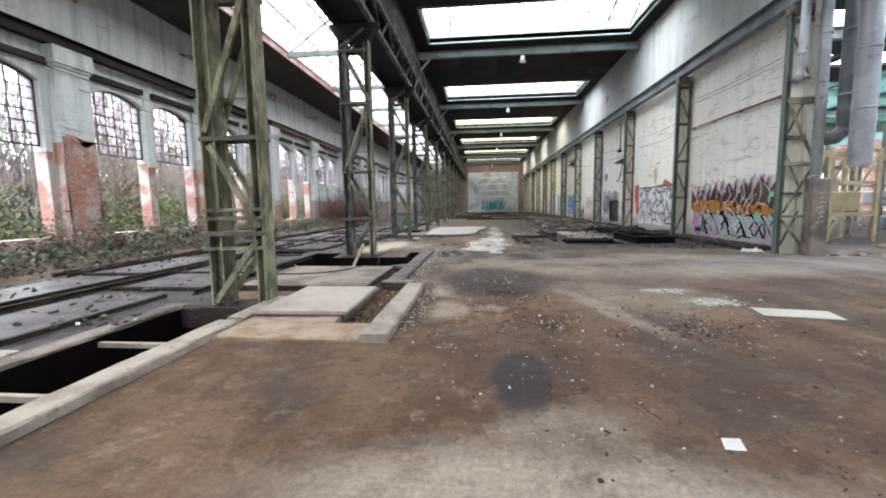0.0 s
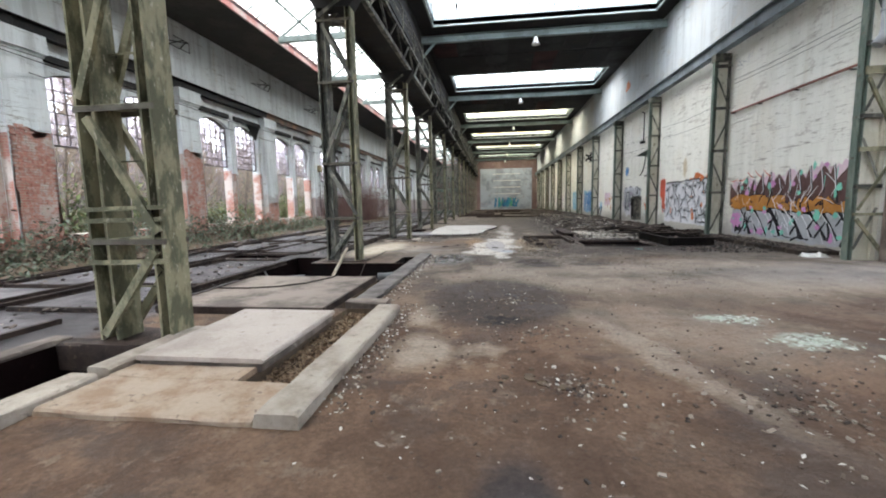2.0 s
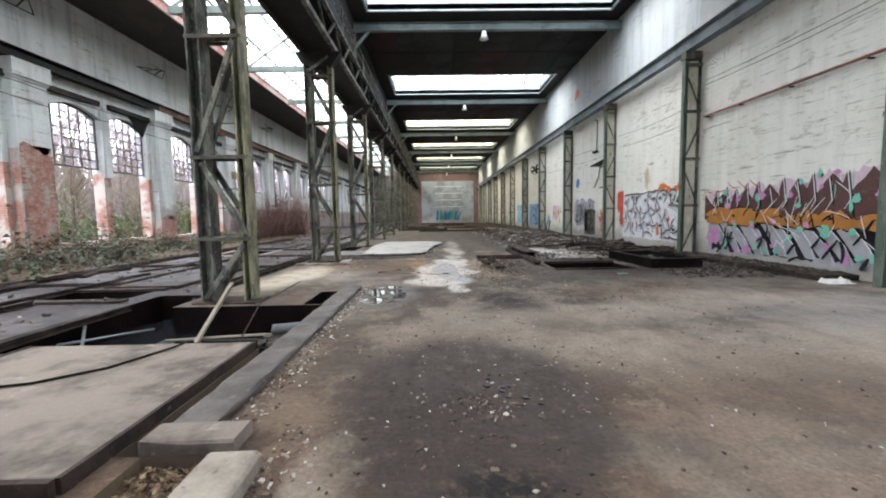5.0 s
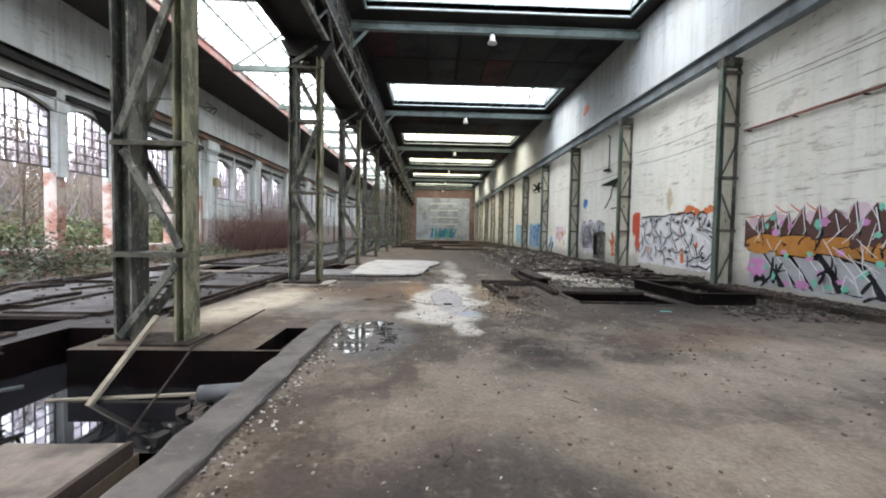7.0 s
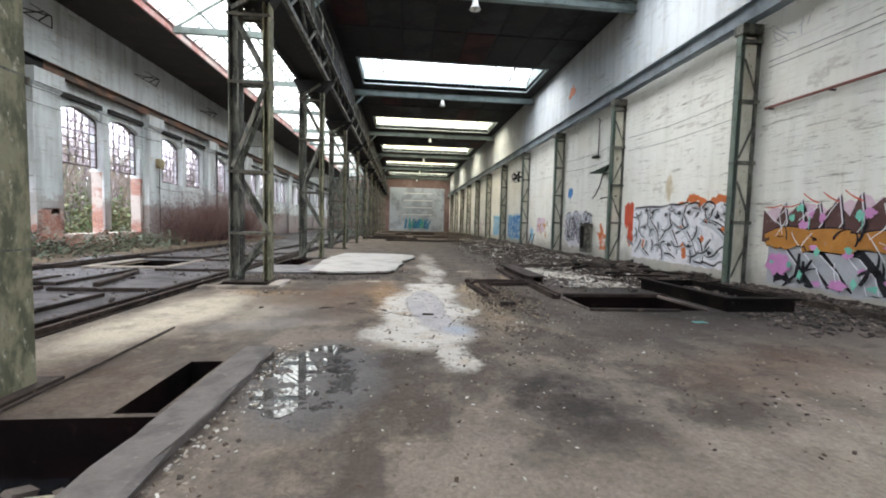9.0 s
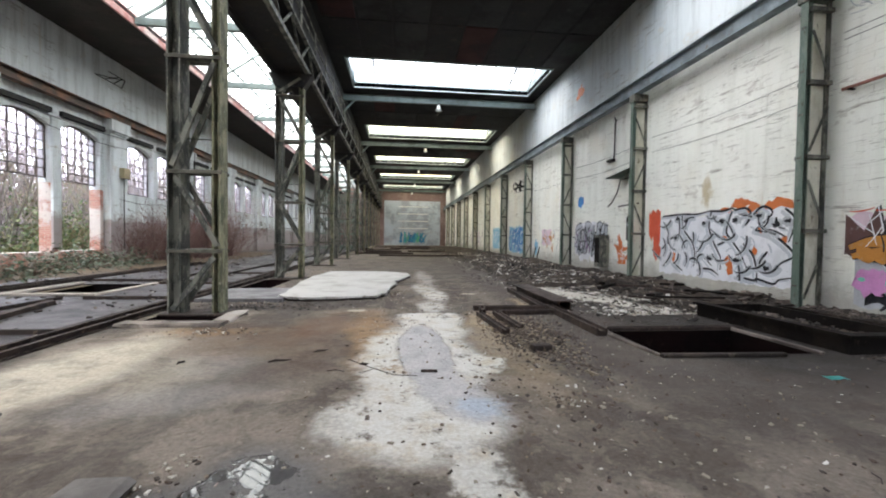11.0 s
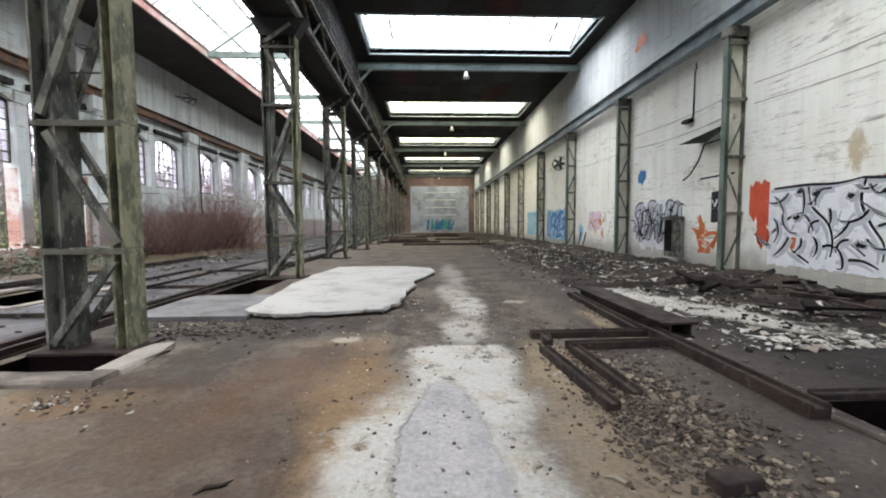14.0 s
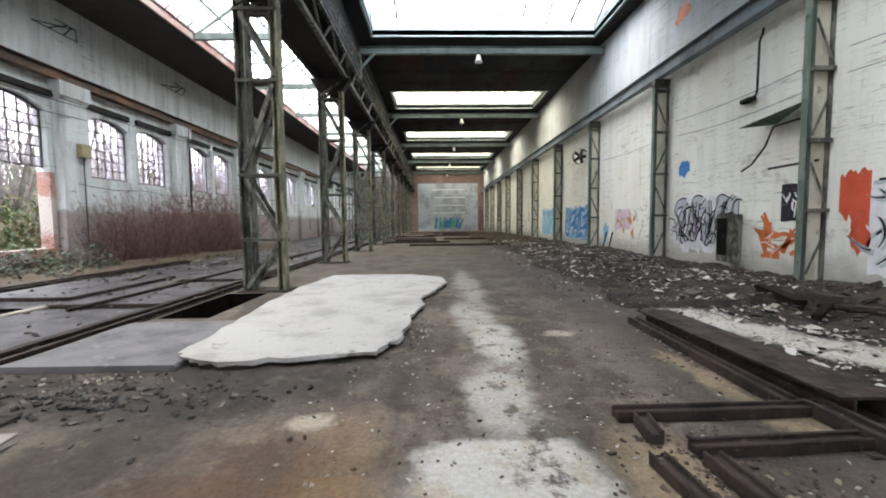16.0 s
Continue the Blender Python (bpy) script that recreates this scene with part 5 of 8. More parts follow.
white_slab()
cast("screed_strip", (-4.62, 21.12, 0.0), (-2.75, 23.1, 0.07), worn("damp grey screed", (0.15, 0.142, 0.145), (0.085, 0.08, 0.084), (0.24, 0.225, 0.21), 1.2, 0.7, 0.0, 30, None, (0.42, 0.62), 0.4), "damp grey screed strip beside the whitish slab", "slab", 41, 0.02)

# rails and cover plates on the oily floor
rng = random.Random(11)
for x, y0, y1 in ((-4.72, 14.6, 60), (-4.98, 14.6, 60), (-7.55, 2, 13.0), (-7.95, 2, 16.5), (-5.35, 7.2, 12.4), (-9.9, 9, 34), (-10.3, 9, 34), (-6.4, 24, 50)):
    bm = bmesh.new()
    extrude(bm, (x, y0, 0), (x, y1, 0), (0, 0, 1), ((-0.05, 0), (0.05, 0), (0.05, 0.02), (0.01, 0.025), (0.01, 0.07), (0.03, 0.075), (0.03, 0.105), (-0.03, 0.105), (-0.03, 0.075), (-0.01, 0.07), (-0.01, 0.025), (-0.05, 0.02)))
    thing("floor_rail", bm, M_RUST, "dark rusty rail along the oily floor", "rail", "floor rails")
for x0, x1, y0, y1 in ((-7.3, -5.5, 7.6, 9.3), (-7.4, -5.6, 9.5, 11.8), (-7.2, -5.8, 4.4, 7.0), (-9.6, -8.1, 6.0, 9.0), (-9.7, -8.2, 9.3, 12.6), (-7.4, -5.9, 14.6, 17.6), (-9.6, -7.6, 15.2, 18.4), (-7.2, -5.2, 18.2, 21.2), (-9.8, -7.7, 18.9, 21.6), (-7.1, -5.2, 21.6, 24.2), (-7.2, -5.2, 24.6, 27.6), (-9.8, -7.6, 25.4, 28.8), (-7.1, -5.3, 28.0, 31.0), (-12.2, -10.5, 17.5, 20.2), (-12.3, -10.6, 22.4, 26.0)):
    bm = bmesh.new()
    quad_box(bm, (x0, y0, 0.0), (x1, y1, 0.045), pose(0, 0, 0))
    ob = thing("cover_plate", bm, M_PLATE, "dark oily steel cover plate on the floor", "floor plate", "floor cover plates", bevel=0.006)
    for lo, hi in (((x0 - 0.07, y0 - 0.07, 0), (x1 + 0.07, y0 - 0.006, 0.075)), ((x1 + 0.006, y0 - 0.004, 0), (x1 + 0.07, y1, 0.07))):
        bm = bmesh.new()
        quad_box(bm, lo, hi)
        part("rim", bm, M_RUST, ob)
for x0, x1, y0, y1, z in ((-9.4, -7.3, 22.1, 22.28, 0.06), (-9.5, -9.32, 22.1, 24.7, 0.06), (-7.38, -7.2, 22.3, 24.7, 0.06), (-8.3, -6.0, 13.05, 13.28, 0.05), (-8.3, -6.0, 14.32, 14.5, 0.05), (-7.0, -5.2, 3.6, 4.2, 0.05), (-6.9, -5.3, 2.6, 3.1, 0.06)):
    bm = bmesh.new()
    quad_box(bm, (x0, y0, 0), (x1, y1, z))
    thing("pit_rim", bm, M_SLAB if y0 < 12 or y0 > 20 else M_RUST, "low rim bar beside a floor pit", "rim", "rims of the floor pits", bevel=0.008)

for k in range(11):
    a, x0 = rng.uniform(-6, 6), rng.uniform(-5.0, 1.0)
    bm = bmesh.new()
    quad_box(bm, (0, -0.12, 0), (rng.uniform(3.0, 7.0), 0.12, rng.uniform(0.08, 0.2)), pose(x0, 44 + 3.2 * k + rng.uniform(-1, 1), 0, 0, 0, a))
    thing("floor_girder", bm, M_RUST, "dark steel girder lying across the far floor", "girder", "girders across the far floor", bevel=0.01)

bm = bmesh.new()
pale_bits = bmesh.new()
for k in range(2600):
    x, y = rng.uniform(-11.5, -4.6), 5 + 40 * rng.random() ** 1.3
    if any(h[0] - 0.05 < x < h[1] + 0.05 and h[2] - 0.05 < y < h[3] + 0.05 for h in HOLES.values()) or noise.noise((x * 0.6, y * 0.5, 7.0)) + rng.gauss(0, 0.2) < 0:
        continue
    if rng.random() < 0.2:
        flake(pale_bits, (x, y, 0.055), rng.uniform(0.02, 0.07), rng, 0.3)
    else:
        lump(bm, (x, y, 0.055), rng.uniform(0.015, 0.06), rng, 0.5)
thing("oily_crumbs", bm, M_RUBBLE, "black oily crumbs over the plates and rails", "rubble", kind="stuff")
thing("pale_scraps", pale_bits, M_CHIPS, "pale scraps strewn between the rails", "scraps", kind="stuff")
for k in range(20):
    x, y, l = rng.uniform(-10.5, -5.4), rng.uniform(8.5, 34), rng.uniform(0.8, 2.8)
    if any(h[0] - l < x < h[1] + l and h[2] - l < y < h[3] + l for h in HOLES.values()):
        continue
    bm = bmesh.new()
    quad_box(bm, (-0.07, -l / 2, 0), (0.07, l / 2, rng.uniform(0.03, 0.09)), pose(x, y, 0.048, 0, 0, rng.gauss(0, 25)))
    thing("loose_bar", bm, M_RUST if k % 4 else M_SLAB_D, "loose dark bar lying on the oily floor", "bar", "loose bars on the oily floor", bevel=0.008)

# what lies in the water pit
bm = bmesh.new()
strut(bm, (-4.05, 12.0, -0.52), (-3.8, 12.86, 0.38), 0.07, 0.045)
thing("timber_batten", bm, M_TIMBER, "pale timber batten leaning out of the water pit", "batten")
bm = bmesh.new()
tube(bm, [(-3.1, 11.35, -0.45), (-3.22, 12.65, 0.04), (-3.36, 15.25, 0.012)], 0.014, 6)
thing("steel_rod", bm, M_RUST, "thin dark rod leaning out of the pit over the floor", "rod")
bm = bmesh.new()
strut(bm, (-4.6, 12.15, -0.46), (-2.3, 12.3, -0.40), 0.04, 0.03)
thing("floating_lath", bm, M_TIMBER, "grey lath lying across the water pit", "lath")
bm = bmesh.new()
tube(bm, [(-2.02, 11.75, -0.16), (-2.62, 11.7, -0.19)], 0.085, 14)
thing("pipe_stub", bm, M_DUCT_DARK, "grey pipe stub from the pit wall", "pipe")
for a, b, c in (((-5.6, 10.9, -0.75), (-5.3, 11.0, -0.15), (-4.6, 11.9, -0.2)), ((-5.1, 10.7, -0.75), (-4.9, 10.9, -0.2), (-5.6, 11.8, -0.1)), ((-4.6, 10.6, -0.75), (-4.5, 10.9, -0.15), (-4.0, 11.2, -0.7))):
    bm = bmesh.new()
    tube(bm, [a, b, c], 0.022, 7)
    thing("bent_tube", bm, M_DUCT_DARK, "bent grey steel tube standing in the water pit", "tube", "bent tubes in the pit")
bm = bmesh.new()
rng = random.Random(2)
for k in range(120):
    lump(bm, (-2.12 - abs(rng.gauss(0, 0.4)), rng.uniform(10.45, 12.4), rng.uniform(-0.5, -0.38)), rng.uniform(0.03, 0.1), rng)
thing("pit_rubble", bm, M_RUBBLE, "broken lumps half under the black water", "rubble", kind="stuff")
bm = bmesh.new()
for k in range(5000):
    x0, x1, y0, y1, d = HOLES["leaf_gutter"] if k < 4300 else HOLES["side_gutter"]
    flake(bm, (rng.uniform(x0 + 0.03, x1 - 0.03), rng.uniform(y0 + 0.03, y1 - 0.03), -d + rng.uniform(0.01, 0.08)), rng.uniform(0.012, 0.034), rng, 0.9)
thing("fallen_leaves", bm, M_LITTER, "brown fallen leaves lying in the gutter", "leaves", kind="stuff")


# ---- works and debris beside the east wall ----
def timber(a, b, w, h, mat=M_RUST, label="rust-brown steel beam lying on the floor", name="steel_beam"):
    dx, dy = (-0.1, -0.3) if name == "steel_beam" else (0, 0)
    bm = bmesh.new()
    m, l = axes((a[0] + dx, a[1] + dy, a[2] + h / 2), (b[0] + dx, b[1] + dy, b[2] + h / 2))
    if name == "steel_beam":
        e = 0.2 * w
        extrude(bm, m @ Vector((0, 0, 0)), m @ Vector((0, l, 0)), (0, 0, 1), ((-w / 2, -h / 2), (w / 2, -h / 2), (w / 2, h / 2), (w / 2 - e, h / 2), (w / 2 - e, h * 0.12), (e - w / 2, h * 0.12), (e - w / 2, h / 2), (-w / 2, h / 2)))
    else:
        quad_box(bm, (-w / 2, 0, -h / 2), (w / 2, l, h / 2), m)
    thing(name, bm, mat, label, "beam", "beams lying by the pits", bevel=0.008)


timber((3.1, 17.9, 0), (3.12, 20.25, 0), 0.18, 0.12)
timber((2.98, 20.35, 0), (3.1, 23.2, 0), 0.16, 0.1)
timber((1.5, 20.22, 0), (3.2, 20.25, 0), 0.14, 0.09)
timber((1.8, 19.72, 0), (3.05, 19.78, 0), 0.13, 0.09)
timber((1.5, 19.62, 0), (1.62, 18.1, 0), 0.12, 0.09)
timber((1.84, 19.6, 0), (1.9, 18.3, 0), 0.13, 0.1)
timber((1.62, 19.85, 0), (1.66, 20.13, 0), 0.12, 0.1)
ob = holder("box_girder", "long rust-brown box girder with an open side lying on the floor", "girder", "", "", (3.3, 19.78, 0))
for nm, lo, hi in (("top_plate", (-0.24, 0, 0.18), (0.24, 3.1, 0.205)), ("bottom_plate", (-0.2, 0.01, 0.0), (0.2, 3.09, 0.02)), ("web", (-0.12, 0.02, 0.021), (-0.095, 3.08, 0.179)), ("web", (0.14, 0.02, 0.021), (0.165, 3.08, 0.179))):
    bm = bmesh.new()
    quad_box(bm, lo, hi)
    part(nm, bm, M_RUST, ob)
timber((3.2, 16.5, 0.0), (3.08, 17.75, 0.0), 0.035, 0.04, M_SLAB_D, "pale edge strip along the oil pit", "edge_strip")
timber((5.46, 16.4, 0.0), (5.46, 17.9, 0.0), 0.05, 0.05, M_SLAB_D, "pale edge strip along the oil pit", "edge_strip")
timber((3.2, 16.46, 0.0), (4.9, 16.4, 0.0), 0.08, 0.05, M_HEAP, "dirt-covered rim bar of the oil pit", "rim_bar")
timber((3.4, 18.27, 0.0), (5.8, 18.27, 0.0), 0.12, 0.06)
ob = holder("oil_trough", "low black oil trough with steel sides", "trough", "", "", (5.85, 16.4, 0))
for nm, lo, hi in (("side", (0, 0, 0), (1.4, 0.05, 0.23)), ("side", (0, 2.75, 0), (1.4, 2.8, 0.23)), ("side", (0, 0.05, 0), (0.05, 2.75, 0.23)), ("side", (1.35, 0.05, 0), (1.4, 2.75, 0.23)), ("bottom", (0.05, 0.05, 0.02), (1.35, 2.75, 0.06)), ("rim", (-0.06, -0.06, 0.23), (1.46, 0.12, 0.27)), ("rim", (-0.06, 0.12, 0.23), (0.12, 2.86, 0.27))):
    bm = bmesh.new()
    quad_box(bm, lo, hi)
    part(nm, bm, M_TROUGH, ob)
bm = bmesh.new()
rough_box(bm, (8.15, PIER0 + 1.1, 0), (XE, 19.3, 0.13), random.Random(15), 0.14, 0.045)
thing("soot_ledge", bm, M_HEAP, "sooty crumbling ledge along the foot of the wall", "ledge")
crumbs = bmesh.new()
rng = random.Random(67)
for k in range(1300):
    x, y = rng.uniform(5.75, 9.0), rng.uniform(14.6, 19.6)
    if x < 5.85 and 16.3 < y < 18.0:
        continue
    inside = 5.9 < x < 7.2 and 16.45 < y < 19.15
    on_rim = 5.78 < x < 7.32 and 16.33 < y < 19.3 and not inside
    if on_rim:
        continue
    z = 0.07 if inside else 0.13 if x > 8.2 else 0.0
    lump(crumbs, (x, y, z + 0.01), rng.uniform(0.012, 0.06), rng, 0.5)
thing("soot_crumbs", crumbs, M_RUBBLE, "sooty crumbs about the oil trough and the ledge", "rubble", kind="stuff")
rng = random.Random(66)
for k in range(22):
    x, y = rng.uniform(5.6, 8.6), rng.uniform(18.3, 24.5)
    if x < 6.6 and y < 19.4:
        continue
    l, w, h = rng.uniform(0.4, 1.5), rng.uniform(0.06, 0.2), rng.uniform(0.03, 0.09)
    bm = bmesh.new()
    quad_box(bm, (-l / 2, -w / 2, 0), (l / 2, w / 2, h), pose(x, y, 0.06 + 0.02 * (k % 5) + l * 0.03, rng.uniform(-6, 6), rng.uniform(-5, 5), rng.uniform(0, 180)))
    thing("charred_plank", bm, M_TROUGH if k % 3 else M_RUST, "sooty black plank lying among the rubble", "plank", "charred planks by the wall", bevel=0.008)


def heap_height(x, y):
    edge = 3.3 + 0.9 * noise.noise((0.3, y * 0.35, 0.0)) + (1.2 if y < 24 else 0)
    f = (0.35 if y < 24 and x < 7.4 else 1.0) * max(0.0, min(1.0, (x - edge) / 2.2)) * max(0.0, min(1.0, (y - 18.4) / 1.6)) * max(0.0, min(1.0, (84 - y) / 10))
    lumpy = 0.5 + 0.5 * noise.noise((x * 0.55, y * 0.5, 2.0)) + 0.35 * noise.noise((x * 1.7, y * 1.6, 5.0)) + 0.15 * noise.noise((x * 5, y * 5, 1.0))
    return -0.03 + f * max(0.02, 0.34 * lumpy)


def heap():
    bm = bmesh.new()
    xs = [2.6 + 0.13 * k for k in range(50)]
    ys = [18.3 + 0.13 * k for k in range(110)] + [32.6 + 0.3 * k for k in range(170)]
    rows = [[bm.verts.new((min(x, XE - 0.01), y, heap_height(x, y))) for x in xs] for y in ys]
    for a, b in zip(rows, rows[1:]):
        for k in range(len(xs) - 1):
            if max(v.co.z for v in (a[k], a[k + 1], b[k], b[k + 1])) > -0.02:
                bm.faces.new((a[k], a[k + 1], b[k + 1], b[k]))
    thing("dirt_bank", bm, M_HEAP, "bank of black earth and soot along the wall", "dirt", kind="stuff")
    rng = random.Random(21)
    dark, pale = bmesh.new(), bmesh.new()
    for k in range(6500):
        y = 18.6 + (rng.random() ** 1.6) * 50
        x = rng.uniform(2.7, 9.0)
        z = heap_height(x, y)
        if (z < 0.0 and rng.random() < 0.8) or noise.noise((x * 0.8, y * 0.7, 9.0)) + rng.gauss(0, 0.25) < 0.05:
            continue
        lump(dark, (x, y, max(z, 0) + 0.02), rng.uniform(0.012, 0.06) * (2.6 if rng.random() < 0.05 else 1), rng, 0.45)
    for k in range(5600):
        y = 19.2 + (rng.random() ** 1.5) * 30
        x = rng.gauss(5.1 if y < 24.5 else 6.0, 0.7 if y < 24.5 else 1.4)
        if 2.8 < x < 9.0:
            if noise.noise((x * 1.1, y * 0.9, 12.0)) + rng.gauss(0, 0.2) > -0.05:
                flake(pale, (x, y, max(heap_height(x, y), 0) + 0.02), rng.uniform(0.015, 0.07) * (2.2 if rng.random() < 0.1 else 1), rng, 0.35)
    thing("rubble", dark, M_RUBBLE, "sooty broken rubble on the dirt bank", "rubble", kind="stuff")
    thing("plaster_rubble", pale, M_CHIPS, "pale broken plaster strewn over the dirt", "rubble", kind="stuff")
    mound = bmesh.new()
    for k in range(1700):
        a, r = rng.uniform(0, 6.28), abs(rng.gauss(0, 0.5))
        x, y = 1.95 + 0.6 * r * math.cos(a), 17.7 + 1.5 * r * math.sin(a)
        lump(mound, (x, y, 0.015 + 0.1 * max(0, 0.6 - r) * rng.random()), rng.uniform(0.007, 0.03) * (2 if rng.random() < 0.08 else 1), rng, 0.45)
    for k in range(5200):
        a, r = rng.uniform(0, 6.28), abs(rng.gauss(0, 0.5))
        x, y = 1.85 + 0.55 * r * math.cos(a) + 0.1 * math.sin(3 * a), 17.75 + 1.75 * r * math.sin(a)
        lump(mound, (x, y, 0.008 + 0.09 * max(0, 0.6 - r) * rng.random()), rng.uniform(0.006, 0.02), rng, 0.5)
    thing("rubble_mound", mound, island_material("brown crumbled rubble", ((0.075, 0.055, 0.043), (0.12, 0.09, 0.068), (0.05, 0.038, 0.032), (0.17, 0.13, 0.095), (0.27, 0.22, 0.16), (0.06, 0.046, 0.038))), "crumbled brown rubble beside the frame of beams", "rubble", kind="stuff")


heap()


def strew():
    rng = random.Random(8)
    chips, dirt = bmesh.new(), bmesh.new()
    blocked = list(HOLES.values())
    k = 0
    while k < 7500:
        x, y = rng.gauss(1.2, 2.6), rng.uniform(1.4, 27)
        if x < -1.1 or x > 8.6 or any(h[0] - 0.05 < x < h[1] + 0.05 and h[2] - 0.05 < y < h[3] + 0.05 for h in blocked):
            continue
        k += 1
        if noise.noise((x * 0.5, y * 0.5, 3.3)) + rng.uniform(-0.5, 0.5) < 0:
            continue
        if rng.random() < 0.3:
            flake(chips, (x, y, 0.006), rng.uniform(0.007, 0.026), rng, 0.3)
        else:
            lump(dirt, (x, y, 0.006), rng.uniform(0.005, 0.02), rng)
    for k in range(900):
        y = rng.uniform(5, 14.5)
        x = (-1.2 if y < 8.4 else -1.68) + abs(rng.gauss(0, 0.16))
        lump(dirt if rng.random() < 0.6 else chips, (x, y, 0.005), rng.uniform(0.005, 0.02), rng)
    for k in range(1700):
        a, r = rng.uniform(0, 6.28), abs(rng.gauss(0, 1))
        cx, cy, sx, sy = rng.choice(((1.45, 18.6, 0.25, 0.8), (-3.0, 18.2, 0.5, 0.25), (-3.4, 20.9, 0.7, 0.25), (-0.2, 22.4, 0.15, 0.6), (2.9, 21.5, 0.12, 0.8), (-1.0, 6.4, 0.12, 0.9), (0.9, 5.6, 0.4, 0.3), (0.3, 8.6, 0.35, 0.35), (0.6, 7.0, 0.7, 0.5), (2.6, 5.4, 0.6, 0.5), (1.4, 15.2, 0.7, 0.9)))
        lump(dirt if rng.random() < 0.88 else chips, (cx + sx * r * math.cos(a), cy + sy * r * math.sin(a), 0.006), rng.uniform(0.006, 0.024), rng)
    thing("floor_chips", chips, M_CHIPS, "pale plaster chips strewn over the floor", "chips", kind="stuff")
    thing("floor_grit", dirt, M_RUBBLE_BROWN, "brown grit and crumbs strewn over the floor", "grit", kind="stuff")
    lumps = bmesh.new()
    for k in range(330):
        a, r = rng.uniform(0, 6.28), abs(rng.gauss(0, 0.6))
        lump(lumps, (-3.0 + 2.2 * r * math.cos(a), 20.4 + 0.7 * r * math.sin(a), 0.012), rng.uniform(0.008, 0.036), rng, 0.5)
    thing("dirt_clods", lumps, M_RUBBLE, "dark clods of dirt before the screed slab", "rubble", kind="stuff")
    green = bmesh.new()
    for k in range(150):
        x, y = rng.gauss(3.2, 0.2) + 0.35 * (k % 2), rng.gauss(7.75, 0.12) - 0.85 * (k % 2)
        flake(green, (x, y, 0.006), rng.uniform(0.015, 0.05), rng, 0.15)
    thing("paint_flakes", green, island_material("pale green paint flakes", ((0.5, 0.56, 0.47), (0.58, 0.6, 0.53), (0.42, 0.47, 0.38))), "pale green paint flakes fallen on the floor", "flakes", kind="stuff")


strew()
bm = bmesh.new()
quad_box(bm, (-0.46, -0.22, 0.004), (0.46, 0.22, 0.02), pose(4.25, 6.2, 0, 0, 0, -12))
thing("board", bm, worn("pale green board", (0.50, 0.50, 0.42), (0.44, 0.44, 0.37), (0.36, 0.33, 0.27), 2.0, 0.8), "pale greenish board lying flat on the floor", "board", bevel=0.004)
bm = bmesh.new()
vs = [bm.verts.new(v) for v in ((1.46, 2.86, 0.006), (1.58, 2.84, 0.012), (1.6, 2.95, 0.03), (1.5, 2.98, 0.01))]
lo = [bm.verts.new(v.co - Vector((0, 0, 0.004))) for v in vs]
bm.faces.new(vs), bm.faces.new(list(reversed(lo)))
for k in range(4):
    bm.faces.new((vs[k], lo[k], lo[(k + 1) % 4], vs[(k + 1) % 4]))
thing("paper_scrap", bm, M_WHITE, "crumpled white paper scrap on the floor", "paper")
bm = bmesh.new()
rows = [[bm.verts.new((8.05 + 0.07 * i, 13.55 + 0.06 * j, 0.004 + 0.10 * max(0, 0.6 + noise.noise((i * 0.9, j * 0.9, 3))) * (0 if i in (0, 8) or j in (0, 6) else 1))) for i in range(9)] for j in range(7)]
for r, q in zip(rows, rows[1:]):
    for k in range(8):
        bm.faces.new((r[k], r[k + 1], q[k + 1], q[k]))
thing("plastic_sheet", bm, M_WHITE, "crumpled white plastic sheet on the ledge", "plastic sheet")
bm = bmesh.new()
tube(bm, [(-0.75, 16.6, 0.01), (-0.5, 16.3, 0.012), (-0.2, 16.0, 0.01), (0.05, 15.95, 0.012)], 0.004, 5)
thing("wire", bm, M_RUST, "thin rusty wire lying on the floor", "wire")
bm = bmesh.new()
strut(bm, (0.1, 16.1, 0.015), (0.28, 16.08, 0.015), 0.03, 0.025)
thing("stick", bm, M_RUST, "short dark stick lying on the floor", "stick")
bm = bmesh.new()
rows = [[bm.verts.new((4.55 + 0.045 * i, 15.52 + 0.04 * j, 0.003 + 0.03 * max(0, noise.noise((i * 0.8, j * 0.9, 6.0))))) for i in range(6)] for j in range(4)]
for r, q in zip(rows, rows[1:]):
    for k in range(5):
        bm.faces.new((r[k], r[k + 1], q[k + 1], q[k]))
bmesh.ops.solidify(bm, geom=bm.faces[:], thickness=0.003)
thing("plastic_scrap", bm, worn("turquoise plastic", (0.08, 0.50, 0.47), (0.06, 0.40, 0.38), (0.2, 0.5, 0.46), 6.0, 0.4), "crumpled turquoise plastic scrap on the sooty floor", "plastic scrap")
for x, y, a, l in ((-1.15, 17.0, 35, 0.2), (-1.55, 16.6, 20, 0.26), (-2.65, 16.6, 80, 0.14), (1.15, 16.95, -30, 0.16), (0.72, 17.1, 60, 0.13), (-0.55, 16.4, 10, 0.1)):
    bm = bmesh.new()
    tube(bm, [(-l / 2, 0, 0.008), (-l / 6, 0.02, 0.014), (l / 5, -0.015, 0.012), (l / 2, 0.01, 0.008)], [0.006, 0.014, 0.012, 0.004], 6)
    thing("bark_strip", bm, M_RUST if x < 0 else M_TIMBER, "curled strip of bark lying on the floor", "bark", "bark strips on the floor").matrix_world = pose(x, y, 0, 0, 0, a)
bm = bmesh.new()
quad_box(bm, (-0.13, -0.07, 0), (0.13, 0.07, 0.09), pose(1.75, 16.85, 0, 0, 0, 8))
thing("brick", bm, M_RUST, "single dark brick on the floor", "brick", bevel=0.008)


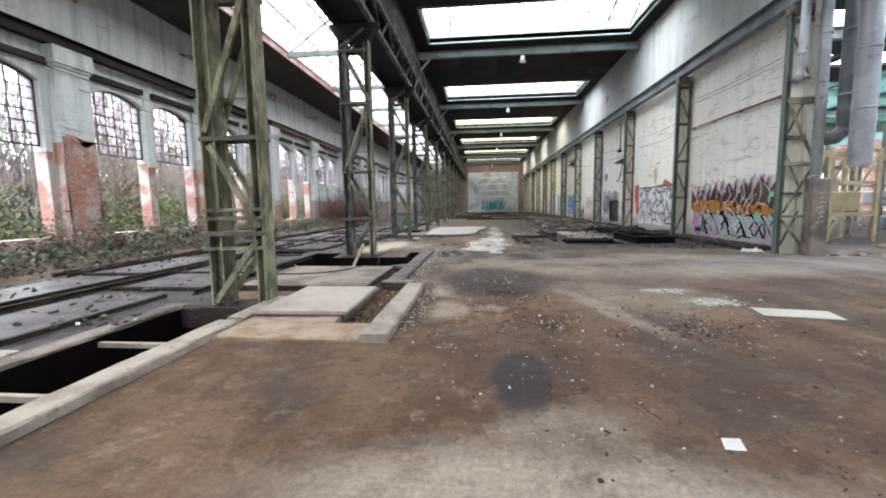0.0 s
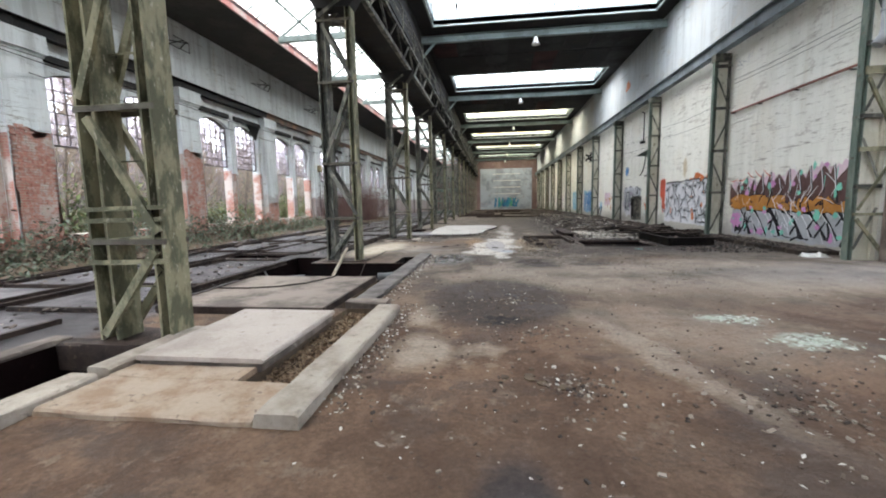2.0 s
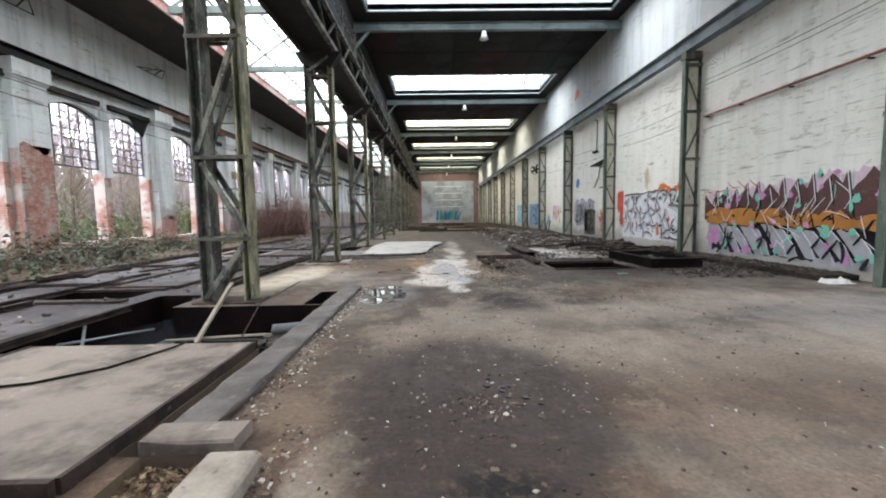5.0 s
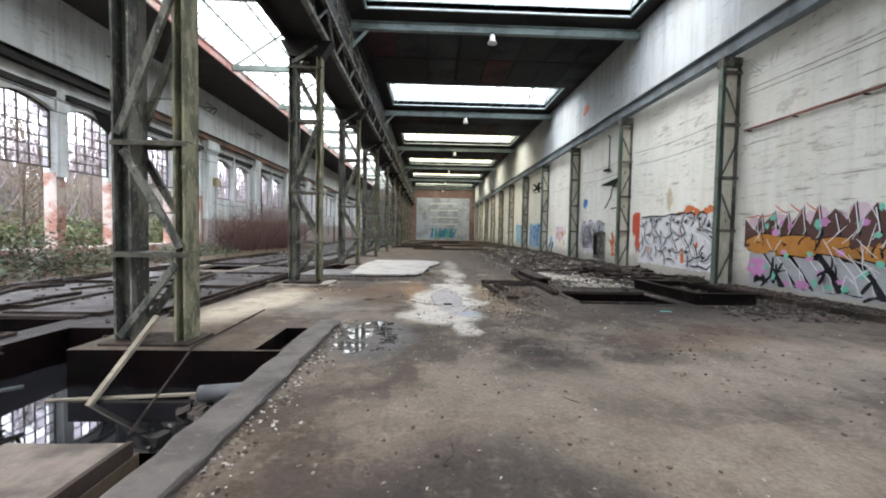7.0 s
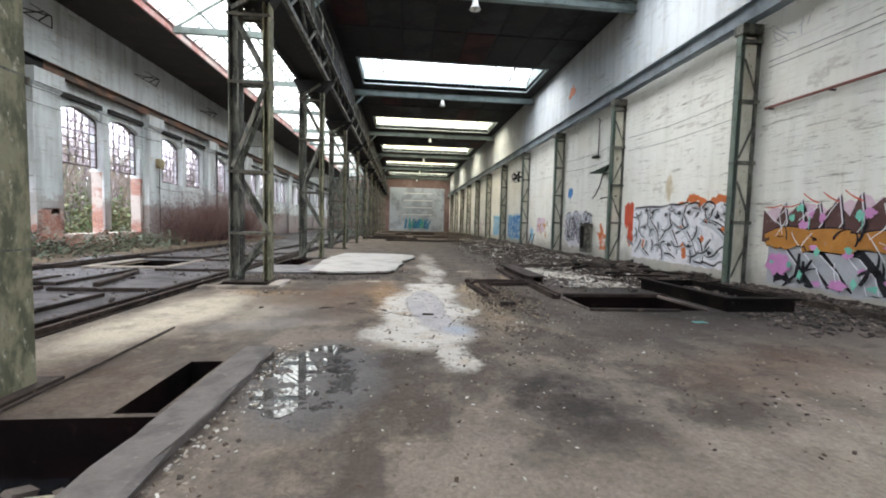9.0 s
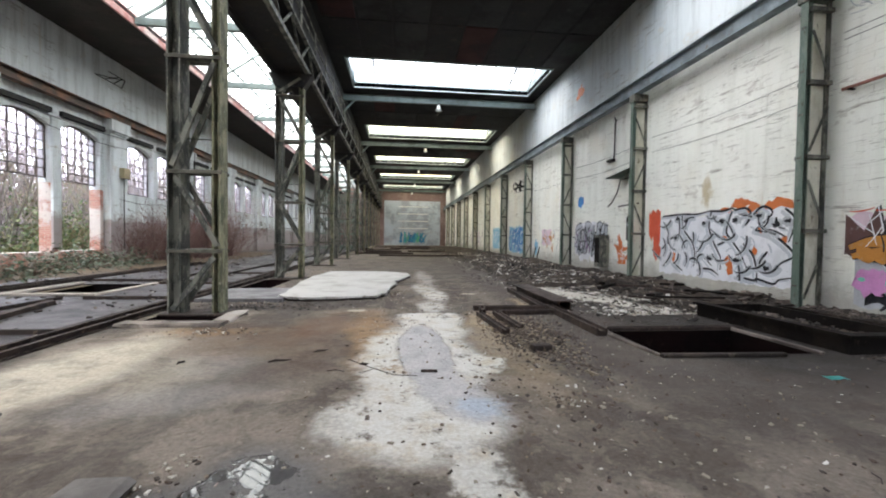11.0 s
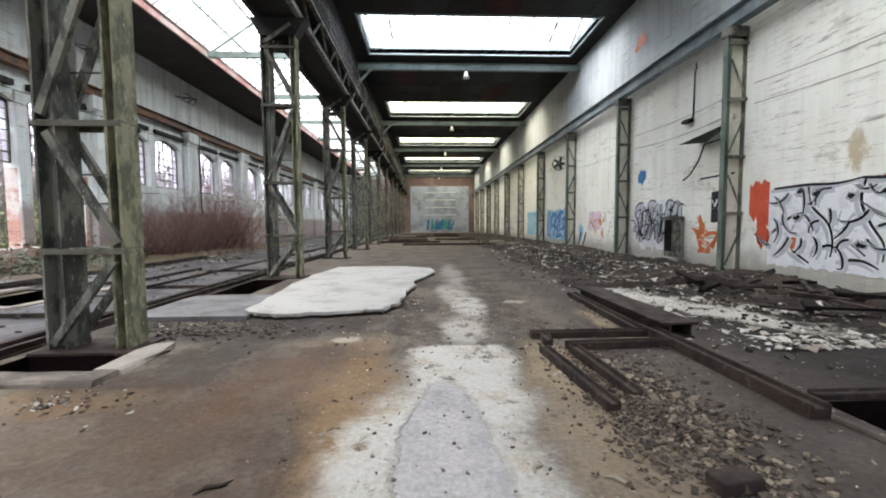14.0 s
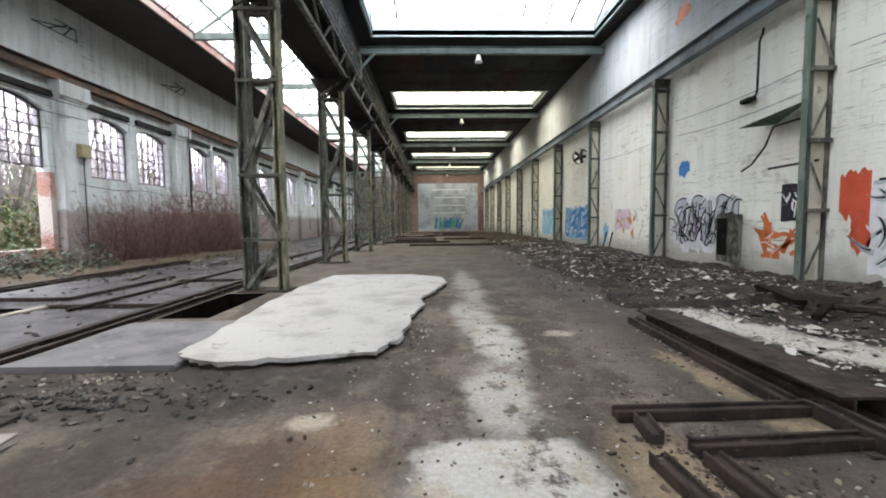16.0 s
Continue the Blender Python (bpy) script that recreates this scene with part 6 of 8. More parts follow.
rng = random.Random(12)
for k in range(16):
    x, y = rng.uniform(-0.9, 4.5), rng.uniform(3.0, 19.0)
    a, l = rng.uniform(0, 6.28), rng.uniform(0.08, 0.3)
    bm = bmesh.new()
    tube(bm, [(x, y, 0.006), (x + 0.5 * l * math.cos(a), y + 0.5 * l * math.sin(a), 0.012), (x + l * math.cos(a + 0.3), y + l * math.sin(a + 0.3), 0.006)], 0.0035, 5)
    thing("twig", bm, M_RUST, "thin dark twig lying on the dirty floor", "twig", "twigs on the floor")
for k in range(16):
    r, a = abs(rng.gauss(0, 0.22)), rng.uniform(0, 6.28)
    x, y, s = 0.5 + r * math.cos(a), (5.7 if k < 9 else 8.9) + r * math.sin(a), rng.uniform(0.02, 0.055)
    bm = bmesh.new()
    pts = [(s * rng.uniform(0.6, 1) * math.cos(j * 1.05), s * rng.uniform(0.6, 1) * math.sin(j * 1.05)) for j in range(6)]
    top = [bm.verts.new((px, py, 0.016)) for px, py in pts]
    low = [bm.verts.new((px, py, 0.001)) for px, py in pts]
    bm.faces.new(top)
    for j in range(6):
        bm.faces.new((top[j], low[j], low[(j + 1) % 6], top[(j + 1) % 6]))
    ob = thing("floor_shard", bm, M_EARTH if k < 9 else M_PLATE, "flat broken shard of floor screed", "shard", "broken floor shards")
    ob.matrix_world = pose(x, y, 0.0, rng.uniform(-3, 3), rng.uniform(-3, 3), 0)


# ---- graffiti on the east wall ----
def paint_mat(name, c):
    return worn(name, c, tuple(v * 0.86 for v in c), tuple(0.5 * v + 0.3 * 0.5 for v in c), 2.0, 0.6, 0.0, 40, None, (0.45, 0.65), 0.15)


PAINT = {k: paint_mat(k + " spray paint", c) for k, c in dict(white=(0.79, 0.80, 0.84), black=(0.02, 0.02, 0.025), grey=(0.42, 0.44, 0.47), orange=(0.62, 0.17, 0.05), ochre=(0.50, 0.22, 0.045), brown=(0.11, 0.055, 0.05), pink=(0.62, 0.27, 0.55), mint=(0.20, 0.62, 0.48), red=(0.62, 0.10, 0.05), blue=(0.05, 0.22, 0.52), sky=(0.22, 0.47, 0.66), violet=(0.35, 0.2, 0.4), rose=(0.72, 0.55, 0.64), haze=(0.50, 0.53, 0.58)).items()}


class Ribbon(list):
    """The outline of a stroke, one side forth and the other back."""


class Mural:
    def __init__(self, label):
        self.ob = holder("graffiti", label, "graffiti", "graffiti on the east wall", "", (XE, 0, 0))
        self.layer = 0

    def polys(self, colour, shapes, name, depths=None):
        self.layer += 1
        bm = bmesh.new()
        for k, pts in enumerate(shapes):
            x = -0.002 * (depths[k] if depths else self.layer) - 0.003 - (0.0006 * (k % 3) if depths else 0.0003 * (k % 6))
            vs = [bm.verts.new((x, y, z)) for y, z in pts]
            if isinstance(pts, Ribbon):
                for j in range(len(vs) // 2 - 1):
                    bm.faces.new((vs[j], vs[j + 1], vs[-2 - j], vs[-1 - j]))
            else:
                bm.faces.new(vs)
        bmesh.ops.triangulate(bm, faces=bm.faces[:])
        ob = part(name, bm, PAINT[colour], self.ob)
        ob["kind"] = "stuff"

    def letters(self, rng, fill, line, y0, y1, z0, z1, n, fat, rim, lean=0.25):
        """A row of fat overlapping forms, each with a dark rim under it."""
        base = self.layer
        rims, fills, dr, df = [], [], [], []
        for i in range(n):
            c = y0 + (y1 - y0) * (i + 0.5) / n
            w, h = (y1 - y0) / n * 0.62, z1 - z0
            for skeleton in rng.choice((((-1, 0, -1, 1), (-1, 1, 1, 0.75), (-1, 0.5, 1, 0.3)), ((-1, 1, 1, 1), (0.1, 1, -0.2, 0), (-1, 0.1, 1, 0)), ((-1, 0, -0.2, 1), (-0.2, 1, 1, 0), (-0.7, 0.4, 0.7, 0.45)), ((-1, 1, -0.6, 0), (-0.6, 0, 0.7, 0.1), (0.7, 0.1, 1, 1)), ((1, 0.9, -1, 0.95), (-1, 0.95, 0.9, 0.45), (0.9, 0.45, -1, 0.02)))):
                ya, za, yb, zb = skeleton
                pts = []
                bend = rng.uniform(-0.12, 0.12)
                for k in range(7):
                    f = k / 6
                    zz = z0 + h * (za + (zb - za) * f)
                    pts.append((c + w * (ya + (yb - ya) * f) - lean * (zz - (z0 + z1) / 2) + bend * math.sin(math.pi * f), zz + bend * math.sin(math.pi * f)))
                rims.append(stroke(pts, (fat + rim) * 1.5, (fat + rim) * 1.2)), dr.append(base + 1 + 2 * i)
                fills.append(stroke(pts, fat * 1.5, fat * 1.1)), df.append(base + 2 + 2 * i)
        self.polys(line, rims, line + "_outline", dr)
        self.polys(fill, fills, fill + "_letter", df)
        self.layer = base + 2 * n + 2


def blob(rng, y, z, ry, rz, n=20, jag=0.4):
    return [(y + ry * math.cos(2 * math.pi * k / n) * rng.uniform(1 - jag, 1 + jag), z + rz * math.sin(2 * math.pi * k / n) * rng.uniform(1 - jag, 1 + jag)) for k in range(n)]


def band(rng, y0, y1, zlo, zhi, n, jag):
    """A filled field with a ragged top and bottom; zlo, zhi are functions of 0..1."""
    top = [(y0 + (y1 - y0) * k / n, zhi(k / n) + rng.uniform(-jag, jag)) for k in range(n + 1)]
    low = [(y0 + (y1 - y0) * k / n, zlo(k / n) + rng.uniform(-jag, jag)) for k in range(n + 1)]
    return low + list(reversed(top))


def stroke(pts, w0, w1):
    """A ribbon that swells along its length."""
    out_l, out_r = [], []
    for k, (y, z) in enumerate(pts):
        a, b = pts[max(k - 1, 0)], pts[min(k + 1, len(pts) - 1)]
        d = math.hypot(b[0] - a[0], b[1] - a[1]) or 1
        ny, nz = -(b[1] - a[1]) / d, (b[0] - a[0]) / d
        f = k / (len(pts) - 1)
        w = (w0 + (w1 - w0) * f) * (0.75 + 0.5 * math.sin(math.pi * min(1, f + 0.12))) * 0.45
        out_l.append((y + ny * w, z + nz * w)), out_r.append((y - ny * w, z - nz * w))
    return Ribbon(out_l + list(reversed(out_r)))


def swoop(rng, y, z, l, lean, curl):
    n = 8
    ang = lean
    pts = [(y, z)]
    for k in range(n):
        ang += curl / n
        y += math.cos(ang) * l / n
        z += math.sin(ang) * l / n
        pts.append((y, z))
    return pts


def strips(rng, y0, y1, z0, z1, n, w, lean=(1.1, 2.0), length=(0.4, 1.1), curl=1.6):
    return [stroke(swoop(rng, rng.uniform(y0, y1), rng.uniform(z0, z1 - 0.3), rng.uniform(*length), rng.uniform(*lean), rng.uniform(-curl, curl)), rng.uniform(w * 0.5, w), rng.uniform(w * 0.4, w * 1.2)) for _ in range(n)]


def clip_z(shapes, z0, z1):
    return [type(s)((y, min(max(z, z0), z1)) for y, z in s) for s in shapes]


rng = random.Random(31)
# the large piece in grey, ochre and brown
g = Mural("large sprayed piece in grey, ochre, brown, pink and mint")
g.polys("rose", [band(rng, 13.4, 19.1, lambda f: 1.5, lambda f: 1.9 + 0.42 * (1 - f) + 0.2 * abs(math.sin(f * 18)), 60, 0.09)], "halo")
g.polys("grey", [band(rng, 13.4, 18.95, lambda f: 0.22, lambda f: 1.3, 40, 0.06)], "grey_field")
g.polys("black", [band(rng, 13.45, 18.75, lambda f: 0.32, lambda f: 1.16, 44, 0.08)], "black_field")
blades, edges, spikes, rims = [], [], [], []
for k in range(13):
    y0, w, run = 18.9 - 0.42 * k, rng.uniform(0.33, 0.46), rng.uniform(0.55, 0.85)
    low, high = rng.uniform(0.22, 0.34), rng.uniform(1.02, 1.25)
    if y0 - run - w < 13.4:
        continue
    blades.append([(y0, high), (y0 - w, high - 0.03), (y0 - run * 0.55 - w, 0.55 * low + 0.45 * high), (y0 - run - w * 0.8, low), (y0 - run, low), (y0 - run * 0.4 - 0.05, 0.45 * low + 0.55 * high)])
    edges.append(stroke([(y0 - w - 0.02, high - 0.05), (y0 - run * 0.55 - w - 0.02, 0.55 * low + 0.45 * high), (y0 - run - w * 0.6, low)], 0.03, 0.02))
    top = 2.0 + 0.3 * rng.random() + 0.25 * (18.9 - y0) / 5.5
    spikes.append([(y0 + 0.08, 1.3), (y0 - 0.1, 1.75), (y0 - 0.32, top), (y0 - 0.42, 1.75), (y0 - 0.5, 1.32)])
    rims.append(stroke([(y0 - 0.33, top), (y0 - 0.43, 1.75), (y0 - 0.3, 1.55)], 0.035, 0.02))
g.polys("grey", blades, "grey_blade")
g.polys("white", edges, "white_edge")
g.polys("brown", [band(rng, 13.4, 19.15, lambda f: 1.25, lambda f: 1.6 + 0.5 * (1 - abs(((f * 6.5) % 1) * 2 - 1)) + 0.36 * (1 - f), 91, 0.03)], "brown_field")
g.polys("black", [[(y - 0.05, z + 0.03) for y, z in s] for s in spikes], "black_spike")
g.polys("brown", spikes, "brown_spike")
g.polys("white", rims, "white_edge")
g.letters(rng, "ochre", "black", 13.45, 18.9, 1.12, 1.5, 6, 0.15, 0.035, -0.3)
g.polys("ochre", [band(rng, 13.4, 18.9, lambda f: 1.2 + 0.08 * math.sin(f * 25), lambda f: 1.36 + 0.1 * math.sin(f * 19 + 1), 50, 0.05)], "ochre_band")
g.polys("pink", [blob(rng, rng.uniform(13.5, 18.9), rng.uniform(1.7, 2.4), rng.uniform(0.05, 0.13), rng.uniform(0.05, 0.11)) for _ in range(9)] + [blob(rng, 18.6, 0.72, 0.3, 0.26), blob(rng, 17.2, 0.4, 0.2, 0.12)] + [blob(rng, rng.uniform(13.5, 18.9), rng.uniform(0.3, 1.3), 0.09, 0.07) for _ in range(10)], "pink_spatter")
g.polys("black", clip_z(strips(rng, 13.5, 18.7, 0.2, 1.1, 16, 0.09, (1.9, 2.6), (0.3, 0.7), 1.0), 0.18, 1.3) + strips(rng, 13.6, 18.8, 1.1, 1.7, 12, 0.05, (1.0, 2.4), (0.2, 0.5)), "black_stroke")
g.polys("mint", [blob(rng, rng.uniform(13.5, 18.8), rng.uniform(0.4, 2.4), rng.uniform(0.04, 0.12), rng.uniform(0.04, 0.12)) for _ in range(26)] + [stroke([(y, z), (y, z - 0.12), (y + 0.01, z - 0.3)], 0.035, 0.02) for y, z in ((14.2, 2.3), (14.6, 2.1), (15.9, 2.0), (16.8, 1.9), (17.9, 1.9))], "mint_spatter")
g.polys("white", [stroke(swoop(rng, rng.uniform(13.6, 18.8), rng.uniform(0.4, 2.0), rng.uniform(0.3, 0.7), rng.uniform(0.5, 2.6), rng.uniform(-0.5, 0.5)), 0.016, 0.024) for _ in range(34)], "white_line")
g.polys("red", [stroke(swoop(rng, 16.8 + 0.45 * k, 2.2, 0.45, rng.choice((0.3, -0.4)), 0.5), 0.025, 0.03) for k in range(5)], "red_line")
# the white piece
g = Mural("white sprayed piece with black strokes and orange dabs")
OUTLINES = (((25.05, 2.35), (24.13, 2.37), (23.42, 2.34), (22.9, 2.41)), ((22.9, 2.41), (22.44, 2.37), (22.07, 2.43), (21.98, 2.35)), ((21.98, 2.37), (21.62, 2.4), (21.46, 2.25), (21.62, 1.94)), ((21.62, 1.94), (21.21, 2.36), (20.98, 2.38), (20.84, 2.2), (21.31, 1.81)), ((21.31, 1.81), (20.84, 1.69), (20.46, 1.45), (20.23, 1.18), (20.54, 1.0), (20.75, 0.76)), ((20.5, 2.32), (20.23, 2.03), (20.38, 1.5)),)
OUTLINES += (((21.07, 1.85), (20.71, 1.75), (20.46, 1.63)), ((22.83, 2.38), (22.9, 1.92), (22.7, 1.45), (22.44, 1.04), (22.44, 0.68)), ((22.07, 2.35), (22.25, 1.8), (22.07, 1.55), (21.73, 1.16), (21.51, 0.72)), ((21.67, 1.45), (21.36, 1.16), (21.24, 0.78), (21.21, 0.45)), ((22.56, 1.4), (22.13, 1.55)), ((24.09, 2.32), (24.0, 1.88), (23.58, 1.45), (23.46, 1.02), (23.5, 0.7)),)
OUTLINES += (((25.05, 1.22), (24.55, 1.61), (24.18, 1.72)), ((23.83, 0.85), (23.58, 0.96), (23.35, 0.92), (23.12, 1.03), (22.77, 0.78)), ((23.27, 0.65), (22.83, 0.67), (22.5, 0.53)), ((21.84, 0.56), (21.31, 0.49), (21.21, 0.54), (20.75, 0.46), (20.59, 0.58), (20.27, 0.65)), ((24.45, 0.78), (24.0, 0.52)), ((20.93, 1.26), (21.12, 1.02), (21.16, 0.79)),)
SMUDGES = ((24.28, 2.18), (23.87, 2.18), (23.08, 2.03), (22.37, 2.06), (21.88, 2.1), (21.19, 2.17), (22.87, 1.01), (21.85, 0.96), (20.95, 0.86), (20.71, 1.96), (20.42, 2.0), (24.36, 1.6))
DABS = ((21.84, 2.54, 0.28, 0.16), (21.41, 2.34, 0.2, 0.2), (20.69, 2.31, 0.36, 0.26), (22.31, 2.36, 0.2, 0.1), (22.31, 1.59, 0.12, 0.1), (22.16, 0.95, 0.15, 0.2), (22.1, 0.7, 0.14, 0.14), (24.45, 0.97, 0.1, 0.2), (21.14, 1.83, 0.1, 0.09), (21.31, 1.24, 0.1, 0.12), (20.48, 1.57, 0.1, 0.1))


def smooth(pts):
    """More points along a bent line, rounded at its corners."""
    out = []
    for k in range(len(pts) - 1):
        p0, p1, p2, p3 = pts[max(k - 1, 0)], pts[k], pts[k + 1], pts[min(k + 2, len(pts) - 1)]
        for j in range(5):
            f = j / 5
            out.append(tuple(0.5 * (2 * p1[i] + (p2[i] - p0[i]) * f + (2 * p0[i] - 5 * p1[i] + 4 * p2[i] - p3[i]) * f * f + (3 * p1[i] - p0[i] - 3 * p2[i] + p3[i]) * f ** 3) for i in (0, 1)))
    return out + [pts[-1]]


g.polys("orange", [blob(rng, y, z, ry, rz, 22, 0.3) for y, z, ry, rz in DABS[:4]], "orange_splash")
g.polys("white", [band(rng, 20.15, 25.2, lambda f: 0.38, lambda f: 2.3 + 0.05 * math.sin(f * 17), 44, 0.04)], "white_field")
g.polys("red", [band(rng, 25.2, 25.86, lambda f: 1.4 + 0.25 * f, lambda f: 2.55, 14, 0.1), blob(rng, 25.4, 1.2, 0.2, 0.4)], "red_block")
g.polys("haze", [stroke(smooth([(y + 0.1, z - 0.06) for y, z in s]), 0.10, 0.06) for s in OUTLINES] + strips(rng, 20.5, 25.0, 0.6, 2.0, 26, 0.06, (0.9, 2.2), (0.15, 0.4)), "grey_shade")
g.polys("orange", [blob(rng, y, z, ry, rz, 5, 0.35) for y, z, ry, rz in DABS[4:]], "orange_patch")
g.polys("black", [stroke(smooth(s), 0.062, 0.05) for s in OUTLINES], "black_outline")
g.polys("grey", [blob(rng, y, z, 0.15, 0.11, 22, 0.35) for y, z in SMUDGES], "grey_smudge")
shades, lines, glints = [], [], []
for k in range(36):
    y, z = 25.05 - 0.4 * (k // 3) + rng.uniform(-0.12, 0.12), (2.2, 1.65, 1.0)[k % 3] + rng.uniform(-0.15, 0.15)
    bend = [(a, min(2.25, max(0.45, b))) for a, b in swoop(rng, y, z, rng.uniform(0.4, 0.75), rng.choice((-1.2, -1.9, -2.5, 0.2)), rng.choice((-1.9, 1.6, 0.6)))]
    shades.append(stroke([(a - 0.07, b - 0.05) for a, b in bend], 0.14, 0.07))
    lines.append(stroke(bend, 0.06, 0.04))
    glints.append(stroke([(a + 0.045, b + 0.025) for a, b in bend], 0.022, 0.016))
g.polys("haze", shades, "grey_shade")
g.polys("black", lines, "black_stroke")
g.polys("grey", glints, "grey_line")
g.polys("black", [blob(rng, y + rng.gauss(0, 0.03), z + rng.gauss(0, 0.02), 0.08, 0.06, 22, 0.6) for y, z in SMUDGES], "black_smudge")
# further pieces along the wall
g = Mural("orange sprayed tag beside a column")
g.polys("orange", strips(rng, 26.8, 28.0, 0.55, 1.5, 16, 0.2, (0.0, 3.1), (0.3, 0.8)), "orange_stroke")
g.polys("white", strips(rng, 26.9, 28.0, 0.5, 1.6, 8, 0.03, (0, 3), (0.2, 0.5)), "white_line")
g = Mural("black and white sprayed scribble on a torn poster field")
g.polys("black", [band(rng, 26.8, 27.4, lambda f: 1.5, lambda f: 2.45, 4, 0.02)], "black_field")
g.polys("white", strips(rng, 26.9, 27.3, 1.55, 2.4, 12, 0.05, (0, 3), (0.15, 0.3)), "white_stroke")
g = Mural("crowded black and white sprayed lettering, unreadable")
g.polys("white", [blob(rng, 29.6 + 0.3 * k, 0.75 + 0.25 * (k % 2), 0.3, 0.3) for k in range(8)] + [band(rng, 28.9, 32.2, lambda f: 0.8, lambda f: 2.3, 20, 0.12)], "white_field")
g.letters(rng, "haze", "black", 29.0, 32.1, 0.8, 2.2, 7, 0.16, 0.06, 0.3)
g.polys("black", clip_z(strips(rng, 29.0, 32.1, 0.7, 2.3, 60, 0.06, (0.8, 2.5), (0.25, 0.7), 2.5), 0.4, 2.65), "black_stroke")
g.polys("violet", strips(rng, 29.0, 32.0, 0.8, 2.2, 12, 0.05, (0.8, 2.5), (0.2, 0.5)), "violet_stroke")
g = Mural("small blue sprayed blot high on the wall")
g.polys("blue", [blob(rng, 31.66, 3.42, 0.3, 0.3, 18, 0.3)], "blot")
g = Mural("orange blot of paint near the roof")
g.polys("orange", [blob(rng, 31.9, 9.1, 0.35, 0.3, 14, 0.4), blob(rng, 32.2, 8.9, 0.2, 0.16, 12, 0.4)], "blot")
g = Mural("faint tags in brown and grey")
g.polys("grey", strips(rng, 34.0, 38.2, 0.8, 2.4, 26, 0.06, (0, 3), (0.2, 0.6)), "grey_stroke")
g.polys("ochre", strips(rng, 35.0, 36.8, 0.7, 1.9, 9, 0.16, (0.4, 2.6), (0.2, 0.5)), "ochre_stroke")
g.polys("sky", [blob(rng, 38.3, 1.0, 0.3, 0.5, 12)], "blue_blot")
# warm-lit patch low on the wall, its light drawn as flat coloured shapes
g = Mural("pale field with orange strokes, drawn for a warm-lit patch")
g.polys("rose", [band(rng, 35.6, 37.2, lambda f: 1.15, lambda f: 2.1, 8, 0.06)], "cream_field")
g.polys("ochre", strips(rng, 35.7, 37.0, 1.2, 2.1, 7, 0.09, (0.4, 2.6), (0.2, 0.5)), "orange_stroke")
g = Mural("faint black scribble high on the wall")
g.polys("grey", strips(rng, 18.3, 18.95, 6.1, 6.75, 9, 0.02, (0, 3.1), (0.2, 0.6)), "thin_stroke")
g = Mural("bright blue sprayed lettering, unreadable")
g.polys("sky", [band(rng, 40.0, 45.0, lambda f: 0.45, lambda f: 2.45, 26, 0.12)], "blue_field")
g.polys("white", strips(rng, 40.2, 44.8, 0.6, 2.2, 34, 0.09, (0.8, 2.4), (0.3, 0.9)), "white_stroke")
g.letters(rng, "blue", "white", 40.3, 44.7, 0.6, 2.2, 6, 0.2, 0.08, 0.3)
g.polys("blue", strips(rng, 40.2, 44.8, 0.5, 2.2, 44, 0.09, (0.8, 2.4), (0.3, 0.9)), "blue_stroke")
g = Mural("plain sky-blue sprayed field")
g.polys("sky", [band(rng, 46.4, 51.0, lambda f: 0.5, lambda f: 2.5, 22, 0.1)], "blue_field")
g.polys("white", strips(rng, 46.6, 50.8, 0.6, 2.3, 18, 0.09, (0.8, 2.4), (0.3, 0.9)), "white_stroke")
g = Mural("grey and violet tags far along the wall")
g.polys("violet", strips(rng, 53.0, 62.0, 0.6, 2.3, 30, 0.14, (0, 3), (0.4, 1.1)), "violet_stroke")
g.polys("black", strips(rng, 53.0, 70.0, 0.6, 2.3, 30, 0.12, (0, 3), (0.4, 1.1)), "black_stroke")


# ---- fittings on the east wall ----
ob = holder("wall_pipe", "red-brown pipe running along the wall on clips", "pipe", "", "", (0, 0, 0))
bm = bmesh.new()
tube(bm, [(XE - 0.09, 13.1, 4.72), (XE - 0.09, 19.25, 4.70)], 0.035, 10)
part("pipe", bm, M_PIPE_RED, ob)
for y in (14.0, 15.9, 17.6, 19.1):
    bm = bmesh.new()
    quad_box(bm, (XE - 0.13, y - 0.025, 4.64), (XE, y + 0.025, 4.67))
    part("clip", bm, M_RUST, ob)
for z, sag, y0, y1 in ((5.75, 0.05, 13.2, 19.3), (5.9, 0.05, 13.2, 19.3), (5.3, 0.12, 19.7, 25.8), (4.75, 0.1, 19.7, 25.8), (5.25, 0.1, 26.3, 32.2), (4.7, 0.14, 26.3, 32.2), (4.8, 0.1, 32.8, 38.8)):
    bm = bmesh.new()
    tube(bm, [(XE - 0.03, y0 + (y1 - y0) * k / 8, z - sag * math.sin(math.pi * k / 8)) for k in range(9)], 0.007, 5)
    thing("wall_cable", bm, M_DARK, "dark cable slung along the wall between columns", "cable", "cables on the east wall")
bm = bmesh.new()
tube(bm, [(XE - 0.5, 27.6, 6.5), (XE - 0.25, 27.95, 6.5), (XE - 0.2, 28.1, 6.4), (XE - 0.2, 28.12, 5.1), (XE - 0.16, 28.2, 5.0), (XE - 0.11, 28.5, 4.95)], 0.028, 8)
thing("bent_pipe", bm, M_DARK, "dark pipe bent down the wall beside a column", "pipe")
bm = bmesh.new()
quad_box(bm, (-0.12, -0.22, -0.05), (0.1, 0.2, 0.07), pose(XE - 0.11, 28.55, 4.93))
thing("valve", bm, M_DARK, "dark valve at the end of a wall pipe", "valve", bevel=0.03)
ob = holder("wall_bracket", "bent sheet bracket with arms on the wall column", "bracket", "", "", (XE - 0.3, 27.2, 4.1))
bm = bmesh.new()
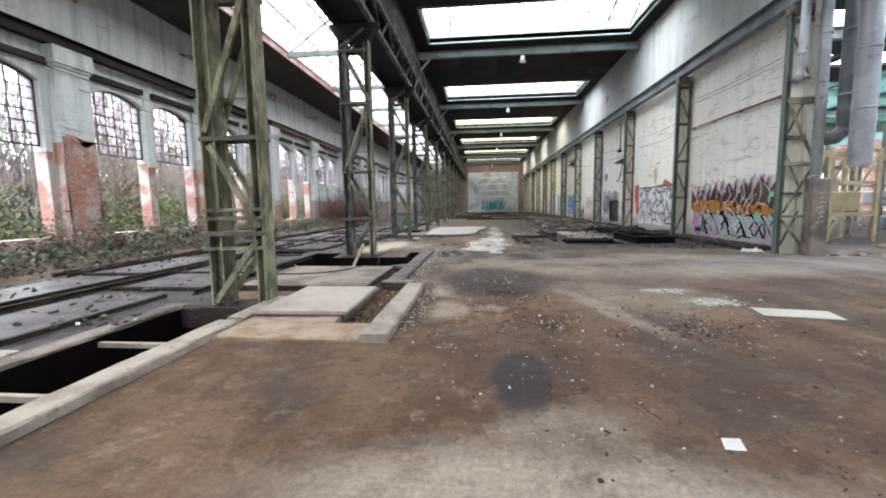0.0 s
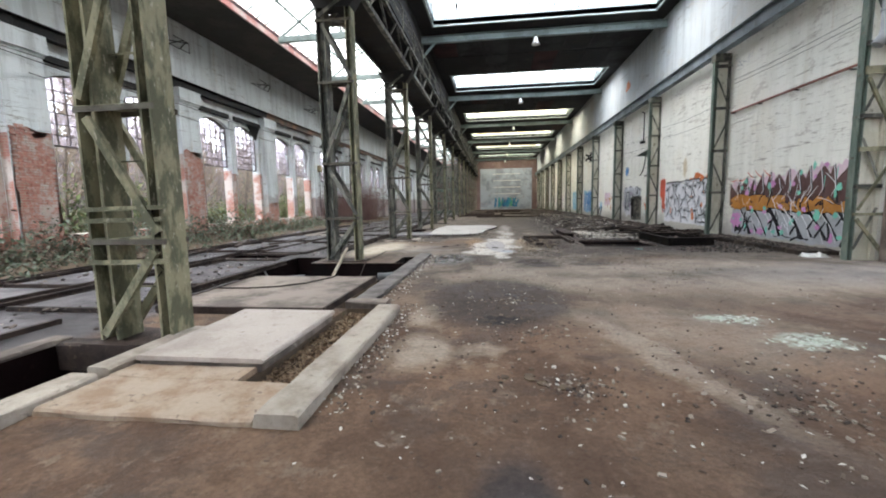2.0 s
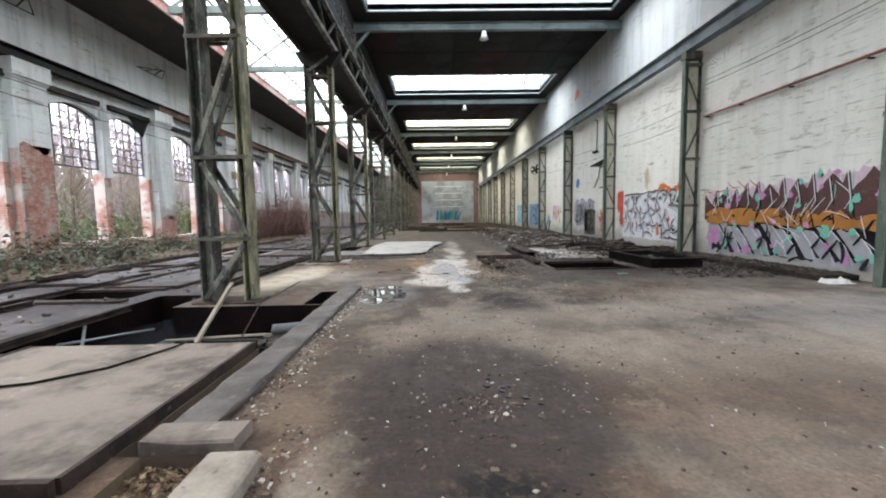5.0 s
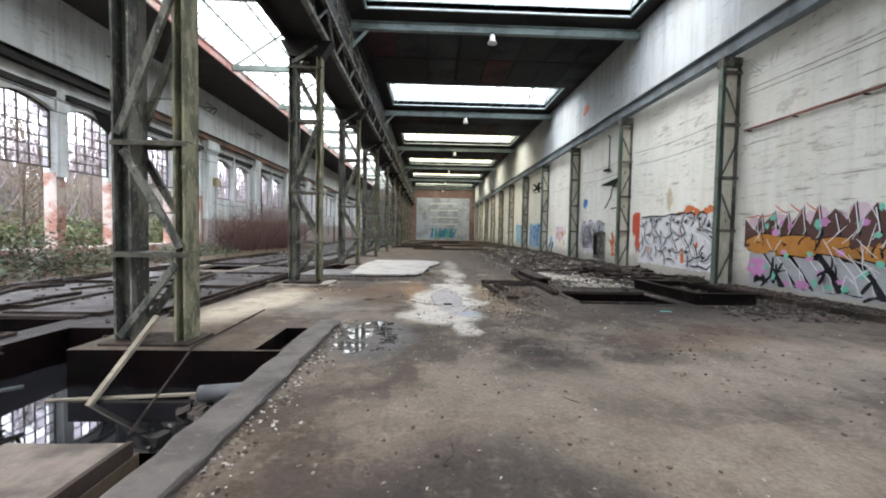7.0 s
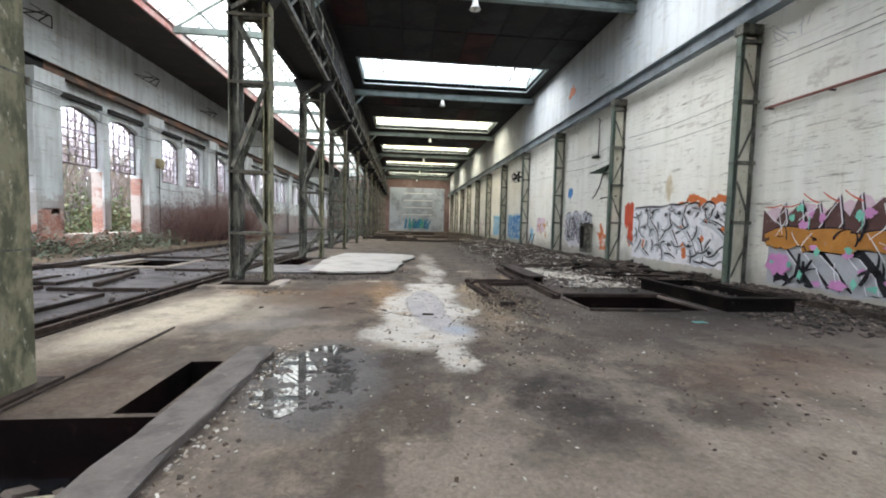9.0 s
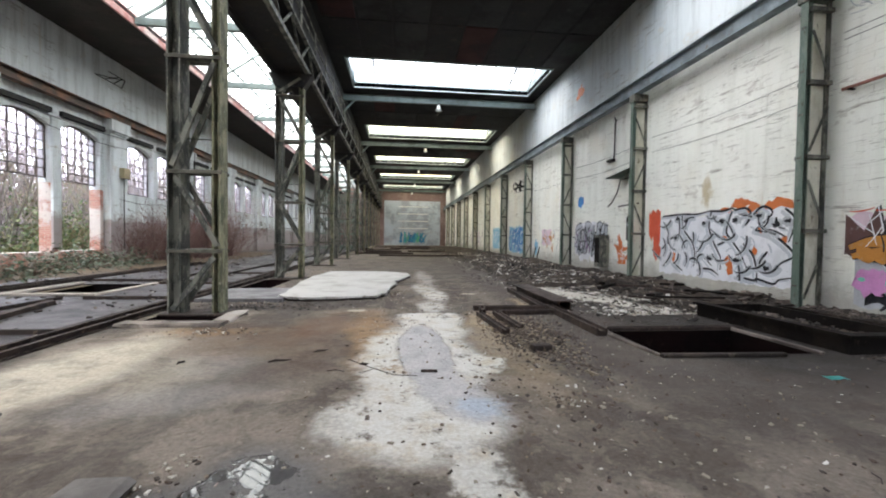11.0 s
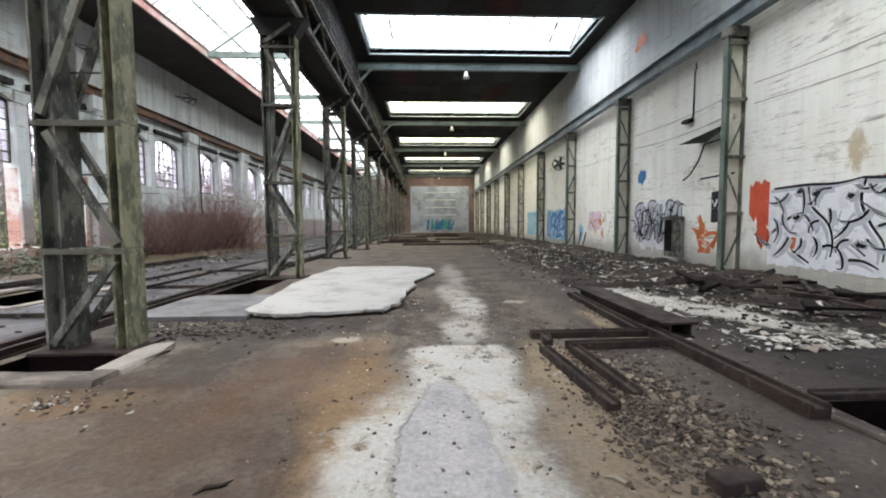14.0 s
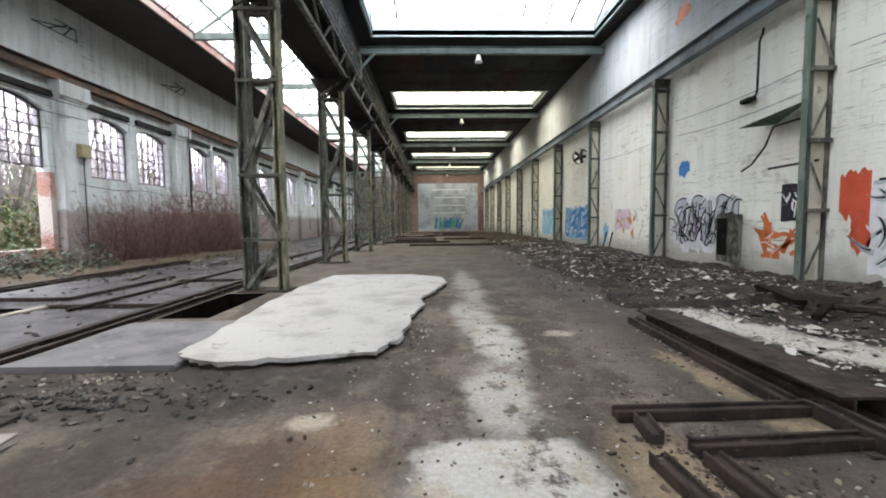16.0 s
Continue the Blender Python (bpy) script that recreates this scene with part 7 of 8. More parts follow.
vs = [bm.verts.new(v) for v in ((-0.3, -0.9, 0.15), (0.25, -0.5, 0.3), (0.25, 0.7, 0.1), (-0.25, 1.1, 0.0), (0.0, 0.1, -0.12))]
bm.faces.new((vs[0], vs[1], vs[4])), bm.faces.new((vs[1], vs[2], vs[4])), bm.faces.new((vs[2], vs[3], vs[4])), bm.faces.new((vs[3], vs[0], vs[4]))
bmesh.ops.solidify(bm, geom=bm.faces[:], thickness=0.02)
part("sheet", bm, M_GREEN, ob)
bm = bmesh.new()
tube(bm, [(0.1, -1.0, -0.1), (0.0, 0.2, -0.15), (0.05, 0.5, -0.6), (0.1, 1.0, -1.0), (0.12, 1.4, -1.15)], 0.025, 7)
part("arm", bm, M_DARK, ob)
bm = bmesh.new()
tube(bm, [(0.0, -1.1, -1.2), (0.0, 0.3, -1.22)], 0.03, 7)
part("arm", bm, M_DARK, ob)
bm = bmesh.new()
quad_box(bm, (XE - 0.45, 28.68, 0.3), (XE - 0.02, 29.2, 1.72))
ob = thing("switch_cabinet", bm, M_STEEL, "dark green switch cabinet standing at the wall", "cabinet", bevel=0.02)
bm = bmesh.new()
quad_box(bm, (XE - 0.47, 28.74, 0.5), (XE - 0.452, 29.14, 1.6))
door = part("cabinet_door", bm, M_TROUGH, ob)
bm = bmesh.new()
quad_box(bm, (XE - 0.5, 28.8, 1.0), (XE - 0.472, 28.83, 1.14))
part("handle", bm, M_RUST, door)
ob = holder("wall_fan", "round dark extractor fan on the wall", "fan", "", "", (XE - 0.35, 41.3, 5.4))
bm = bmesh.new()
tube(bm, [(0, -0.1, 0), (0, 0.1, 0)], 0.45, 20, False)
bmesh.ops.solidify(bm, geom=bm.faces[:], thickness=0.02)
part("ring", bm, M_DARK, ob)
for k in range(5):
    bm = bmesh.new()
    a = k * 2 * math.pi / 5
    quad_box(bm, (0.05, -0.01, -0.09), (0.4, 0.01, 0.09), pose(0, 0, 0, 0, math.degrees(a), 0) @ pose(0, 0, 0, 25, 0, 0))
    part("blade", bm, M_DARK, ob)
bm = bmesh.new()
strut(bm, (0.0, 0.05, 0), (0.35, 0.05, 0), 0.06, 0.06)
part("arm", bm, M_DARK, ob)
for y, z in ((37.6, 0.0), (36.9, 0.0)):
    bm = bmesh.new()
    strut(bm, (XE - 0.5, y, z), (XE - 0.3, y + 0.5 * (z - 0.2), 1.0), 0.06, 0.06)
    thing("leaning_bar", bm, M_RUST, "rusty bar leaning at the wall", "bar", "bars leaning at the wall")


# ---- fittings on the window wall ----
def rack(y):
    ob = holder("wire_rack", "thin angle-iron rack jutting from the wall", "rack", "wire racks on the window wall", "", (XW, y, 8.55))
    for a, b in (((0, -0.9, 0), (0.7, 0, 0.05)), ((0, 0.9, 0), (0.7, 0, 0.05)), ((0, -0.9, 0), (0, 0.9, 0)), ((0, 0, 0.45), (0.7, 0, 0.05)), ((0, -0.3, 0.0), (0.45, 0, 0.2)), ((0.02, 0.3, 0), (0.5, 0.1, 0.15))):
        bm = bmesh.new()
        strut(bm, a, b, 0.03, 0.03)
        part("bar", bm, M_DARK, ob)


for p in PIERS[2:9]:
    rack(p - 0.2)
ob = holder("switch_box", "ochre electrical box with a conduit on a wall pier", "electrical box", "", "", (XW + 0.3, 32.75, 4.35))
bm = bmesh.new()
quad_box(bm, (0, -0.22, -0.24), (0.24, 0.22, 0.24))
part("box", bm, M_BOX, ob, "", 0.02)
bm = bmesh.new()
tube(bm, [(0.08, 0, -0.24), (0.08, 0, -3.6)], 0.02, 6)
part("conduit", bm, M_DARK, ob)
for z, y0, y1 in ((6.0, 12, 40), (5.55, 13, 33), (3.1, 32.5, 46)):
    bm = bmesh.new()
    n = 24
    tube(bm, [(XW + 0.36, y0 + (y1 - y0) * k / n, z - 0.10 * abs(math.sin(math.pi * k / 6))) for k in range(n + 1)], 0.013, 5)
    thing("wall_cable", bm, M_DARK, "thin dark cable strung along the window wall", "cable", "cables on the window wall")
bm = bmesh.new()
tube(bm, [(XW + 0.4, 39.5, 6.7), (XW + 0.4, 39.5, 2.0)], 0.05, 8)
thing("downpipe", bm, M_DARK, "dark pipe down a wall pier", "pipe")
bm = bmesh.new()
vs = [bm.verts.new(v) for v in ((XW + 0.05, 24.0, 6.2), (XW + 0.05, 25.4, 6.2), (XW + 0.1, 24.85, 5.3), (XW + 0.05, 24.5, 5.6))]
bm.faces.new(vs)
bmesh.ops.solidify(bm, geom=bm.faces[:], thickness=0.02)
thing("hanging_rag", bm, M_DARK, "torn dark sheet hanging in a window head", "rag")

# ---- the next hall, behind the opening ----
SIDE_END = 64.0


def side_hall():
    bm = bmesh.new()
    quad_box(bm, (50, BACK_Y, 0), (50.4, SIDE_END, 11))
    thing("wall_side_hall", bm, M_BRICK, "far brick wall of the next hall", "wall", kind="structure")
    bm = bmesh.new()
    quad_box(bm, (XE + 0.41, SIDE_END, 0), (50.4, SIDE_END + 0.4, 2.6)), quad_box(bm, (XE + 0.41, SIDE_END, 6.2), (50.4, SIDE_END + 0.4, 11))
    for k in range(9):
        quad_box(bm, (XE + 0.5 + 5 * k, SIDE_END, 2.6), (XE + 1.2 + 5 * k, SIDE_END + 0.4, 6.2))
    thing("wall_side_end", bm, M_BRICK, "brick end wall of the next hall with window openings", "wall", kind="structure")
    bm = bmesh.new()
    y = BACK_Y
    while y < SIDE_END:
        quad_box(bm, (XE + 0.4, y, 10.6), (50, min(y + 3.9, SIDE_END), 10.8))
        y += 6.55
    for x in (XE + 0.4, 22, 35, 48):
        quad_box(bm, (x, BACK_Y, 10.4), (x + 0.8, SIDE_END, 10.594))
    thing("ceiling_side_hall", bm, M_CEIL, "dark roof strips of the next hall with gaps of daylight", "ceiling", kind="structure")
    for x in (17.5, 31.0):
        bm = bmesh.new()
        ibeam(bm, (x, -4, 6.6), (x, SIDE_END - 0.1, 6.6), 0.4, 0.9)
        ob = thing("crane_girder", bm, M_TEAL, "teal crane girder in the next hall", "girder", "teal crane girders")
        bm = bmesh.new()
        strut(bm, (x, -4, 7.12), (x, SIDE_END - 0.1, 7.12), 0.1, 0.12)
        part("rail", bm, M_RUST, ob)
    for x in (17.5, 31.0):
        for k in range(9):
            y = 5.0 + BAY * k
            col = holder("hall_column", "green laced column of the next hall", "steel column", "columns of the next hall", "", (x, y, 0))
            for dx in (-0.35, 0.35):
                bm = bmesh.new()
                strut(bm, (dx, 0, 0), (dx, 0, 6.14), 0.16, 0.14, (1, 0, 0))
                part("post", bm, M_GREEN, col)
            for j in range(5):
                bm = bmesh.new()
                strut(bm, (-0.3 if j % 2 else 0.3, 0, 0.2 + j * 1.18), (0.3 if j % 2 else -0.3, 0, 1.35 + j * 1.18), 0.07, 0.07, (0, 1, 0))
                part("lacing", bm, M_GREEN, col)
    for k in range(4):
        bm = bmesh.new()
        y = 20 + 9 * k
        ibeam(bm, (XE + 0.45, y, 8.6), (49, y, 8.6), 0.3, 0.5)
        thing("hall_beam", bm, M_TEAL if k == 1 else M_BEAM, "crane bridge beam across the next hall", "beam", "beams of the next hall")
    rng = random.Random(17)
    for k in range(14):
        x, y = rng.uniform(14, 40), rng.uniform(22, 58)
        w, l, h = rng.uniform(0.8, 2.5), rng.uniform(0.8, 3), rng.uniform(0.6, 1.8)
        ob = holder("old_machine", "derelict machine base in the next hall", "machine", "derelict machines", "", (x, y, 0))
        bm = bmesh.new()
        quad_box(bm, (-w / 2, -l / 2, 0), (w / 2, l / 2, h * 0.6))
        part("bed", bm, (M_RUST, M_DUCT, M_GREEN)[k % 3], ob, "", 0.03)
        bm = bmesh.new()
        quad_box(bm, (-w / 4, -l / 4, h * 0.6), (w / 4, l / 4, h))
        part("head", bm, (M_BOX, M_RUST, M_DUCT)[k % 3], ob, "", 0.03)
    bm = bmesh.new()
    for k in range(700):
        lump(bm, (rng.uniform(9.6, 30), rng.uniform(8, 34), 0.02), rng.uniform(0.03, 0.16), rng)
    thing("hall_rubble", bm, M_LITTER, "brown rubble strewn over the next hall's floor", "rubble", kind="stuff")
    # tall frames of old plant
    for k, (x, y, h, m) in enumerate(((13.6, 17.5, 3.4, M_BOX), (15.2, 20.5, 4.6, M_MOSS), (20.5, 22.0, 5.2, M_GREEN), (19.5, 27.0, 3.2, M_BOX), (24.5, 25.5, 5.6, M_MOSS), (27.0, 31.0, 3.8, M_GREEN), (22.5, 34.0, 5.0, M_BOX))):
        ob = holder("machine_frame", "tall open steel frame of old plant in the next hall", "machine", "frames of old plant", "", (x, y, 0))
        for dx, dy in ((-0.8, -0.7), (0.8, -0.7), (0.8, 0.7), (-0.8, 0.7)):
            bm = bmesh.new()
            strut(bm, (dx, dy, 0), (dx, dy, h), 0.13, 0.13)
            part("post", bm, m, ob)
        for j in range(3):
            z = h * (0.3 + 0.34 * j)
            for a, b in (((-0.8, -0.7), (0.8, -0.7)), ((0.8, -0.7), (0.8, 0.7)), ((0.8, 0.7), (-0.8, 0.7)), ((-0.8, 0.7), (-0.8, -0.7))):
                bm = bmesh.new()
                strut(bm, (*a, z), (*b, z), 0.1, 0.12)
                part("rail", bm, m, ob)
        bm = bmesh.new()
        quad_box(bm, (-0.6, -0.5, h * 0.32), (0.5, 0.5, h * 0.55))
        part("tank", bm, M_DUCT if k % 2 else M_BOX, ob, "", 0.06)
        bm = bmesh.new()
        strut(bm, (-0.8, -0.72, 0.2), (0.8, -0.72, h * 0.95), 0.07, 0.07)
        part("brace", bm, m, ob)
    for k, (a, b) in enumerate((((12.5, 30, 8.2), (30, 16, 4.6)), ((11, 26, 5.6), (30, 26, 5.6)), ((11, 36, 6.8), (40, 30, 7.4)))):
        bm = bmesh.new()
        ibeam(bm, a, b, 0.35, 0.6)
        thing("plant_beam", bm, (M_TEAL, M_GREEN, M_TEAL)[k], "steel beam slung across the next hall", "beam", "beams of the next hall")
    # ducts by the opening, one of them cut off above the floor
    for label, pts, r, zs in (("slim grey duct standing beside the end column", [(9.22, 12.72, 0.0), (9.2, 12.72, 10.55)], 0.13, (2.2, 4.2, 6.0)), ("thin pale duct bending in behind the end column", [(8.65, 12.7, 10.5), (8.65, 12.7, 5.25), (8.61, 12.7, 4.98), (8.5, 12.72, 4.8)], 0.11, (5.5, 7.0)), ("dark grey duct with an elbow into the end column", [(9.92, 12.8, 10.55), (9.92, 12.8, 3.75), (9.88, 12.8, 3.45), (9.7, 12.8, 3.28), (9.3, 12.8, 3.24)], 0.19, (4.4, 6.1)), ("wide grey duct hanging open-ended above the floor", [(9.88, 12.2, 10.55), (9.88, 12.2, 2.45)], 0.25, (3.9, 5.4, 6.9))):
        ob = holder("vent_duct", label, "duct", "ducts by the opening", "", (0, 0, 0))
        bm = bmesh.new()
        tube(bm, pts, r, 18, r < 0.25)
        part("duct_pipe", bm, M_DUCT_DARK if r == 0.19 else M_DUCT, ob)
        for z in zs:
            bm = bmesh.new()
            tube(bm, [(pts[0][0], pts[0][1], z), (pts[0][0], pts[0][1], z + 0.05)], r + 0.018, 18)
            part("collar", bm, M_DUCT, ob)
    ob = holder("duct_post", "stained concrete post under a duct", "post", "", "", (9.3, 12.72, 0))
    bm = bmesh.new()
    rough_box(bm, (-0.21, -0.17, 0), (0.21, 0.17, 2.15), random.Random(9), 0.3, 0.01)
    part("shaft", bm, M_SLAB_D, ob)
    bm = bmesh.new()
    for k in range(7):
        tube(bm, [(-0.12 + 0.05 * (k % 3), -0.185, 0.9 + 0.14 * k), (0.02, -0.187, 1.0 + 0.13 * k), (0.1 - 0.03 * (k % 2), -0.185, 0.93 + 0.14 * k)], 0.004, 5)
    part("sprayed_scrawl", bm, M_WHITE, ob, "unreadable white scrawl")


side_hall()


# ---- plants inside the window wall ----
def twig_stuff(bm, rng, base, h, spread, r, n=5, lean=0.6):
    d = Vector((rng.gauss(0, spread), rng.gauss(0, spread), 1)).normalized()
    p = Vector(base)
    pts = [p.copy()]
    for k in range(n):
        d = (d + Vector((rng.gauss(0, 0.18), rng.gauss(0, 0.18), rng.gauss(-0.06, 0.1) * lean))).normalized()
        p = p + d * h / n
        pts.append(p.copy())
    tube(bm, pts, [r * (1 - 0.8 * k / n) for k in range(n + 1)], 3, False)
    return pts


def brambles():
    rng = random.Random(6)
    stems, leaves, litter = bmesh.new(), bmesh.new(), bmesh.new()
    for k in range(3600):
        y = rng.uniform(2, 32)
        x = XW + 0.1 + abs(rng.gauss(0, 1.15)) * (1.25 if y < 21 else 0.8)
        if x > -10.0:
            continue
        dens = 0.55 + 0.6 * noise.noise((x * 0.5, y * 0.45, 0))
        if rng.random() > dens + 0.15:
            continue
        h = rng.uniform(0.4, 1.75) * (1.25 - 0.2 * (x - XW)) * (1.0 if y < 22 else 0.6)
        pts = twig_stuff(stems, rng, (x, y, 0), max(0.25, h), 0.5, 0.008, 5, 2.2)
        if rng.random() < 0.55:
            for q in pts[1:]:
                for j in range(3):
                    flake(leaves, q + Vector((rng.gauss(0, 0.1), rng.gauss(0, 0.1), rng.gauss(0, 0.06))), rng.uniform(0.04, 0.105), rng, 0.8)
    for k in range(5200):
        y = rng.uniform(2, 46)
        x = XW + abs(rng.gauss(0, 1.5))
        if x < -9.2:
            flake(litter, (x, y, rng.uniform(0.005, 0.05)), rng.uniform(0.03, 0.08), rng, 0.7)
    thing("bramble_stems", stems, M_TWIG, "dry bramble stems along the foot of the window wall", "brambles", kind="stuff")
    thing("bramble_leaves", leaves, M_LEAF, "grey-green bramble and ivy leaves along the window wall", "brambles", kind="stuff")
    thing("leaf_litter", litter, M_LITTER, "brown leaf litter on the floor below the windows", "leaves", kind="stuff")
    # a low bank of earth under them
    bm = bmesh.new()
    xs = [XW + 0.01 + 0.35 * k for k in range(14)]
    rows = [[bm.verts.new((x, y, -0.03 + max(0, (0.30 - 0.075 * (x - XW)) * (0.7 + 0.7 * noise.noise((x * 0.8, y * 0.5, 4)))) * min(1, (52 - y) / 8))) for x in xs] for y in [0.4 * k for k in range(130)]]
    for a, b in zip(rows, rows[1:]):
        for k in range(len(xs) - 1):
            bm.faces.new((a[k], a[k + 1], b[k + 1], b[k]))
    for f in bm.faces:
        f.smooth = True
    thing("earth_bank", bm, M_EARTH, "bank of earth and leaf mould below the windows", "earth", kind="stuff")
    # leafless red-brown bushes
    for cx, cy, sx, sy, hh, n in ((-12.5, 36.2, 0.9, 2.0, 3.6, 330), (-12.1, 40.4, 1.0, 1.9, 4.3, 380), (-12.8, 33.4, 0.5, 1.0, 2.6, 140)):
        bush = bmesh.new()
        for k in range(n):
            b = (cx + rng.gauss(0, sx * 0.6), cy + rng.gauss(0, sy * 0.6), 0)
            pts = twig_stuff(bush, rng, b, hh * rng.uniform(0.5, 1.05), 0.36, 0.013, 6, 0.3)
            for q in pts[2:]:
                for j in range(2):
                    e = q + Vector((rng.gauss(0, 0.22), rng.gauss(0, 0.22), rng.uniform(0.05, 0.4)))
                    tube(bush, [q, (q + e) / 2 + Vector((0, 0, 0.03)), e], [0.005, 0.004, 0.002], 3, False)
        thing("bush", bush, M_TWIG_RED, "leafless dark red bush growing before the wall", "bush", "leafless bushes")


brambles()


# ---- outside the windows ----
def tree(x, y, h, seed, mat=M_BARK):
    rng = random.Random(seed)
    ob = holder("bare_tree", "slender bare winter tree outside the windows", "tree", "bare trees outside", "", (x, y, -0.15))
    bm = bmesh.new()
    pts, p, d = [], Vector((0, 0, 0)), Vector((0, 0, 1))
    for k in range(9):
        pts.append(p.copy())
        d = (d + Vector((rng.gauss(0, 0.08), rng.gauss(0, 0.08), 0.1))).normalized()
        p = p + d * h / 8
    tube(bm, pts, [0.013 * h * (1 - 0.1 * k) for k in range(9)], 7)
    part("trunk", bm, mat, ob)
    crown = bmesh.new()
    for k in range(60):
        f = rng.uniform(0.2, 0.98)
        i = min(int(f * 8), 7)
        q = pts[i].lerp(pts[i + 1], f * 8 - i)
        a = rng.uniform(0, 6.28)
        d = Vector((math.cos(a), math.sin(a), rng.uniform(0.2, 1.0))).normalized()
        l = h * 0.32 * (1.15 - f) + 0.4
        limb = [q]
        for j in range(4):
            d = (d + Vector((rng.gauss(0, 0.15), rng.gauss(0, 0.15), 0.12))).normalized()
            limb.append(limb[-1] + d * l / 4)
        tube(crown, limb, [0.03 * (1.1 - f), 0.022 * (1.1 - f), 0.014, 0.009, 0.004], 3, False)
        for v in limb[1:]:
            for j in range(4):
                e = v + Vector((rng.gauss(0, 0.3), rng.gauss(0, 0.3), rng.uniform(0, 0.6)))
                tube(crown, [v, e], [0.008, 0.003], 3, False)
    part("crown", crown, M_TWIG, ob, "thin bare twigs")


for k, (x, y, h) in enumerate(((-17.5, 17.3, 7), (-18.8, 19.6, 8), (-20.5, 22.5, 8), (-17.2, 24.8, 6), (-22.5, 27.5, 9), (-18.0, 30.2, 7), (-24, 14.5, 9), (-21, 33.5, 8), (-26, 36, 10), (-19.5, 39, 8), (-28, 22, 10), (-27, 44, 10), (-20, 12.5, 7), (-30, 30, 11), (-24.5, 51, 9))):
    tree(x, y, h, 40 + k)


def shrubs():
    rng = random.Random(77)
    for k in range(44):
        x, y = rng.uniform(-23, -15.4), 7 + 1.15 * k + rng.uniform(-1, 1)
        h = rng.uniform(1.2, 3.2)
        bm, st = bmesh.new(), bmesh.new()
        for j in range(26):
            pts = twig_stuff(st, rng, (x + rng.gauss(0, 0.5), y + rng.gauss(0, 0.6), -0.14), h * rng.uniform(0.6, 1.1), 0.35, 0.012, 5, 0.8)
            for q in pts[1:]:
                for i in range(9):
                    flake(bm, q + Vector((rng.gauss(0, 0.22), rng.gauss(0, 0.22), rng.gauss(0, 0.14))), rng.uniform(0.06, 0.14), rng, 1.2)
        ob = thing("shrub", st, M_TWIG, "yellow-green overgrown shrub outside the windows", "shrub", "shrubs outside")
        part("crown", bm, M_LEAF_OUT, ob)
    bm = bmesh.new()
    for k in range(9000):
        x, y = XW - 0.7 - abs(rng.gauss(0, 4.5)), rng.uniform(4, 60)
        b = Vector((x, y, -0.13))
        a = rng.uniform(0, 6.28)
        w = Vector((math.cos(a), math.sin(a), 0)) * rng.uniform(0.01, 0.025)
        tip = b + Vector((rng.gauss(0, 0.15), rng.gauss(0, 0.15), rng.uniform(0.2, 0.8)))
        bm.faces.new([bm.verts.new(v) for v in (b - w, b + w, tip)])
    thing("tall_grass", bm, M_LEAF_OUT, "tall rough grass outside the windows", "grass", kind="stuff")
    bm = bmesh.new()
    for k in range(7000):
        x, y = rng.uniform(-48, -28), rng.uniform(-10, 120)
        twig_stuff(bm, rng, (x, y, -0.14), rng.uniform(6, 14), 0.25, 0.085, 5, 0.1)
    for k in range(9000):
        x, y, z = rng.uniform(-48, -32), rng.uniform(-10, 120), rng.uniform(0, 3.2)
        flake(bm, (x, y, z), rng.uniform(0.15, 0.4), rng, 1.4)
    thing("far_wood", bm, island_material("hazy winter wood", ((0.15, 0.12, 0.12), (0.19, 0.15, 0.155), (0.12, 0.105, 0.09), (0.13, 0.13, 0.085))), "pale bare wood in the distance", "wood", kind="stuff")


shrubs()


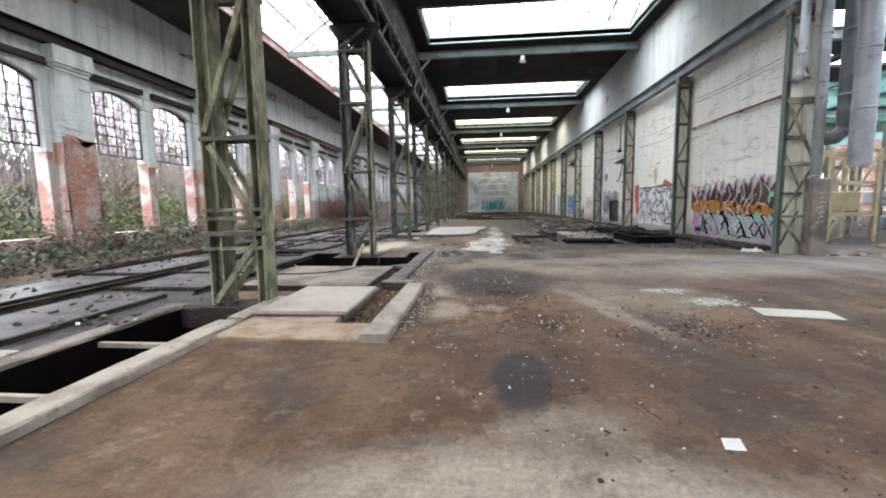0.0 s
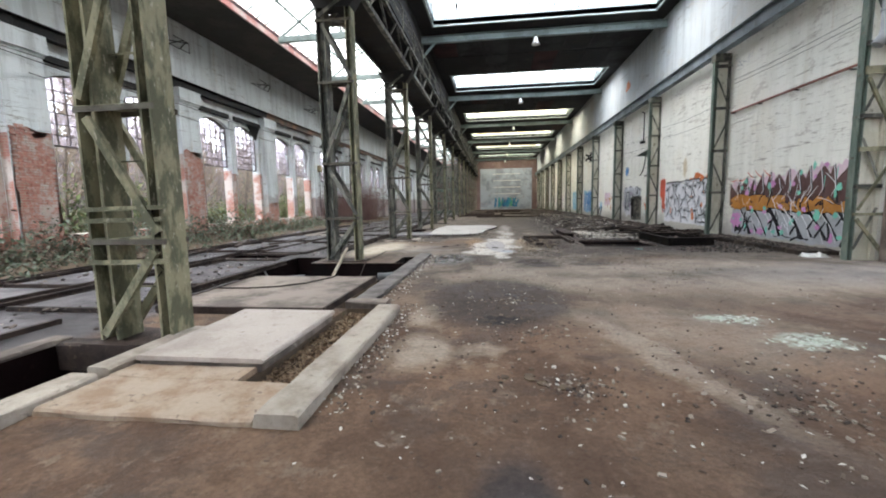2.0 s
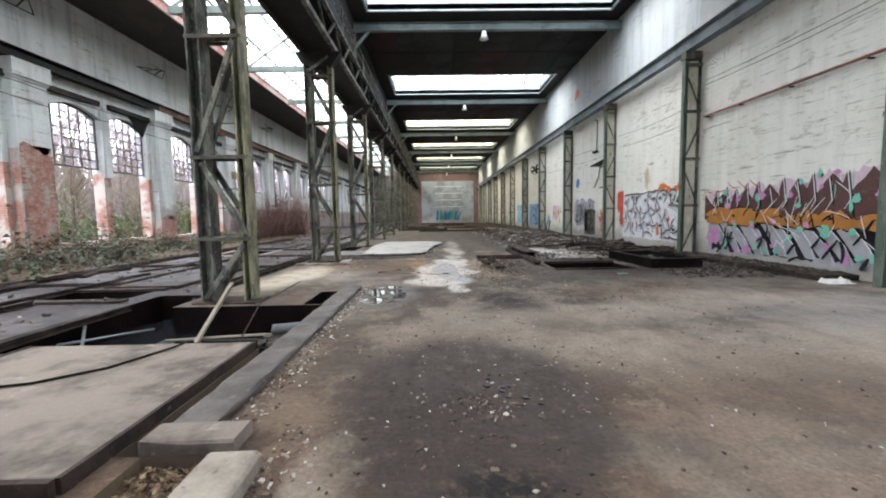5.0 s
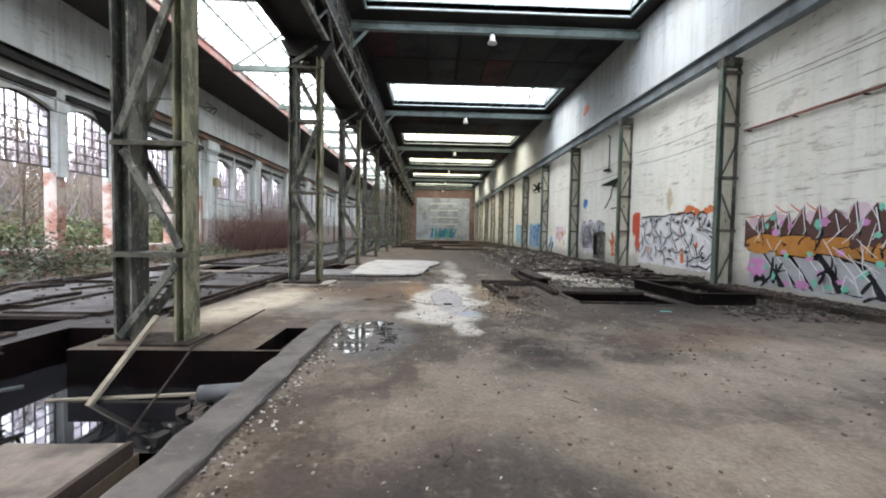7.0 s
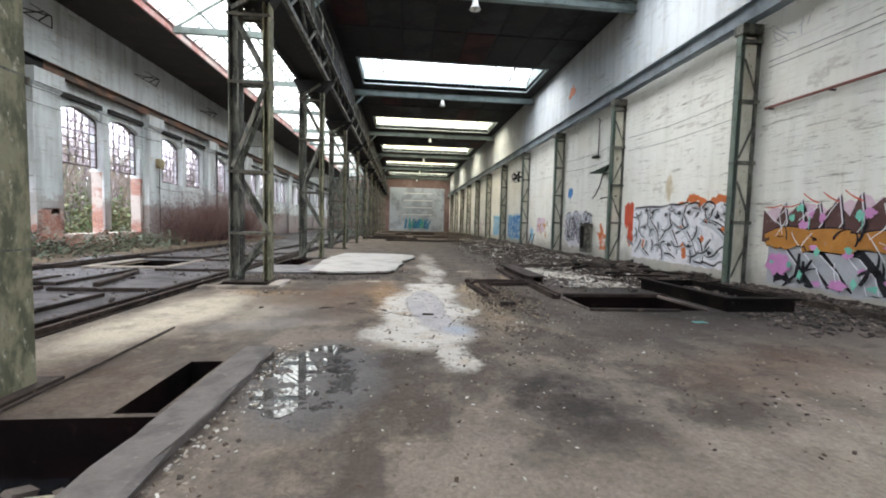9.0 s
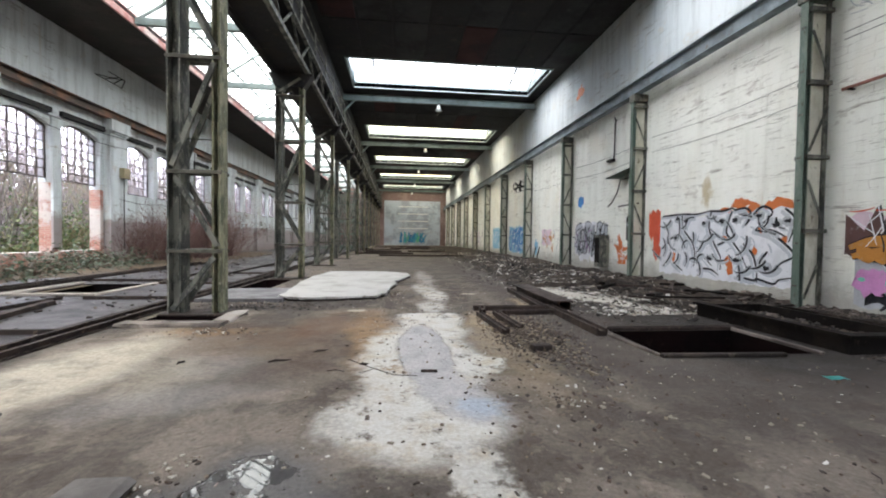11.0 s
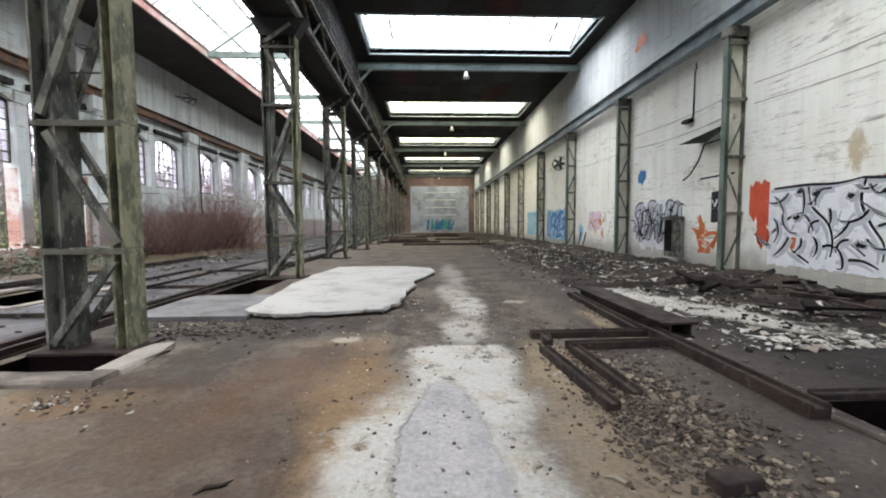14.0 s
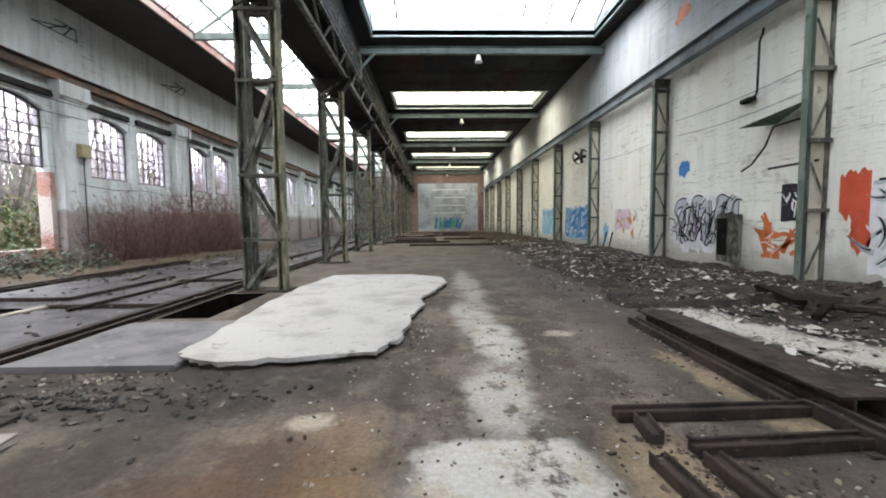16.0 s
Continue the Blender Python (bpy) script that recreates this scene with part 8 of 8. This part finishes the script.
# ---- bricks laid bare on the wall piers, and fallen plaster ----
def bare_bricks():
    lengths = []
    for l in (0.24, 0.115):
        for s in range(3):
            bm = bmesh.new()
            r = random.Random(s)
            quad_box(bm, (-0.012, -l / 2, -0.031), (0.012 + 0.004 * s, l / 2, 0.031))
            for v in bm.verts:
                v.co += Vector((r.uniform(-0.003, 0.003), r.uniform(-0.005, 0.005), r.uniform(-0.004, 0.004)))
            lengths.append(mesh_of(bm, "brick", M_BRICK_PIECE))
    rng = random.Random(9)
    piers = [o for o in bpy.data.objects if o.name.split(".")[0] == "pier"]
    for k, (y, top, bottom) in enumerate(((PIER0, 4.0, 0.3), (PIER0 + BAY, 4.15, 0.5), (PIER0 + 2 * BAY, 1.75, 0.6))):
        pier = min(piers, key=lambda o: abs((o.data.vertices[0].co.y + 0.6) - y))
        bm = bmesh.new()
        r2 = random.Random(50 + k)
        side = lambda s: [(y + s * (0.57 + r2.uniform(-0.1, 0.025)), bottom - 0.1 + (top - bottom) * j / 14) for j in range(15)]
        crest = [(y + 0.5 - 0.1 * j, top - 0.1 + r2.uniform(-0.35, 0.12)) for j in range(1, 10)]
        bm.faces.new([bm.verts.new((XW + 0.304, yy, zz)) for yy, zz in side(1) + crest + list(reversed(side(-1)))])
        bmesh.ops.triangulate(bm, faces=bm.faces[:])
        part("mortar_bed", bm, M_BRICK, pier, "old mortar and brick faces")
        for sgn in (-1, 1):
            bm = bmesh.new()
            quad_box(bm, (XW + 0.004, y + sgn * 0.602 - 0.003, bottom - 0.1), (XW + 0.298, y + sgn * 0.602 + 0.003, top - 0.25))
            part("mortar_bed", bm, M_BRICK, pier, "old mortar and brick faces")
        count = 0
        row = 0
        z = bottom
        while z < top and count < 298:
            n = 5
            for j in range(n):
                yy = y - 0.5 + 0.25 * j + (0.06 if row % 2 else -0.06)
                gone = noise.noise((yy * 1.4, z * 0.9, k * 7.0)) + 0.9 * max(0, (z - top + 0.7))
                if gone > 0.34 or abs(yy - y) > 0.52:
                    continue
                shared("brick", lengths[rng.randrange(3)], pier, pose(XW + 0.312 + rng.uniform(-0.003, 0.004), yy, z, 0, 0, rng.uniform(-1, 1)))
                count += 1
            z += 0.077
            row += 1


bare_bricks()


# ---- racking in the window nave, far along ----
def racking(x0, x1, y):
    ob = holder("steel_rack", "dark green steel racking across the window nave", "rack", "steel racks", "", (0, y, 0))
    n = 7
    for k in range(n + 1):
        x = x0 + (x1 - x0) * k / n
        bm = bmesh.new()
        strut(bm, (x, 0, 0), (x, 0, 6.3), 0.09, 0.09, (1, 0, 0))
        part("upright", bm, M_STEEL, ob)
        if k < n:
            xn = x0 + (x1 - x0) * (k + 1) / n
            for j in range(4):
                bm = bmesh.new()
                strut(bm, (x, 0.05, 0.3 + 1.5 * j + (1.4 if k % 2 else 0)), (xn, 0.05, 0.3 + 1.5 * j + (0 if k % 2 else 1.4)), 0.06, 0.06, (0, 1, 0))
                part("brace", bm, M_STEEL, ob)
    for z in (0.3, 1.8, 3.3, 4.8, 6.2):
        bm = bmesh.new()
        strut(bm, (x0, -0.06, z), (x1, -0.06, z), 0.08, 0.12)
        part("rail", bm, M_GREEN, ob)


for k in range(4):
    racking(-8.4, -4.7, 55.0 + 4.2 * k)
